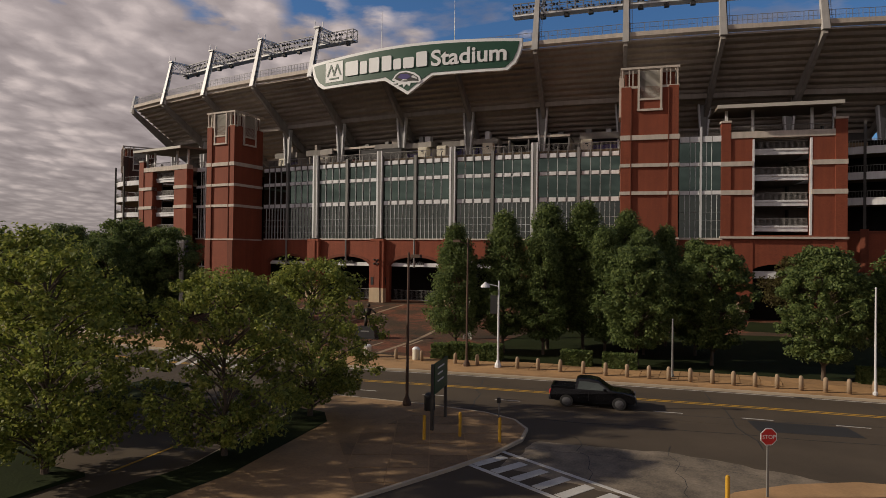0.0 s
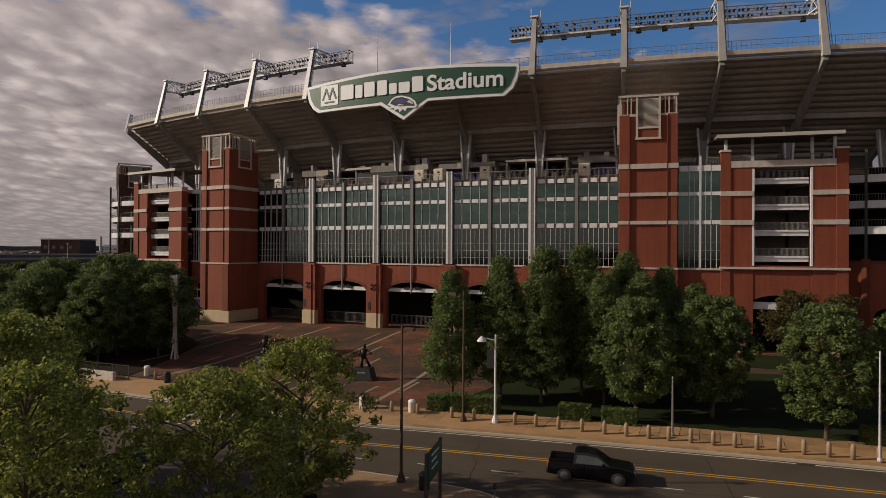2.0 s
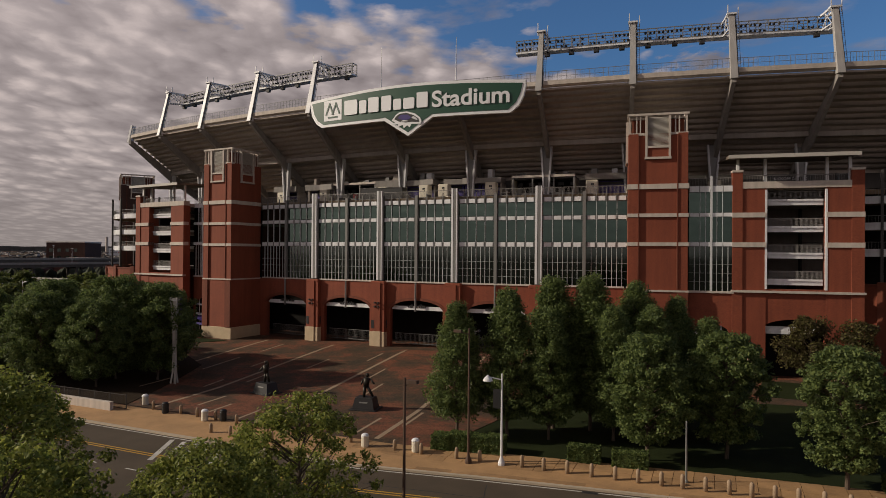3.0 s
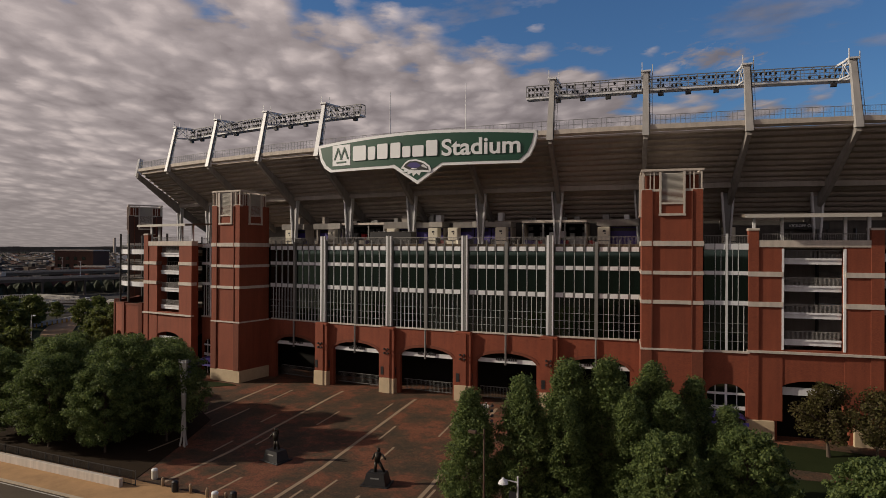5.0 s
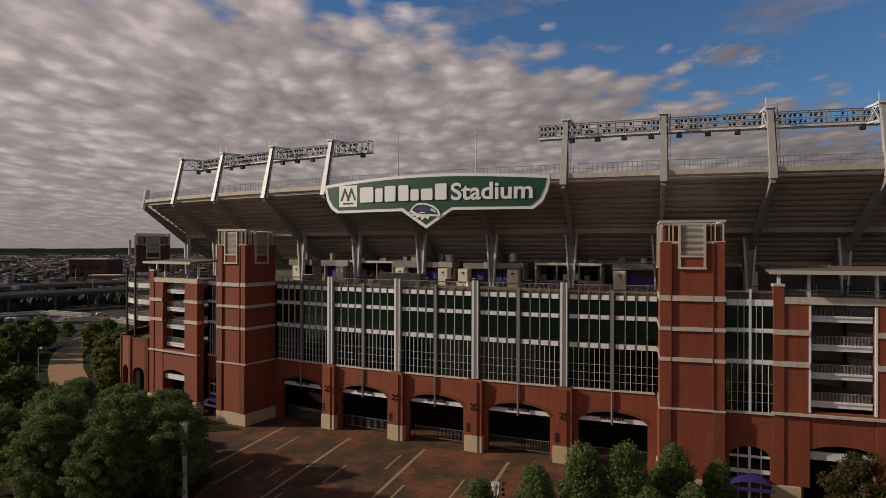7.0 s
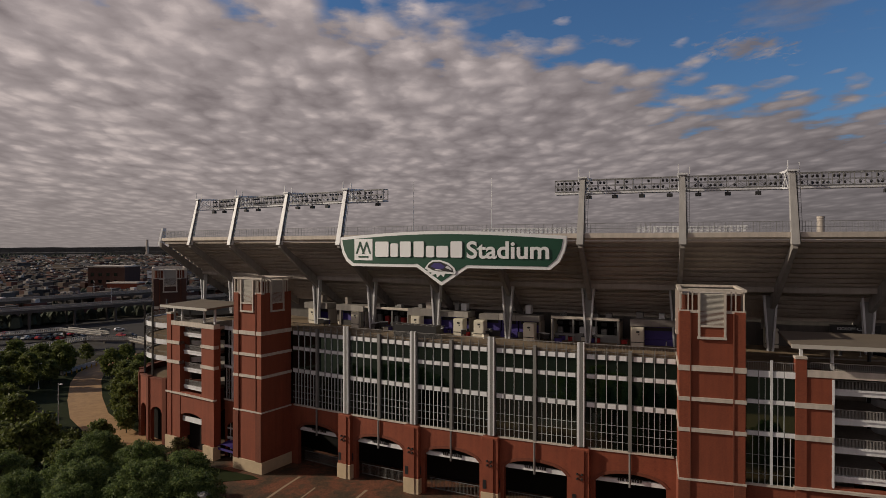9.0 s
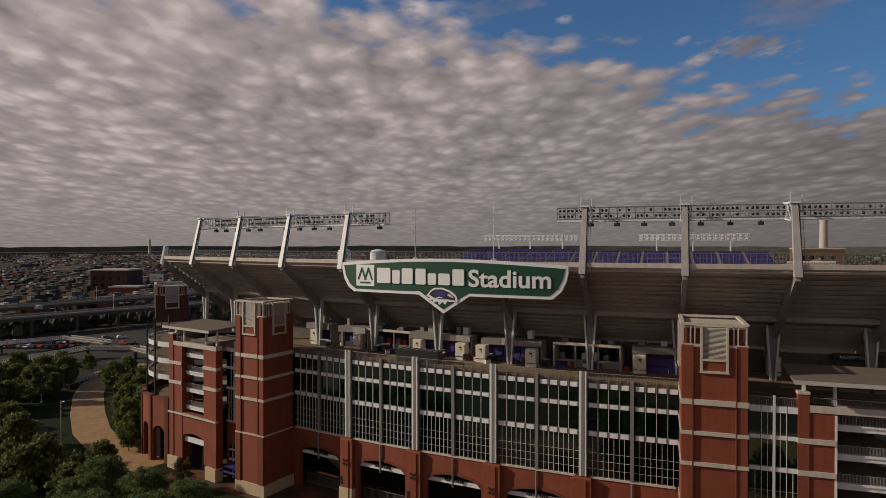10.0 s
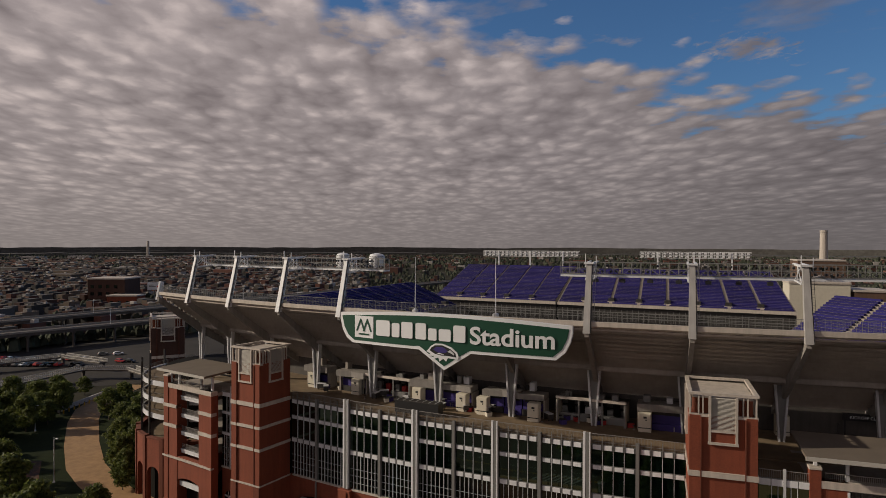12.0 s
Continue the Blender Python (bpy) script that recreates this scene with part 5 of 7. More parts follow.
# ---- floodlight rigs on the rim ----
def light_rig(xs, x0, x1, paint, label):
    rig = thing("light_rig", label, "floodlight rig", pose(0, 0, 0.25), "rim floodlight rigs")
    for x in xs:
        turn = math.degrees(math.atan(0.0034 * x))
        m = pose(*rim(x, -0.5, 0), 0, 0, turn)
        post = Mesh().add([(-0.5, -0.45, 42.5), (0.5, -0.45, 42.5), (0.5, 0.45, 42.5), (-0.5, 0.45, 42.5), (-0.36, 1.85, 52.4), (0.36, 1.85, 52.4), (0.36, 2.5, 52.4), (-0.36, 2.5, 52.4)],
                          [(3, 2, 1, 0), (4, 5, 6, 7), (0, 1, 5, 4), (1, 2, 6, 5), (2, 3, 7, 6), (3, 0, 4, 7)])
        p = part("post", post, paint, rig, "leaning painted steel post", m)
        pieces("conduit", STEEL_DARK, p, ((0.58, -0.2, 42.6), (0.45, 2.0, 52.3), 0.1))
        for sx in (-0.5, 0.5):
            pieces("arm", STEEL_WHITE, p, ((sx, 2.1, 52.45), (sx, 6.4, 52.65), 0.30), ((sx, 1.9, 50.1), (sx, 6.2, 50.5), 0.2))
            pieces("brace", STEEL_WHITE, p, ((sx, 2.1, 52.4), (sx, 6.0, 50.2), 0.1), ((sx, 1.9, 50.2), (sx, 4.2, 52.4), 0.08), ((sx, 4.2, 50.2), (sx, 4.2, 52.4), 0.09))
        part("cap_plate", Mesh().box(-0.7, 0.7, 1.6, 2.7, 52.4, 52.65), STEEL_WHITE, p)
        pieces("spike", STEEL_WHITE, p, ((-0.55, 1.9, 51.9), (-0.55, 1.9, 53.9), 0.12), ((0.95, 2.3, 51.9), (0.95, 2.3, 53.6), 0.12))
        lad = Mesh().bar((0.62, 0.3, 44), (0.62, 2.2, 52.2), 0.05).bar((0.95, 0.3, 44), (0.95, 2.2, 52.2), 0.05)
        for i in range(24):
            lad.bar((0.62, 0.3 + 1.9 * i / 24, 44 + 8.2 * i / 24), (0.95, 0.3 + 1.9 * i / 24, 44 + 8.2 * i / 24), 0.03)
        part("ladder", lad, STEEL_GREY, p)
    num = round(abs(x1 - x0) / 1.35)
    chance = random.Random(int(x0))
    tr, walkway = Mesh(), Mesh()
    flood = Mesh().turned([(0.10, -0.30), (0.17, -0.12), (0.21, 0.10)], 8).data("floodlight", STEEL_DARK)
    glassy = Mesh().turned([(0.20, 0.10), (0.18, 0.13)], 8).data("lens", LAMP_GLASS)
    P = lambda i, n, z: rim(x0 + (x1 - x0) * i / num, n, z)
    for i in range(num):
        for n in (5.0, 6.4):
            for z in (50.75, 52.55):
                tr.bar(P(i, n, z), P(i + 1, n, z), 0.12)
            tr.bar(P(i, n, 51.65), P(i + 1, n, 51.65), 0.07)
            tr.bar(P(i, n, 50.75), P(i, n, 52.55), 0.09)
            if i % 2:
                tr.bar(P(i, n, 50.75), P(i + 1, n, 51.65), 0.05)
            else:
                tr.bar(P(i, n, 51.65), P(i + 1, n, 50.75), 0.05)
        tr.bar(P(i, 5.0, 52.55), P(i, 6.4, 52.55), 0.08)
        walkway.add([P(i, 4.8, 50.35), P(i + 1, 4.8, 50.35), P(i + 1, 6.6, 50.35), P(i, 6.6, 50.35), P(i, 4.8, 50.6), P(i + 1, 4.8, 50.6), P(i + 1, 6.6, 50.6), P(i, 6.6, 50.6)],
                    [(3, 2, 1, 0), (4, 5, 6, 7), (0, 1, 5, 4), (1, 2, 6, 5), (2, 3, 7, 6), (3, 0, 4, 7)])
        for z in (51.2, 52.1):
            for u in (0.28, 0.72):
                if chance.random() < 0.25:
                    continue
                c = Vector(P(i + u, 5.6, z))
                fl = part("floodlight", flood, None, rig, m=pose(c.x, c.y, c.z, chance.uniform(-130, -100), 0, chance.uniform(-20, 20)))
                part("lens", glassy, None, fl)
    tr.bar(P(num, 5.0, 50.75), P(num, 5.0, 52.55), 0.12).bar(P(num, 6.4, 50.75), P(num, 6.4, 52.55), 0.12).bar(P(num, 5.0, 52.55), P(num, 6.4, 52.55), 0.12)
    part("truss", tr, STEEL_GREY, rig, "lattice steel truss")
    part("walkway", walkway, STEEL_WHITE, rig)
    spk = Mesh().block(-0.4, 0.4, -0.35, 0.35, -0.5, 0, 0.05).box(-0.08, 0.08, -0.08, 0.08, 0, 0.3).data("speaker", BLACK)
    for i in range(1, num, 3):
        if chance.random() < 0.3:
            continue
        part("speaker", spk, None, rig, m=pose(*P(i, 5.2, 50.1)))


light_rig((-66.4, -51.7, -36.9, -22.1), -68.2, -16.4, STEEL_WHITE, "long white lattice floodlight rig on four leaning posts")
light_rig((21.1, 35.1, 48.9, 62.4), 16.2, 64.4, POST_SHADED, "long grey lattice floodlight rig on leaning posts")


# ---- bowl interior and far stands ----
def stand(name, pts, z0, z1, rows, label, seg=9):
    """A raked block of seats. pts: front-left, front-right, back-right, back-left on the plan."""
    fl, fr, br, bl = (Vector((*p, 0)) for p in pts)
    base = thing(name, label, "stand", Matrix(), "far seat stands")
    seats = Mesh()
    for k in range(rows):
        t0, t1 = k / rows, (k + 1) / rows
        a, b, c, d = fl.lerp(bl, t0), fr.lerp(br, t0), fr.lerp(br, t1), fl.lerp(bl, t1)
        z = z0 + (z1 - z0) * t1
        zl = z0 + (z1 - z0) * t0 - 0.8
        part("tier", Mesh().prism([(a.x, a.y), (b.x, b.y), (c.x, c.y), (d.x, d.y)], zl, z), CONCRETE, base)
        for i in range(seg):
            u0, u1 = i / seg + 0.0075, (i + 1) / seg - 0.0075
            p, q = a.lerp(b, u0), a.lerp(b, u1)
            r, s = d.lerp(c, u1), d.lerp(c, u0)
            m0, m1 = p.lerp(s, 0.12), q.lerp(r, 0.12)
            seats.prism([(m0.x, m0.y), (m1.x, m1.y), (r.x, r.y), (s.x, s.y)], z - 0.1, z + 0.97 * (z1 - z0) / rows)
    part("seat_bank", seats, SEAT, base, "rows of purple seats")["kind"] = "stuff"
    fa = Mesh()
    d = (fr - fl).normalized()
    n = Vector((d.y, -d.x, 0)) * 0.5
    fa.prism([((fl + n).x, (fl + n).y), ((fr + n).x, (fr + n).y), (fr.x, fr.y), (fl.x, fl.y)], z0 - 0.9, z0 + 0.3)
    part("fascia", fa, STONE, base)
    rl = Mesh()
    for z in (-3.4, -4.6, -5.8):
        rl.bar((fl + n)[:2] + (z0 + z,), (fr + n)[:2] + (z0 + z,), 0.25)
    L = (fr - fl).length
    for i in range(int(L / 2.5)):
        p = fl + n + d * 2.5 * i
        rl.bar((p.x, p.y, z0 - 7), (p.x, p.y, z0 - 2), 0.15)
    part("rail_frame", rl, STEEL_GREY, base)
    # Dark bronze colour stands in for the concourse's shade.
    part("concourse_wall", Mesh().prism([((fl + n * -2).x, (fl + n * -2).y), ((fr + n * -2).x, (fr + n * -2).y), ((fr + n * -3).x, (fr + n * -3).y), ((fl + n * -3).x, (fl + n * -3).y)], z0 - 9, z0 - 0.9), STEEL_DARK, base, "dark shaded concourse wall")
    for i in range(1, seg):
        p = (fl.lerp(bl, 0.08)).lerp(fr.lerp(br, 0.08), i / seg)
        # Solid dark box painted as the shade in a stair opening.
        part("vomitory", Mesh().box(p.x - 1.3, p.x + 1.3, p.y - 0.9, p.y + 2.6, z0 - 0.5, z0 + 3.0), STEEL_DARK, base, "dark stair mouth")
        part("vomitory_rail", Mesh().box(p.x - 1.6, p.x + 1.6, p.y - 1.1, p.y - 0.9, z0 + 0.2, z0 + 1.5), STONE, base)
    part("under_wall", Mesh().prism([(fl.x, fl.y + 3), (fr.x, fr.y + 3), (br.x, br.y), (bl.x, bl.y)], 0.0, z0 - 1.0), DARK, base)


stand("stand", [(-109, 205), (-44, 205), (-40, 230), (-101, 230)], 28.0, 44.1, 26, "high stand of purple seats across the bowl", 5)
stand("stand", [(-43, 205), (57, 205), (48, 226), (-39.5, 226)], 28.0, 43.4, 26, "long stand of purple seats across the bowl", 8)
stand("stand", [(45, 171), (150, 70), (175, 95), (70, 206)], 16.0, 35.0, 24, "stand of purple seats on the sunny side", 7)
stand("stand", [(-92, 196), (-88, 95), (-112, 88), (-118, 196)], 25.0, 35.6, 22, "shaded stand of purple seats beyond the rim")
bowl = sheet("field", [(-110, 40), (110, 40), (110, 200), (-110, 200)], 0.4, GRASS, "green playing field in the bowl", lift=0.1)


def far_rig(x0, x1, y, z):
    """A floodlight rig on the far rim."""
    rig = thing("light_rig", "small far floodlight rig above the opposite stand", "floodlight rig", pose(0, y, 0), "far floodlight rigs")
    tr = Mesh()
    n = int((x1 - x0) / 2.6)
    for i in range(n):
        a, b = x0 + (x1 - x0) * i / n, x0 + (x1 - x0) * (i + 1) / n
        for k in (0, 1.5, 3.0):
            tr.bar((a, 0, z + k), (b, 0, z + k), 0.25)
        tr.bar((a, 0, z), (a, 0, z + 3), 0.2).bar((a, 0, z), (b, 0, z + 3), 0.15)
        tr.box(a + 0.6, a + 1.8, -0.5, 0.2, z + 0.4, z + 1.2).box(a + 0.6, a + 1.8, -0.5, 0.2, z + 1.9, z + 2.7)
    part("truss", tr, STEEL_WHITE, rig)
    for i in range(3):
        x = x0 + (x1 - x0) * (i + 0.5) / 3
        part("post", Mesh().bar((x, 1, -0.8), (x, 0.3, z + 3), 0.7), STEEL_WHITE, rig)


far_rig(-97, -42, 242, 49.2)
far_rig(-11, 40, 242, 49.2)


# ---- trees ----
def leaf_cloud(name, seed, leaves, size, height, radius, base, profile, mat, clumps=70, spread=0.30):
    """A crown: clumps of small folded leaves round the limbs, with gaps between the clumps."""
    rng = np.random.default_rng(seed)
    hs = base + (height - base) * rng.uniform(0.03, 0.97, clumps)
    ang = rng.uniform(0, 2 * np.pi, clumps)
    rr = radius * np.array([profile((h - base) / (height - base)) for h in hs]) * np.sqrt(rng.uniform(0.12, 1.0, clumps)) * rng.uniform(0.78, 1.08, clumps)
    cent = np.stack([rr * np.cos(ang), rr * np.sin(ang), hs], 1)
    which = rng.integers(0, clumps, leaves)
    d = rng.normal(size=(leaves, 3))
    d /= np.linalg.norm(d, axis=1)[:, None]
    cr = radius * spread * rng.uniform(0.6, 1.25, clumps)
    p = cent[which] + d * (cr[which] * 1.12 * rng.uniform(0.02, 1.0, leaves) ** 0.36)[:, None] * np.array([1.0, 1.0, 0.8])
    nrm = d * 0.75 + rng.normal(size=(leaves, 3)) * 0.5 + np.array([0, 0, 0.35])
    nrm /= np.linalg.norm(nrm, axis=1)[:, None]
    t = np.cross(nrm, rng.normal(size=(leaves, 3)))
    t /= np.linalg.norm(t, axis=1)[:, None]
    b = np.cross(nrm, t)
    s = (size * rng.uniform(0.6, 1.3, leaves))[:, None]
    v = np.stack([p - t * s, p + b * s * 0.55 - nrm * s * 0.15, p + t * s, p - b * s * 0.55 - nrm * s * 0.15], 1).reshape(-1, 3)
    me = bpy.data.meshes.new(name)
    me.vertices.add(len(v))
    me.vertices.foreach_set("co", v.ravel())
    me.loops.add(len(v))
    me.loops.foreach_set("vertex_index", np.arange(len(v), dtype=np.int32))
    me.polygons.add(leaves)
    me.polygons.foreach_set("loop_start", np.arange(0, len(v), 4, dtype=np.int32))
    me.materials.append(mat)
    me.update(calc_edges=True)
    me.validate()
    return me, cent


def trunk_mesh(seed, height, base, cent, r=0.16):
    rnd = random.Random(seed)
    me = Mesh()
    pts = [Vector((0, 0, -0.3))]
    n = 6
    for i in range(1, n + 1):
        pts.append(Vector((rnd.uniform(-0.12, 0.12), rnd.uniform(-0.12, 0.12), height * 0.85 * i / n)))
    for i in range(n):
        me.tube(pts[i], pts[i + 1], r * (1 - 0.14 * i) * (1.25 if i == 0 else 1), r * (1 - 0.14 * (i + 1)), 8)
    for c in sorted(cent.tolist(), key=lambda c: c[2])[::4]:
        z = max(base * 0.75, min(height * 0.8, c[2] - 0.5 * math.hypot(c[0], c[1]) - 0.3))
        k = min(n - 1, int(z / (height * 0.85) * n))
        a = pts[k].lerp(pts[k + 1], z / (height * 0.85) * n - k)
        b = Vector(c)
        mid = a.lerp(b, 0.5) + Vector((0, 0, 0.25))
        me.tube(a, mid, r * 0.34, r * 0.22, 5).tube(mid, b, r * 0.22, r * 0.08, 5)
    return me


ROUND = lambda u: max(0.12, math.sin(math.pi * min(1, max(0, u * 0.86 + 0.10))) ** 0.7)
UPRIGHT = lambda u: max(0.08, min(1.0, u * 2.6 + 0.50) * (1 - u ** 1.7) ** 0.65)


def tree_kind(seed, leaves, size, height, radius, base, profile, mat, clumps, spread, label):
    t = thing("tree", label, "tree", Matrix())
    data, cent = leaf_cloud("crown", seed, leaves, size, height, radius, base, profile, mat, clumps, spread)
    part("trunk", trunk_mesh(seed, height, base, cent), BARK, t)
    part("crown", data, None, t)
    return t


def plant(kind, places, group, used):
    """Stands copies of a tree at (x, y, scale, turn)."""
    for x, y, s, a in places:
        m = pose(x, y, ground_z(x, y) - 0.02 if x > -62 else -0.72, 0, 0, a)
        if used.get(kind):
            t = copy_thing(kind, m)
        else:
            t, used[kind] = kind, True
            kind.matrix_basis = m
        t.scale = (s, s, s)
        tagged(t, group=group)


used = {}
near_a = tree_kind(11, 21000, 0.115, 9.8, 5.0, 1.0, ROUND, LEAF, 280, 0.105, "leafy street tree with yellow-green crown in grass")
near_b = tree_kind(12, 21000, 0.115, 9.6, 5.1, 1.0, ROUND, LEAF, 280, 0.105, "leafy street tree with yellow-green crown in grass")
plant(near_a, [(25.6, -67.4, 0.99, 120), (21.0, -80.8, 1.03, 0)], "near street trees", used)
# The 1.18-scale tree is an addition that casts shade on the island.
plant(near_b, [(26.3, -75.5, 0.95, 40), (6.0, -71.0, 0.95, 250), (11.5, -76.0, 1.18, 160)], "near street trees", used)
up_a = tree_kind(21, 34000, 0.130, 14.8, 3.3, 1.9, UPRIGHT, LEAF_DARK, 460, 0.19, "tall upright dark green tree in the lawn")
up_b = tree_kind(22, 34000, 0.130, 13.7, 3.4, 1.9, UPRIGHT, LEAF_DARK, 460, 0.19, "tall upright dark green tree in the lawn")
plant(up_a, [(28.7, -38.8, 0.96, 37), (35.6, -33.4, 1.05, 111), (43.3, -27.6, 0.88, 185), (38.2, -36.0, 0.86, 259), (32.6, -38.2, 0.84, 333)], "upright trees", used)
plant(up_b, [(24.3, -40.8, 0.93, 0), (32.0, -34.2, 1.11, 106), (39.4, -29.5, 1.06, 212), (46.4, -32.0, 0.84, 318), (41.6, -33.4, 0.92, 424)], "upright trees", used)
mid_a = tree_kind(31, 32000, 0.135, 11.0, 3.8, 1.7, ROUND, LEAF_DARK, 340, 0.14, "round-crowned green tree beside the pavement")
plant(mid_a, [(41.8, -40.6, 0.98, 0), (47.9, -37.2, 1.0, 90), (56.1, -41.4, 0.98, 50), (62.5, -39.0, 1.0, 200), (69, -37, 1.05, 10)], "lawn trees", used)
dark_a = tree_kind(41, 36000, 0.17, 14.2, 6.0, 1.4, ROUND, LEAF_DARK, 300, 0.15, "broad dark green tree in the mulched bed")
plant(dark_a, [(-28, -35.5, 1.0, 0), (-22.4, -33.6, 0.93, 100), (-37.5, -37.5, 0.95, 210), (-30, -27, 0.88, 300), (-46, -33, 0.9, 20), (-56, -38, 0.85, 140),
               (-41, -26, 0.85, 60), (-54, -24, 0.8, 260), (-25.5, -40.5, 0.8, 170), (-34, -42, 0.85, 330), (-45, -42, 0.85, 45)], "bed trees", used)
small_a = tree_kind(51, 7000, 0.13, 6.5, 2.6, 1.6, ROUND, LEAF_RUST, 50, 0.3, "small rust-leaved tree by the brick wall")
plant(small_a, [(57.6, -7.0, 1.35, 0), (62.5, -7.5, 1.3, 90), (-52, -9, 0.9, 10)], "small trees", used)
park = tree_kind(61, 2450, 0.40, 9.0, 3.8, 1.8, ROUND, LEAF_PARK, 60, 0.26, "green park tree beside the walkway")
rnd = random.Random(5)
spots = []
PARK_PATH = [(-72, 1), (-84, 2.5), (-96, 6.5), (-108, 11.5), (-126, 22.5), (-147, 37), (-160, 48), (-170, 62), (-178, 80)]


def off_path(x, y):
    best = 99.0
    for (ax, ay), (bx, by) in zip(PARK_PATH, PARK_PATH[1:]):
        t = max(0.0, min(1.0, ((x - ax) * (bx - ax) + (y - ay) * (by - ay)) / ((bx - ax) ** 2 + (by - ay) ** 2)))
        best = min(best, math.hypot(x - ax - t * (bx - ax), y - ay - t * (by - ay)))
    return best


spots += [(x, y, s, 40 * i) for i, (x, y, s) in enumerate(((-96, 13, 1.0), (-90.5, 9.5, 0.8), (-101, 22, 1.1), (-98, 33, 1.05), (-105, 37, 1.0), (-111, 44, 1.0), (-86, 5.5, 0.7), (-109, 27, 0.9),
                                                            (-118, 33, 1.0), (-125, 40, 1.05), (-94, 23, 0.9), (-113, 23.5, 0.75), (-76, -8, 0.8), (-68, -12, 0.7), (-62, -16, 0.8), (-72, -17, 0.9), (-92, 16, 0.9), (-89, 13, 0.7)))]
while len(spots) < 134:
    x, y = rnd.uniform(-185, -66), rnd.uniform(-45, 66)
    if (x + 72.6) ** 2 + (y - 21.5) ** 2 < 21.5 ** 2 or off_path(x, y) < 7.0 or (off_path(x, y) < 17 and y < 14 + 0.62 * (-111 - x) and x > -150) or any((x - a) ** 2 + (y - b) ** 2 < 17 for a, b, *_ in spots) or y > 26 - 0.32 * (x + 66):
        continue
    spots.append((x, y, rnd.uniform(0.65, 1.2), rnd.uniform(0, 360)))
plant(park, spots, "park trees", used)


def hedge(x, y, w, d, h, seed, turn=0):
    t = thing("hedge", "clipped green hedge at the pavement edge", "hedge", pose(x, y, ground_z(x, y), 0, 0, turn), "clipped hedges")
    rng = np.random.default_rng(seed)
    n = 2600
    p = rng.uniform(-1, 1, (n, 3))
    k = rng.integers(0, 3, n)
    for axis in range(3):
        p[k == axis, axis] = np.sign(p[k == axis, axis]) * rng.uniform(0.86, 1.02, (k == axis).sum())
    p = p * np.array([w / 2, d / 2, h / 2]) + np.array([0, 0, h / 2])
    a = rng.normal(size=(n, 3)) * 0.06
    b = rng.normal(size=(n, 3)) * 0.06
    v = np.stack([p - a, p + b, p + a, p - b], 1).reshape(-1, 3)
    me = bpy.data.meshes.new("foliage")
    me.from_pydata(v.tolist(), [], [(4 * i, 4 * i + 1, 4 * i + 2, 4 * i + 3) for i in range(n)])
    me.materials.append(LEAF_DARK)
    part("foliage", me, None, t)
    part("core", Mesh().block(-w * 0.44, w * 0.44, -d * 0.42, d * 0.42, 0, h * 0.9, 0.15), LEAF_DARK, t)


for i, (x, y, w, h) in enumerate(((24.6, -45.0, 1.6, 1.3), (26.2, -44.7, 1.8, 1.5), (27.9, -44.4, 1.8, 1.4), (29.4, -44.2, 1.6, 1.5), (36.9, -43.2, 2.6, 1.3), (40.6, -43.0, 2.8, 1.3), (60.0, -40.8, 3.0, 1.3))):
    hedge(x, y, w, 1.4, h, i, 5)


# ---- street things ----
def bollard_kind():
    b = thing("bollard", "round-topped tan concrete bollard on the pavement", "bollard", Matrix(), "pavement bollards")
    smooth(part("shaft", Mesh().turned([(0.165, -0.1), (0.165, 0.72), (0.15, 0.84), (0.10, 0.93), (0.03, 0.97)], 14), STRIP, b))
    return b


bol = bollard_kind()
row = [(x, -47.2 + 0.055 * (x - 24) if x > 24 else -47.2) for x in (21.0, 23.6, 26.85, 28.9, 32.5, 34.3, 36.2, 38.1, 39.9, 41.6, 43.3, 44.8, 46.4, 48.0, 49.5, 51.0, 52.5, 54.1, 55.7, 57.2, 58.8, 60.4, 62)]
row += [(16.3, -46.9), (12.2, -46.7), (8.4, -47.0), (5.6, -46.9), (2.6, -46.5), (-0.4, -46.2), (-3.0, -46.1), (-5.4, -46.0), (-7.4, -45.9), (-9.6, -45.8), (2.2, -49.6), (4.6, -49.6), (7.0, -49.6), (9.4, -49.5)]
for i, (x, y) in enumerate(row):
    m = pose(x, y, ground_z(x, y), 0, 0, 40 * i)
    if i == 0:
        bol.matrix_basis = m
    else:
        copy_thing(bol, m)


def bin_kind(name, mat, label, x, y):
    b = thing(name, label, "bin", pose(x, y, ground_z(x, y)), "litter bins")
    part("body", Mesh().turned([(0.30, 0), (0.34, 0.1), (0.34, 0.9), (0.31, 0.95)], 14), mat, b)
    part("lid", Mesh().turned([(0.36, 0.95), (0.36, 1.05), (0.22, 1.18), (0.08, 1.2)], 14), SIGN_WHITE if mat is not BLACK else BLACK, b)


for x, y in ((18.1, -47.4), (22.9, -46.9), (-1.2, -46.9), (-12.2, -44.6)):
    bin_kind("litter_bin", CREAM, "white topped round litter bin by the bollards", x, y)
for x, y in ((0.6, -46.2), (-7.2, -46.4), (31.5, -62.9)):
    bin_kind("litter_bin", BLACK, "black round litter bin on the pavement", x, y)


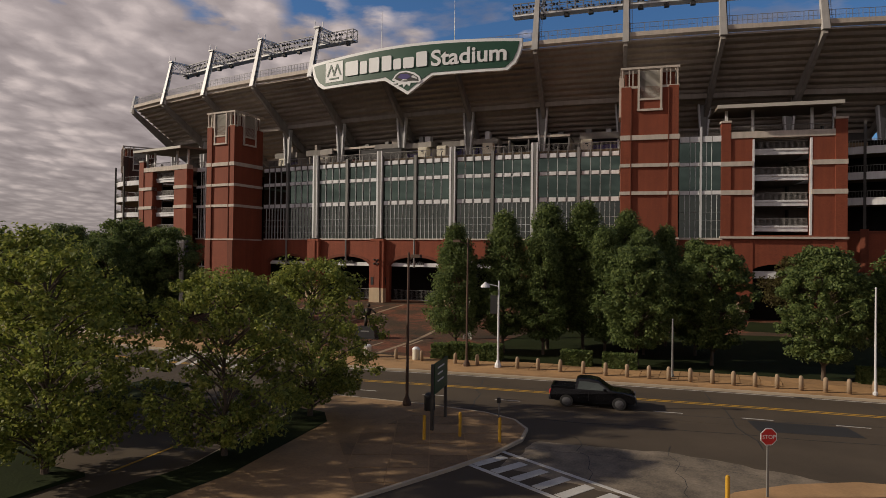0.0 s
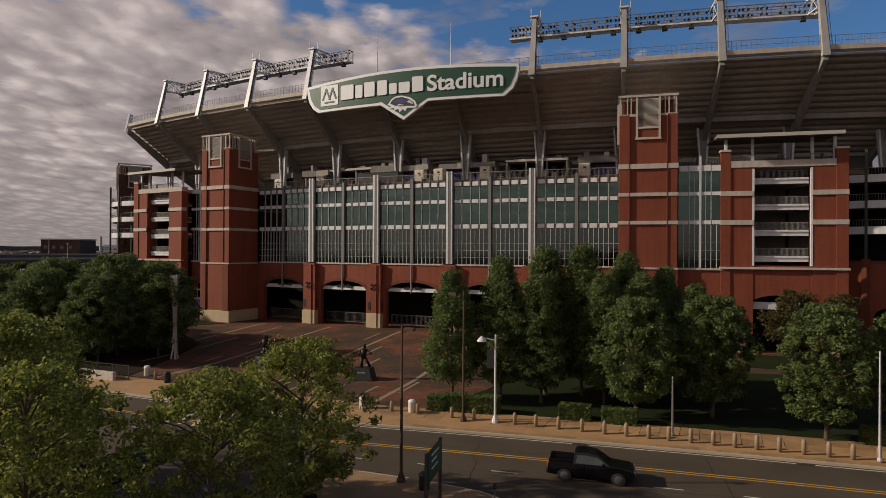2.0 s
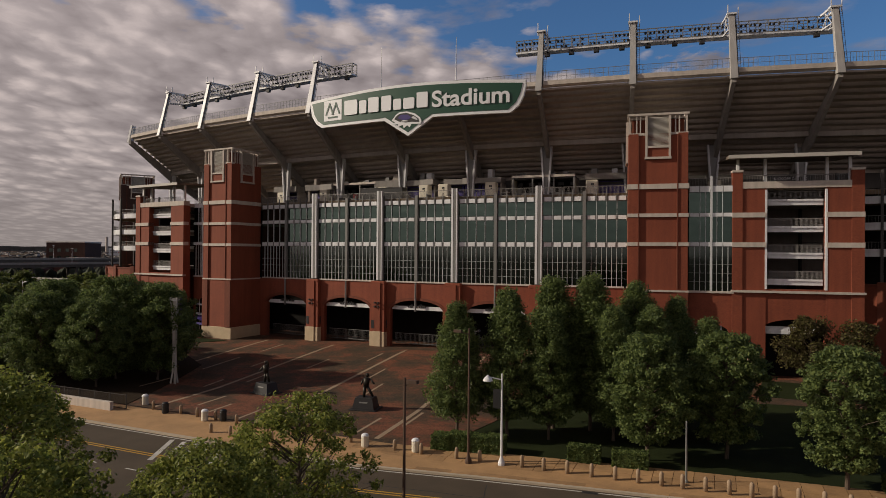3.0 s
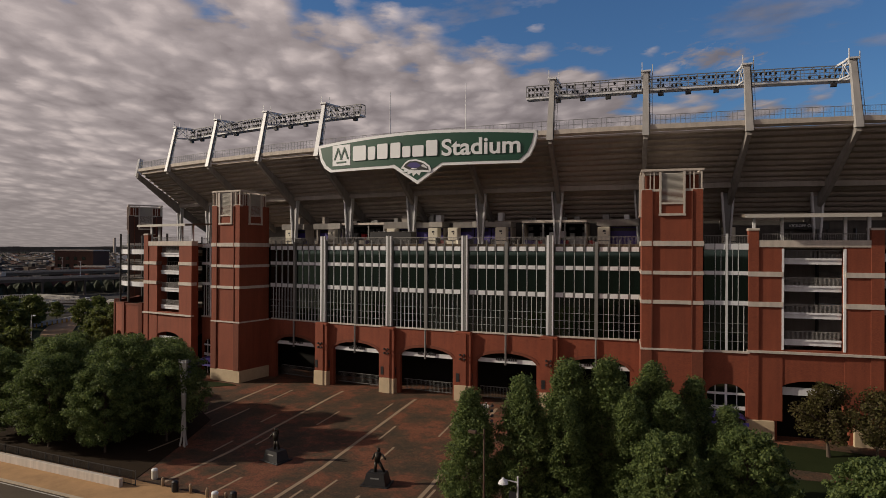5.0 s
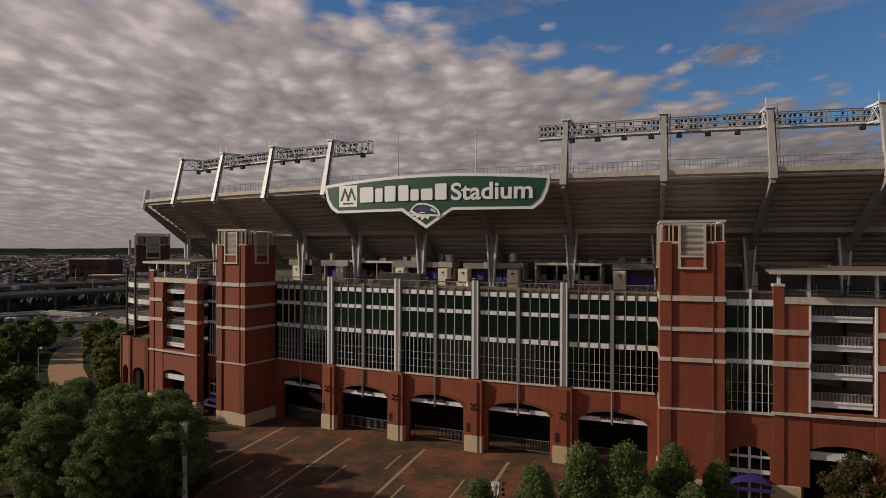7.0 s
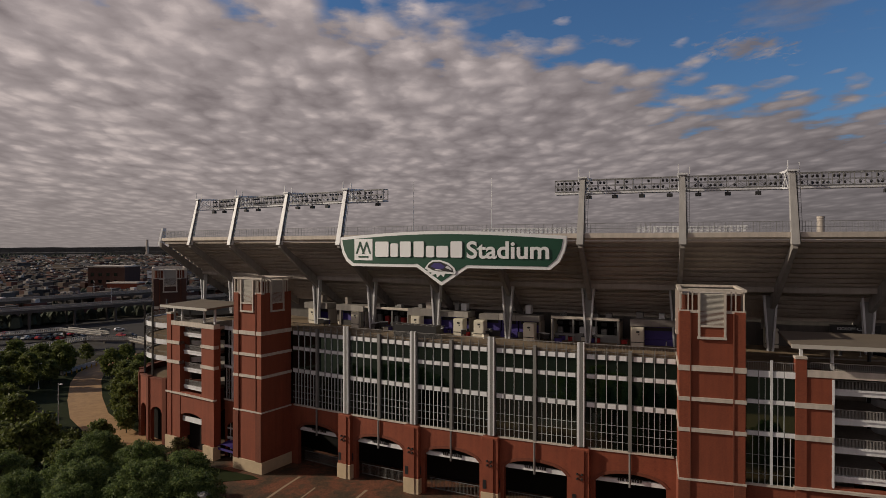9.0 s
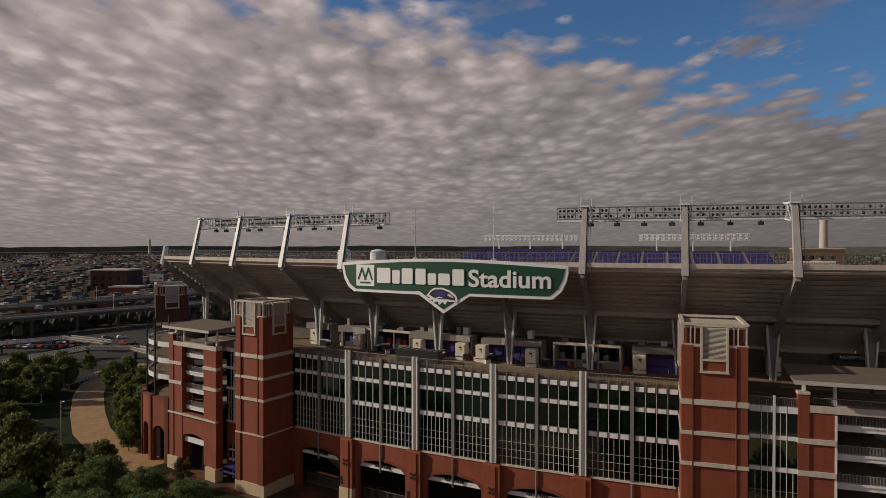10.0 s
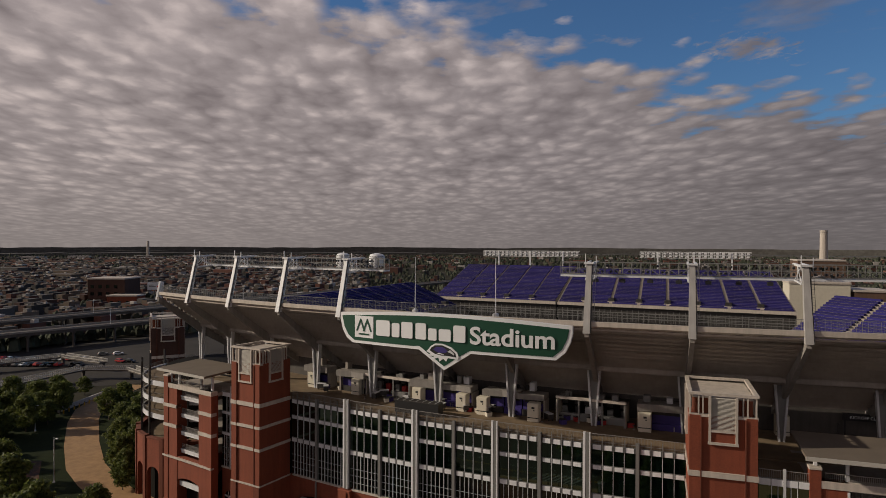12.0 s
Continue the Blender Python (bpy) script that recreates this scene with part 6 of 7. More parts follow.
def lamp(x, y, h, mat, reach, label, z=None, hood=False):
    z = ground_z(x, y) if z is None else z
    l = thing("street_lamp", label, "street lamp", pose(x, y, z), "street lamps")
    part("pole", Mesh().tube((0, 0, 0.2), (0, 0, h), 0.11, 0.07, 10), mat, l)
    part("base", Mesh().turned([(0.3, -0.1), (0.3, 0.15), (0.16, 0.5), (0.12, 0.6)], 10), mat, l)
    d = Vector(reach)
    top = Vector((0, 0, h - 0.5))
    part("arm", Mesh().tube(top, top + d + Vector((0, 0, 0.25)), 0.05, 0.04, 6), mat, l)
    c = top + d + Vector((0, 0, 0.25))
    if hood:
        part("hood", Mesh().turned([(0.42, -0.35), (0.36, -0.18), (0.16, 0.0), (0.06, 0.12)], 14, pose(*c)), mat, l)
    else:
        part("head", Mesh().block(-0.35, 0.35, -0.16, 0.16, -0.1, 0.12, 0.03, pose(*c)), mat, l)
    return l


def pole(x, y, h, mat):
    p = thing("sign_pole", "slim painted steel pole at the lawn edge", "pole", pose(x, y, ground_z(x, y)), "lawn poles")
    part("shaft", Mesh().tube((0, 0, -0.1), (0, 0, h), 0.09, 0.06, 8), mat, p)
    part("cap", Mesh().turned([(0.08, h), (0.03, h + 0.1)], 8), mat, p)
    part("foot", Mesh().turned([(0.16, -0.05), (0.16, 0.12), (0.1, 0.2)], 8), mat, p)


lamp(28.1, -47.5, 11.2, RUST, (-0.9, -0.3, 0), "tall dark street lamp on the pavement")
lw = lamp(30.8, -46.9, 7.5, STEEL_WHITE, (-1.1, -0.4, 0), "white street lamp with a bell hood and banner", hood=True)
part("banner", Mesh().box(-0.75, -0.1, -0.02, 0.02, 4.6, 6.2), BLACK, lw, "dark hanging banner")
lamp(29.6, -62.3, 10.0, RUST, (0.5, 0.1, 0), "slim rusty street lamp pole on the island", z=-0.32)
pole(45.0, -44.9, 4.6, STEEL_GREY)
pole(58.8, -45.4, 7.6, STEEL_MID)
lamp(-104.5, 1.3, 10.6, STEEL_WHITE, (0.8, 0.2, 0), "white park lamp beside the walkway", z=-0.7)
lamp(-150, 24, 8, STEEL_WHITE, (0.8, 0.2, 0), "white park lamp beside the walkway", z=-0.7)


def pylon(x, y, h, label):
    """Three bowed fins that part into feet below and flare into a crown above, with small floodlights."""
    p = thing("light_pylon", label, "light pylon", pose(x, y, ground_z(x, y)))
    steps = [(0.0, 0.55), (0.12, 0.30), (0.35, 0.20), (0.6, 0.26), (0.82, 0.42), (1.0, 0.68)]
    for a in (90, 210, 330):
        c, s = math.cos(radians(a)), math.sin(radians(a))
        me = Mesh()
        for (u0, r0), (u1, r1) in zip(steps, steps[1:]):
            v = [(r * c - q * s, r * s + q * c, u * h) for u, r in ((u0, r0), (u1, r1)) for r, q in ((r - 0.14, -0.05), (r - 0.14, 0.05), (r + 0.08, 0.05), (r + 0.08, -0.05))]
            me.add(v, [(0, 1, 2, 3), (7, 6, 5, 4), (0, 4, 5, 1), (1, 5, 6, 2), (2, 6, 7, 3), (3, 7, 4, 0)])
        part("fin", me, LOUVRE, p)
    for u, r in ((0.35, 0.16), (0.6, 0.22), (0.82, 0.36), (0.97, 0.58)):
        part("ring", Mesh().turned([(r, u * h - 0.06), (r, u * h + 0.06)], 12), STEEL_MID, p)
    part("core", Mesh().turned([(0.12, 0), (0.09, h * 0.4), (0.16, h * 0.8), (0.42, h - 0.1)], 10), LOUVRE, p)
    lamp_data = Mesh().turned([(0.10, -0.16), (0.15, 0.0), (0.16, 0.14)], 8).data("floodlight", STEEL_DARK)
    for k in range(4):
        part("floodlight", lamp_data, None, p, m=pose(0.85, 0.1 * (k % 2), h * (0.80 + 0.06 * k), 60, 0, 60))
        part("bracket", Mesh().bar((0.4, 0, h * (0.80 + 0.06 * k)), (0.85, 0.1 * (k % 2), h * (0.80 + 0.06 * k)), 0.04), STEEL_GREY, p)


pylon(-18.7, -34.2, 11.4, "tall flaring pale metal light pylon on the forecourt")
pylon(22.0, -31.0, 9.0, "tall flaring pale metal light pylon on the forecourt")


def statue(x, y, turn, seed):
    z = ground_z(x, y)
    pl = thing("plinth", "black polished stone statue plinth on the forecourt", "plinth", pose(x, y, z, 0, 0, turn), "statue plinths")
    part("block", Mesh().add([(-1.35, -1.0, -0.2), (1.35, -1.0, -0.2), (1.35, 1.0, -0.2), (-1.35, 1.0, -0.2), (-1.0, -0.75, 1.35), (1.0, -0.75, 1.35), (1.0, 0.75, 1.35), (-1.0, 0.75, 1.35)],
                             [(3, 2, 1, 0), (4, 5, 6, 7), (0, 1, 5, 4), (1, 2, 6, 5), (2, 3, 7, 6), (3, 0, 4, 7)]), BLACK, pl)
    part("step", Mesh().block(-1.6, 1.6, -1.25, 1.25, -0.2, 0.12, 0.03), BLACK, pl)
    part("inscription", Mesh().add([(-0.5, -0.86, 0.8), (0.5, -0.86, 0.8), (0.5, -0.83, 0.95), (-0.5, -0.83, 0.95), (-0.5, -0.80, 0.8), (0.5, -0.80, 0.8)], [(0, 1, 2, 3), (0, 4, 5, 1)]), STEEL_GREY, pl)
    me = Mesh()
    lean = 0.35 if seed else 0.05
    me.tube((-0.18, 0, 0), (-0.12, 0.05, 0.95), 0.13, 0.16, 8).tube((0.3 + lean, 0.1, 0.05), (0.12, 0, 0.95), 0.11, 0.16, 8)
    me.tube((0, 0, 0.9), (lean * 0.3, -0.05, 1.7), 0.24, 0.30, 10).tube((lean * 0.3 - 0.35, 0, 1.6), (lean - 0.7, -0.3, 1.15 if seed else 1.05), 0.10, 0.08, 7)
    me.tube((lean * 0.3 + 0.3, 0, 1.6), (lean + 0.55, -0.35, 1.3 if seed else 2.2), 0.10, 0.08, 7)
    me.turned([(0.05, -0.2), (0.15, -0.1), (0.17, 0.03), (0.10, 0.17)], 10, pose(lean * 0.4, -0.05, 1.97))
    ob = smooth(part("statue", me, BRONZE))
    ob.matrix_basis = pose(x, y, z + 1.34, 0, 0, turn)
    ob.scale = (1.25, 1.25, 1.25)
    tagged(ob, "dark bronze sports statue on a black plinth", "statue", "forecourt statues")


statue(-4.2, -33.6, -10, 0)
statue(11.0, -35.2, 10, 1)


def stop_sign():
    s = thing("stop_sign", "red octagonal stop sign on a grey post", "stop sign", pose(50.15, -70.2, -0.3, 0, 0, 28))
    part("post", Mesh().box(-0.04, 0.04, -0.03, 0.03, -0.1, 2.85), STEEL_GREY, s)
    octo = lambda r: [(r * math.cos(radians(22.5 + 45 * i)), 2.5 + r * math.sin(radians(22.5 + 45 * i))) for i in range(8)]
    part("border", Mesh().front(octo(0.375), -0.06, -0.04), SIGN_WHITE, s)
    part("face", Mesh().front(octo(0.342), -0.067, -0.055), RED, s)
    tx = bpy.data.curves.new("word", "FONT")
    tx.body, tx.size, tx.extrude, tx.align_x = "STOP", 0.24, 0.004, "CENTER"
    tx.materials.append(SIGN_WHITE)
    part("word", tx, None, s, "white word", pose(0, -0.073, 2.415, 90, 0, 0))


stop_sign()


def street_sign():
    s = thing("direction_sign", "green street direction board on two dark posts", "street sign", pose(33.3, -65.55, -0.32, 0, 0, 99))
    for x in (-1.55, 1.55):
        part("post", Mesh().box(x - 0.08, x + 0.08, -0.08, 0.08, -0.1, 3.7), STEEL_DARK, s)
    part("board", Mesh().block(-1.5, 1.5, -0.13, -0.08, 2.0, 3.75, 0.02), SIGN_GREEN, s)
    bars = Mesh()
    for z, w in ((3.35, 1.5), (3.0, 1.1), (2.6, 1.3)):
        bars.box(-0.9, -0.9 + w, -0.15, -0.12, z, z + 0.09)
    part("lettering", bars, SIGN_WHITE, s)


street_sign()


def guard_post(x, y):
    g = thing("guard_post", "yellow steel guard post in the pavement", "guard post", pose(x, y, -0.32), "yellow guard posts")
    part("sleeve", Mesh().turned([(0.085, -0.1), (0.085, 1.25), (0.05, 1.32)], 10), YELLOW, g)


for x, y in ((33.9, -68.9), (35.4, -67.5), (37.7, -67.6), (48.6, -72.2)):
    guard_post(x, y)
for x, y in ((24.0, -62.6), (23.0, -64.4), (36.6, -64.4)):
    p = thing("meter_post", "slim grey meter post on the pavement", "post", pose(x, y, -0.32), "meter posts")
    part("pole", Mesh().tube((0, 0, -0.1), (0, 0, 1.3), 0.04, seg=8), STEEL_GREY, p)
    part("head", Mesh().block(-0.1, 0.1, -0.08, 0.08, 1.3, 1.6, 0.03), STEEL_DARK, p)


def car(x, y, turn, paint, label, z, bed=False):
    c = thing("pickup_truck" if bed else "car", label, "pickup truck" if bed else "car", pose(x, y, z, 0, 0, turn), "" if bed else "parked cars")

    def shell(side, rows):
        """A body skin from a side outline, drawn in towards the roof by rows of (height, half width)."""
        def half(z):
            for (a, wa), (b, wb) in zip(rows, rows[1:]):
                if z <= b:
                    return wa + (wb - wa) * max(0, (z - a) / (b - a))
            return rows[-1][1]
        n = len(side)
        me = Mesh()
        taper = lambda px: 1 - 0.05 * max(0, abs(px) - 1.7)
        v = []
        for sgn, k in ((-1, 1.0), (-1, 0.9), (1, 0.9), (1, 1.0)):
            inset = 0.0 if k == 1.0 else 0.05
            zc = sum(p[1] for p in side) / n
            xc = sum(p[0] for p in side) / n
            for px, pz in side:
                v.append((px - math.copysign(inset if k == 1.0 else 0, px - xc) * 0, sgn * half(pz) * k * taper(px), pz + (0.035 if k < 1 and pz > zc else 0)))
        f = [tuple(range(n)), tuple(range(4 * n - 1, 3 * n - 1, -1))]
        for r in range(3):
            f += [(r * n + i, (r + 1) * n + i, (r + 1) * n + (i + 1) % n, r * n + (i + 1) % n) for i in range(n)]
        return me.add(v, f)

    lower = [(-2.30, 0.40), (-1.90, 0.34), (1.95, 0.32), (2.32, 0.42), (2.40, 0.62), (2.36, 0.84), (2.15, 0.98), (1.60, 1.05), (1.08, 1.10), (-2.18, 1.12), (-2.36, 0.98), (-2.40, 0.70)]
    part("body", shell(lower, [(0.3, 0.84), (0.55, 0.93), (0.85, 0.94), (1.12, 0.88)]), paint, c)
    upper = [(-2.20, 1.10), (1.12, 1.09), (0.72, 1.38), (0.34, 1.62), (-0.1, 1.70), (-1.3, 1.71), (-1.86, 1.66), (-2.06, 1.40)]
    panes = [[(-1.98, 1.16), (-1.22, 1.15), (-1.25, 1.58), (-1.78, 1.58)], [(-1.14, 1.15), (-0.25, 1.14), (-0.28, 1.60), (-1.17, 1.59)], [(-0.17, 1.14), (0.92, 1.14), (0.36, 1.55), (-0.19, 1.60)]]
    if bed:
        upper = [(-0.98, 1.10), (1.12, 1.09), (0.72, 1.40), (0.34, 1.68), (-0.1, 1.76), (-0.72, 1.76), (-0.90, 1.66)]
        panes = [[(-0.84, 1.15), (-0.14, 1.14), (-0.14, 1.62), (-0.74, 1.62)], panes[2]]
        part("bed_floor", Mesh().box(-2.2, -1.02, -0.66, 0.66, 1.10, 1.125), TYRE, c, "black open load bed")
        for a, b, p, q in ((-2.3, -1.0, -0.82, -0.66), (-2.3, -1.0, 0.66, 0.82), (-2.34, -2.2, -0.82, 0.82)):
            part("bed_wall", Mesh().block(a, b, p, q, 1.05, 1.28, 0.03), paint, c)
    part("cabin", shell(upper, [(1.09, 0.87), (1.35, 0.80), (1.72, 0.66)]), paint, c)
    hw = lambda z: 0.87 - (z - 1.09) * 0.27 + 0.012 if z < 1.35 else 0.80 - (z - 1.35) * 0.378 + 0.012
    for s in (-1, 1):
        for q in panes:
            part("window", Mesh().add([(px, s * hw(pz), pz) for px, pz in q], [(0, 1, 2, 3) if s < 0 else (3, 2, 1, 0)]), GLASS_DARK, c)
        part("mirror", Mesh().block(0.62, 0.80, s * 0.98 - 0.10, s * 0.98 + 0.10, 1.12, 1.28, 0.03), CAR_PAINT, c)
        if not bed:
            part("roof_rail", Mesh().bar((-1.7, s * 0.6, 1.74), (0.0, s * 0.6, 1.75), 0.05), STEEL_GREY, c)
        part("door_seam", Mesh().box(-0.22, -0.20, s * 0.937 - 0.006, s * 0.937 + 0.006, 0.45, 1.08), BLACK, c)
    part("windscreen", Mesh().add([(1.05, -0.76, 1.16), (1.05, 0.76, 1.16), (0.42, 0.64, 1.60), (0.42, -0.64, 1.60)], [(0, 1, 2, 3)]), GLASS_DARK, c)
    part("bumper", Mesh().block(2.28, 2.47, -0.85, 0.85, 0.38, 0.62, 0.06), BLACK, c)
    part("bumper", Mesh().block(-2.47, -2.28, -0.85, 0.85, 0.40, 0.66, 0.06), BLACK, c)
    tyre = Mesh().turned([(0.26, -0.12), (0.37, -0.11), (0.39, 0.0), (0.37, 0.11), (0.26, 0.12)], 20).data("tyre", TYRE)
    rim_me = Mesh().turned([(0.05, -0.02), (0.25, -0.06), (0.25, 0.06), (0.1, 0.1)], 14).data("rim", ALLOY)
    for wx in (-1.45, 1.5):
        for s in (-1, 1):
            w = part("wheel", tyre, None, c, "", pose(wx, s * 0.83, 0.38, -90 * s, 0, 0))
            part("rim", rim_me, None, w, "alloy rim", pose(0, 0, 0.07))
    for s in (-0.65, 0.65):
        part("headlight", Mesh().block(2.25, 2.42, s - 0.2, s + 0.2, 0.72, 0.9, 0.03), LAMP_GLASS, c)
        part("tail_light", Mesh().block(-2.44, -2.3, s - 0.12, s + 0.12, 0.75, 1.02, 0.03), RED, c)
    return c


truck = car(40.6, -56.4, 8, CAR_PAINT, "black crew-cab pickup truck on the street", -0.45, True)
truck.scale = (1.15, 1.06, 1.06)

# retaining wall and fence left of the forecourt
wall = part("low_wall", Mesh().block(-75, -13.6, -48.0, -47.55, -0.7, 0.75, 0.04), STONE)
tagged(wall, "low pale concrete wall along the street", "low wall", kind="structure")
fen = thing("fence", "dark metal fence behind the low wall", "fence")
for i in range(26):
    part("post", Mesh().box(-75 + 2.5 * i - 0.04, -75 + 2.5 * i + 0.04, -46.9, -46.82, -0.4, 1.5), STEEL_DARK, fen)
mesh = Mesh()
for i in range(400):
    mesh.box(-75 + 0.155 * i, -74.98 + 0.155 * i, -46.88, -46.85, -0.1, 1.4)
mesh.box(-75, -12.5, -46.9, -46.83, 1.36, 1.42).box(-75, -12.5, -46.9, -46.83, -0.1, -0.04)
part("picket_panel", mesh, STEEL_DARK, fen)["kind"] = "stuff"


# ---- terrace furniture ----
def kiosk(x, n):
    p = SET_BACK @ on_front(x, n)
    k = thing("kiosk", "tall cream cabinet kiosk on the terrace", "kiosk", pose(p.x, p.y, TERRACE_Z, 0, 0, math.degrees(math.atan(0.0034 * x))), "terrace kiosks")
    part("body", Mesh().block(-0.95, 0.95, -0.8, 0.8, 0, 2.95, 0.05), CREAM, k)
    part("door", Mesh().block(-0.8, 0.8, -0.85, -0.78, 0.75, 2.8, 0.02), CREAM, k)
    part("seam", Mesh().box(-0.96, 0.96, -0.81, -0.7, 0.55, 0.68), BLACK, k, "dark kick line")
    part("vent", Mesh().box(-0.2, 0.3, -0.88, -0.84, 2.1, 2.4), BLACK, k)
    part("vent", Mesh().box(0.1, 0.3, -0.88, -0.84, 1.75, 1.95), BLACK, k)


for x, n in ((-37.9, 8.6), (-26.0, 8.5), (-11.5, 8.4), (-2.1, 7.9), (2.1, 7.5), (11.4, 7.2), (29.2, 8.4), (49.9, 13.2)):
    kiosk(x, n)


def plant_box(x, n, w):
    p = SET_BACK @ on_front(x, n)
    k = thing("plant_box", "long dark metal box with ribbed lid at the terrace edge", "plant box", pose(p.x, p.y, TERRACE_Z))
    part("body", Mesh().block(-w / 2, w / 2, -0.9, 0.9, 0, 2.0, 0.05), BLACK, k)
    part("lid", Mesh().block(-w / 2 - 0.08, w / 2 + 0.08, -0.95, 0.95, 2.0, 2.15, 0.03), STEEL_DARK, k)
    for i in range(7):
        c = -w / 2 + w * (i + 0.5) / 7
        part("rib", Mesh().box(c - 0.05, c + 0.05, -0.9, 0.9, 2.15, 2.22), STEEL_MID, k)


plant_box(-8.0, 2.6, 8.4)


def stall(x0, x1, n, seed):
    """A concession: a deep concrete bulkhead in angled lengths over purple shutters and a dark back."""
    rnd = random.Random(seed)
    p = SET_BACK @ on_front((x0 + x1) / 2, n)
    w = x1 - x0
    k = thing("stall", "food stall with pale concrete bulkhead over purple shutters", "stall", pose(p.x, p.y, TERRACE_Z, 0, 0, math.degrees(math.atan(0.0034 * x0))), "terrace stalls")
    cuts = [-w / 2]
    while cuts[-1] < w / 2 - 2.5:
        cuts.append(min(w / 2, cuts[-1] + rnd.uniform(3.0, 5.0)))
    cuts[-1] = w / 2
    for i, (a, b) in enumerate(zip(cuts, cuts[1:])):
        y0, y1 = (-0.5, -1.0) if i % 2 else (-1.0, -0.5)
        top = 4.05 + rnd.uniform(-0.15, 0.2)
        part("bulkhead", Mesh().prism([(a + 0.02, y0), (b - 0.02, y1), (b - 0.02, 2.2), (a + 0.02, 2.2)], 2.98 + rnd.uniform(0, 0.15), top), BULKHEAD, k, "pale concrete bulkhead")
        part("shutter", Mesh().box(a + 0.1, b - 0.1, 0.75, 0.9, 0.95, 2.95), PURPLE, k, "purple shutter")
        part("counter", Mesh().block(a + 0.05, b - 0.05, 0.3, 0.9, 0, 1.0, 0.03), rnd.choice((PURPLE, STEEL_DARK)), k)
        part("menu_board", Mesh().box(a + 0.5, b - 0.5, 0.70, 0.74, 2.3, 2.8), BLACK, k)
    part("side_wall", Mesh().box(-w / 2, -w / 2 + 0.3, 0.0, 2.4, 0, 2.98), CONCRETE, k)
    part("side_wall", Mesh().box(w / 2 - 0.3, w / 2, 0.0, 2.4, 0, 2.98), CONCRETE, k)
    part("back", Mesh().box(-w / 2 + 0.3, w / 2 - 0.3, 2.2, 2.4, 0, 2.98), DARK, k)
    for i in range(rnd.randint(1, 3)):
        c = rnd.uniform(-w / 2 + 0.8, w / 2 - 0.8)
        d = rnd.uniform(0.35, 0.8)
        part("roof_unit", Mesh().block(c - d, c + d, 0.6, 1.9, 4.2, 4.7 + rnd.uniform(0.3, 1.0), 0.08), rnd.choice((STEEL_MID, CONCRETE, STEEL_GREY)), k, "rooftop air unit")


for i, (a, b) in enumerate([(-40.3, -34.3), (-31.1, -24.2), (-13.2, -8.3), (-7.2, -0.7), (1.8, 12.6), (28.1, 34.8)]):
    stall(a, b, 9.0, i)


def shed(x0, x1, n, seed):
    """An open bar: pale gantry on posts, grey counter walls, taps and screens in shade."""
    rnd = random.Random(seed)
    p = SET_BACK @ on_front((x0 + x1) / 2, n)
    w = x1 - x0
    k = thing("bar_shed", "open dark terrace bar under a thin pale gantry", "bar", pose(p.x, p.y, TERRACE_Z, 0, 0, math.degrees(math.atan(0.0034 * x0))), "terrace bars")
    part("gantry", Mesh().block(-w / 2, w / 2, -0.3, 0.3, 3.75, 4.15, 0.05), STONE, k, "thin pale gantry beam")
    for c in (-w / 2 + 0.25, -w / 6, w / 6, w / 2 - 0.25):
        part("post", Mesh().box(c - 0.12, c + 0.12, -0.12, 0.12, 0, 3.8), STEEL_GREY, k)
    part("roof", Mesh().box(-w / 2, w / 2, 0.2, 4.0, 3.5, 3.75), STEEL_DARK, k)
    part("side_wall", Mesh().box(-w / 2, -w / 2 + 0.2, 0.0, 3.8, 0, 3.5), CREAM, k)
    part("side_wall", Mesh().box(w / 2 - 0.2, w / 2, 0.0, 3.8, 0, 3.5), CONCRETE, k)
    part("back", Mesh().box(-w / 2, w / 2, 3.8, 4.0, 0, 3.5), DARK, k)
    part("counter", Mesh().block(-w / 2 + 0.3, -w * 0.04, 1.2, 1.9, 0, 1.2, 0.03), STEEL_GREY, k)
    part("counter", Mesh().block(w * 0.04, w / 2 - 0.3, 1.2, 1.9, 0, 1.2, 0.03), STEEL_GREY, k)
    for i in range(6):
        c = -w / 2 + 1.0 + (w - 2.0) * i / 5 + rnd.uniform(-0.3, 0.3)
        h = rnd.uniform(0.5, 1.2)
        part("cooler", Mesh().block(c - 0.45, c + 0.45, 2.4, 3.2, 0, 1.4 + h, 0.04), rnd.choice((STEEL_MID, STEEL_GREY, BLACK, FURNITURE_RED)), k)
        part("screen", Mesh().box(c - 0.5, c + 0.5, 2.2, 2.28, 2.5, 3.1), BLACK, k)
    for i in range(5):
        c = rnd.uniform(-w / 2 + 0.5, w / 2 - 0.5)
        part("roof_unit", Mesh().block(c - 0.5, c + 0.5, 0.8, 1.8, 3.75, 4.2 + rnd.uniform(0.1, 0.7), 0.06), rnd.choice((STEEL_GREY, STEEL_DARK)), k)


for i, (a, b) in enumerate([(-25.1, -13.6), (15.0, 26.1)]):
    shed(a, b, 8.6, 40 + i)


def banner():
    """A dark banner with pale letters under the canopy."""
    k = thing("banner", "dark terrace fascia with pale capital letters", "banner", pose(57.9, 21.2, 29.4, 0, 0, 10))
    part("board", Mesh().block(-3.4, 3.4, -0.15, 0.15, 0, 1.1, 0.03).box(-3.2, -3.0, -0.1, 0.1, -3.2, 0).box(3.0, 3.2, -0.1, 0.1, -3.2, 0), BLACK, k)
    tx = bpy.data.curves.new("word", "FONT")
    tx.body, tx.size, tx.extrude, tx.align_x = "KICKOFF CLASSIC", 0.62, 0.02, "CENTER"
    tx.materials.append(SIGN_WHITE)
    part("word", tx, None, k, "pale words", pose(0, -0.18, 0.32, 90, 0, 0))


banner()


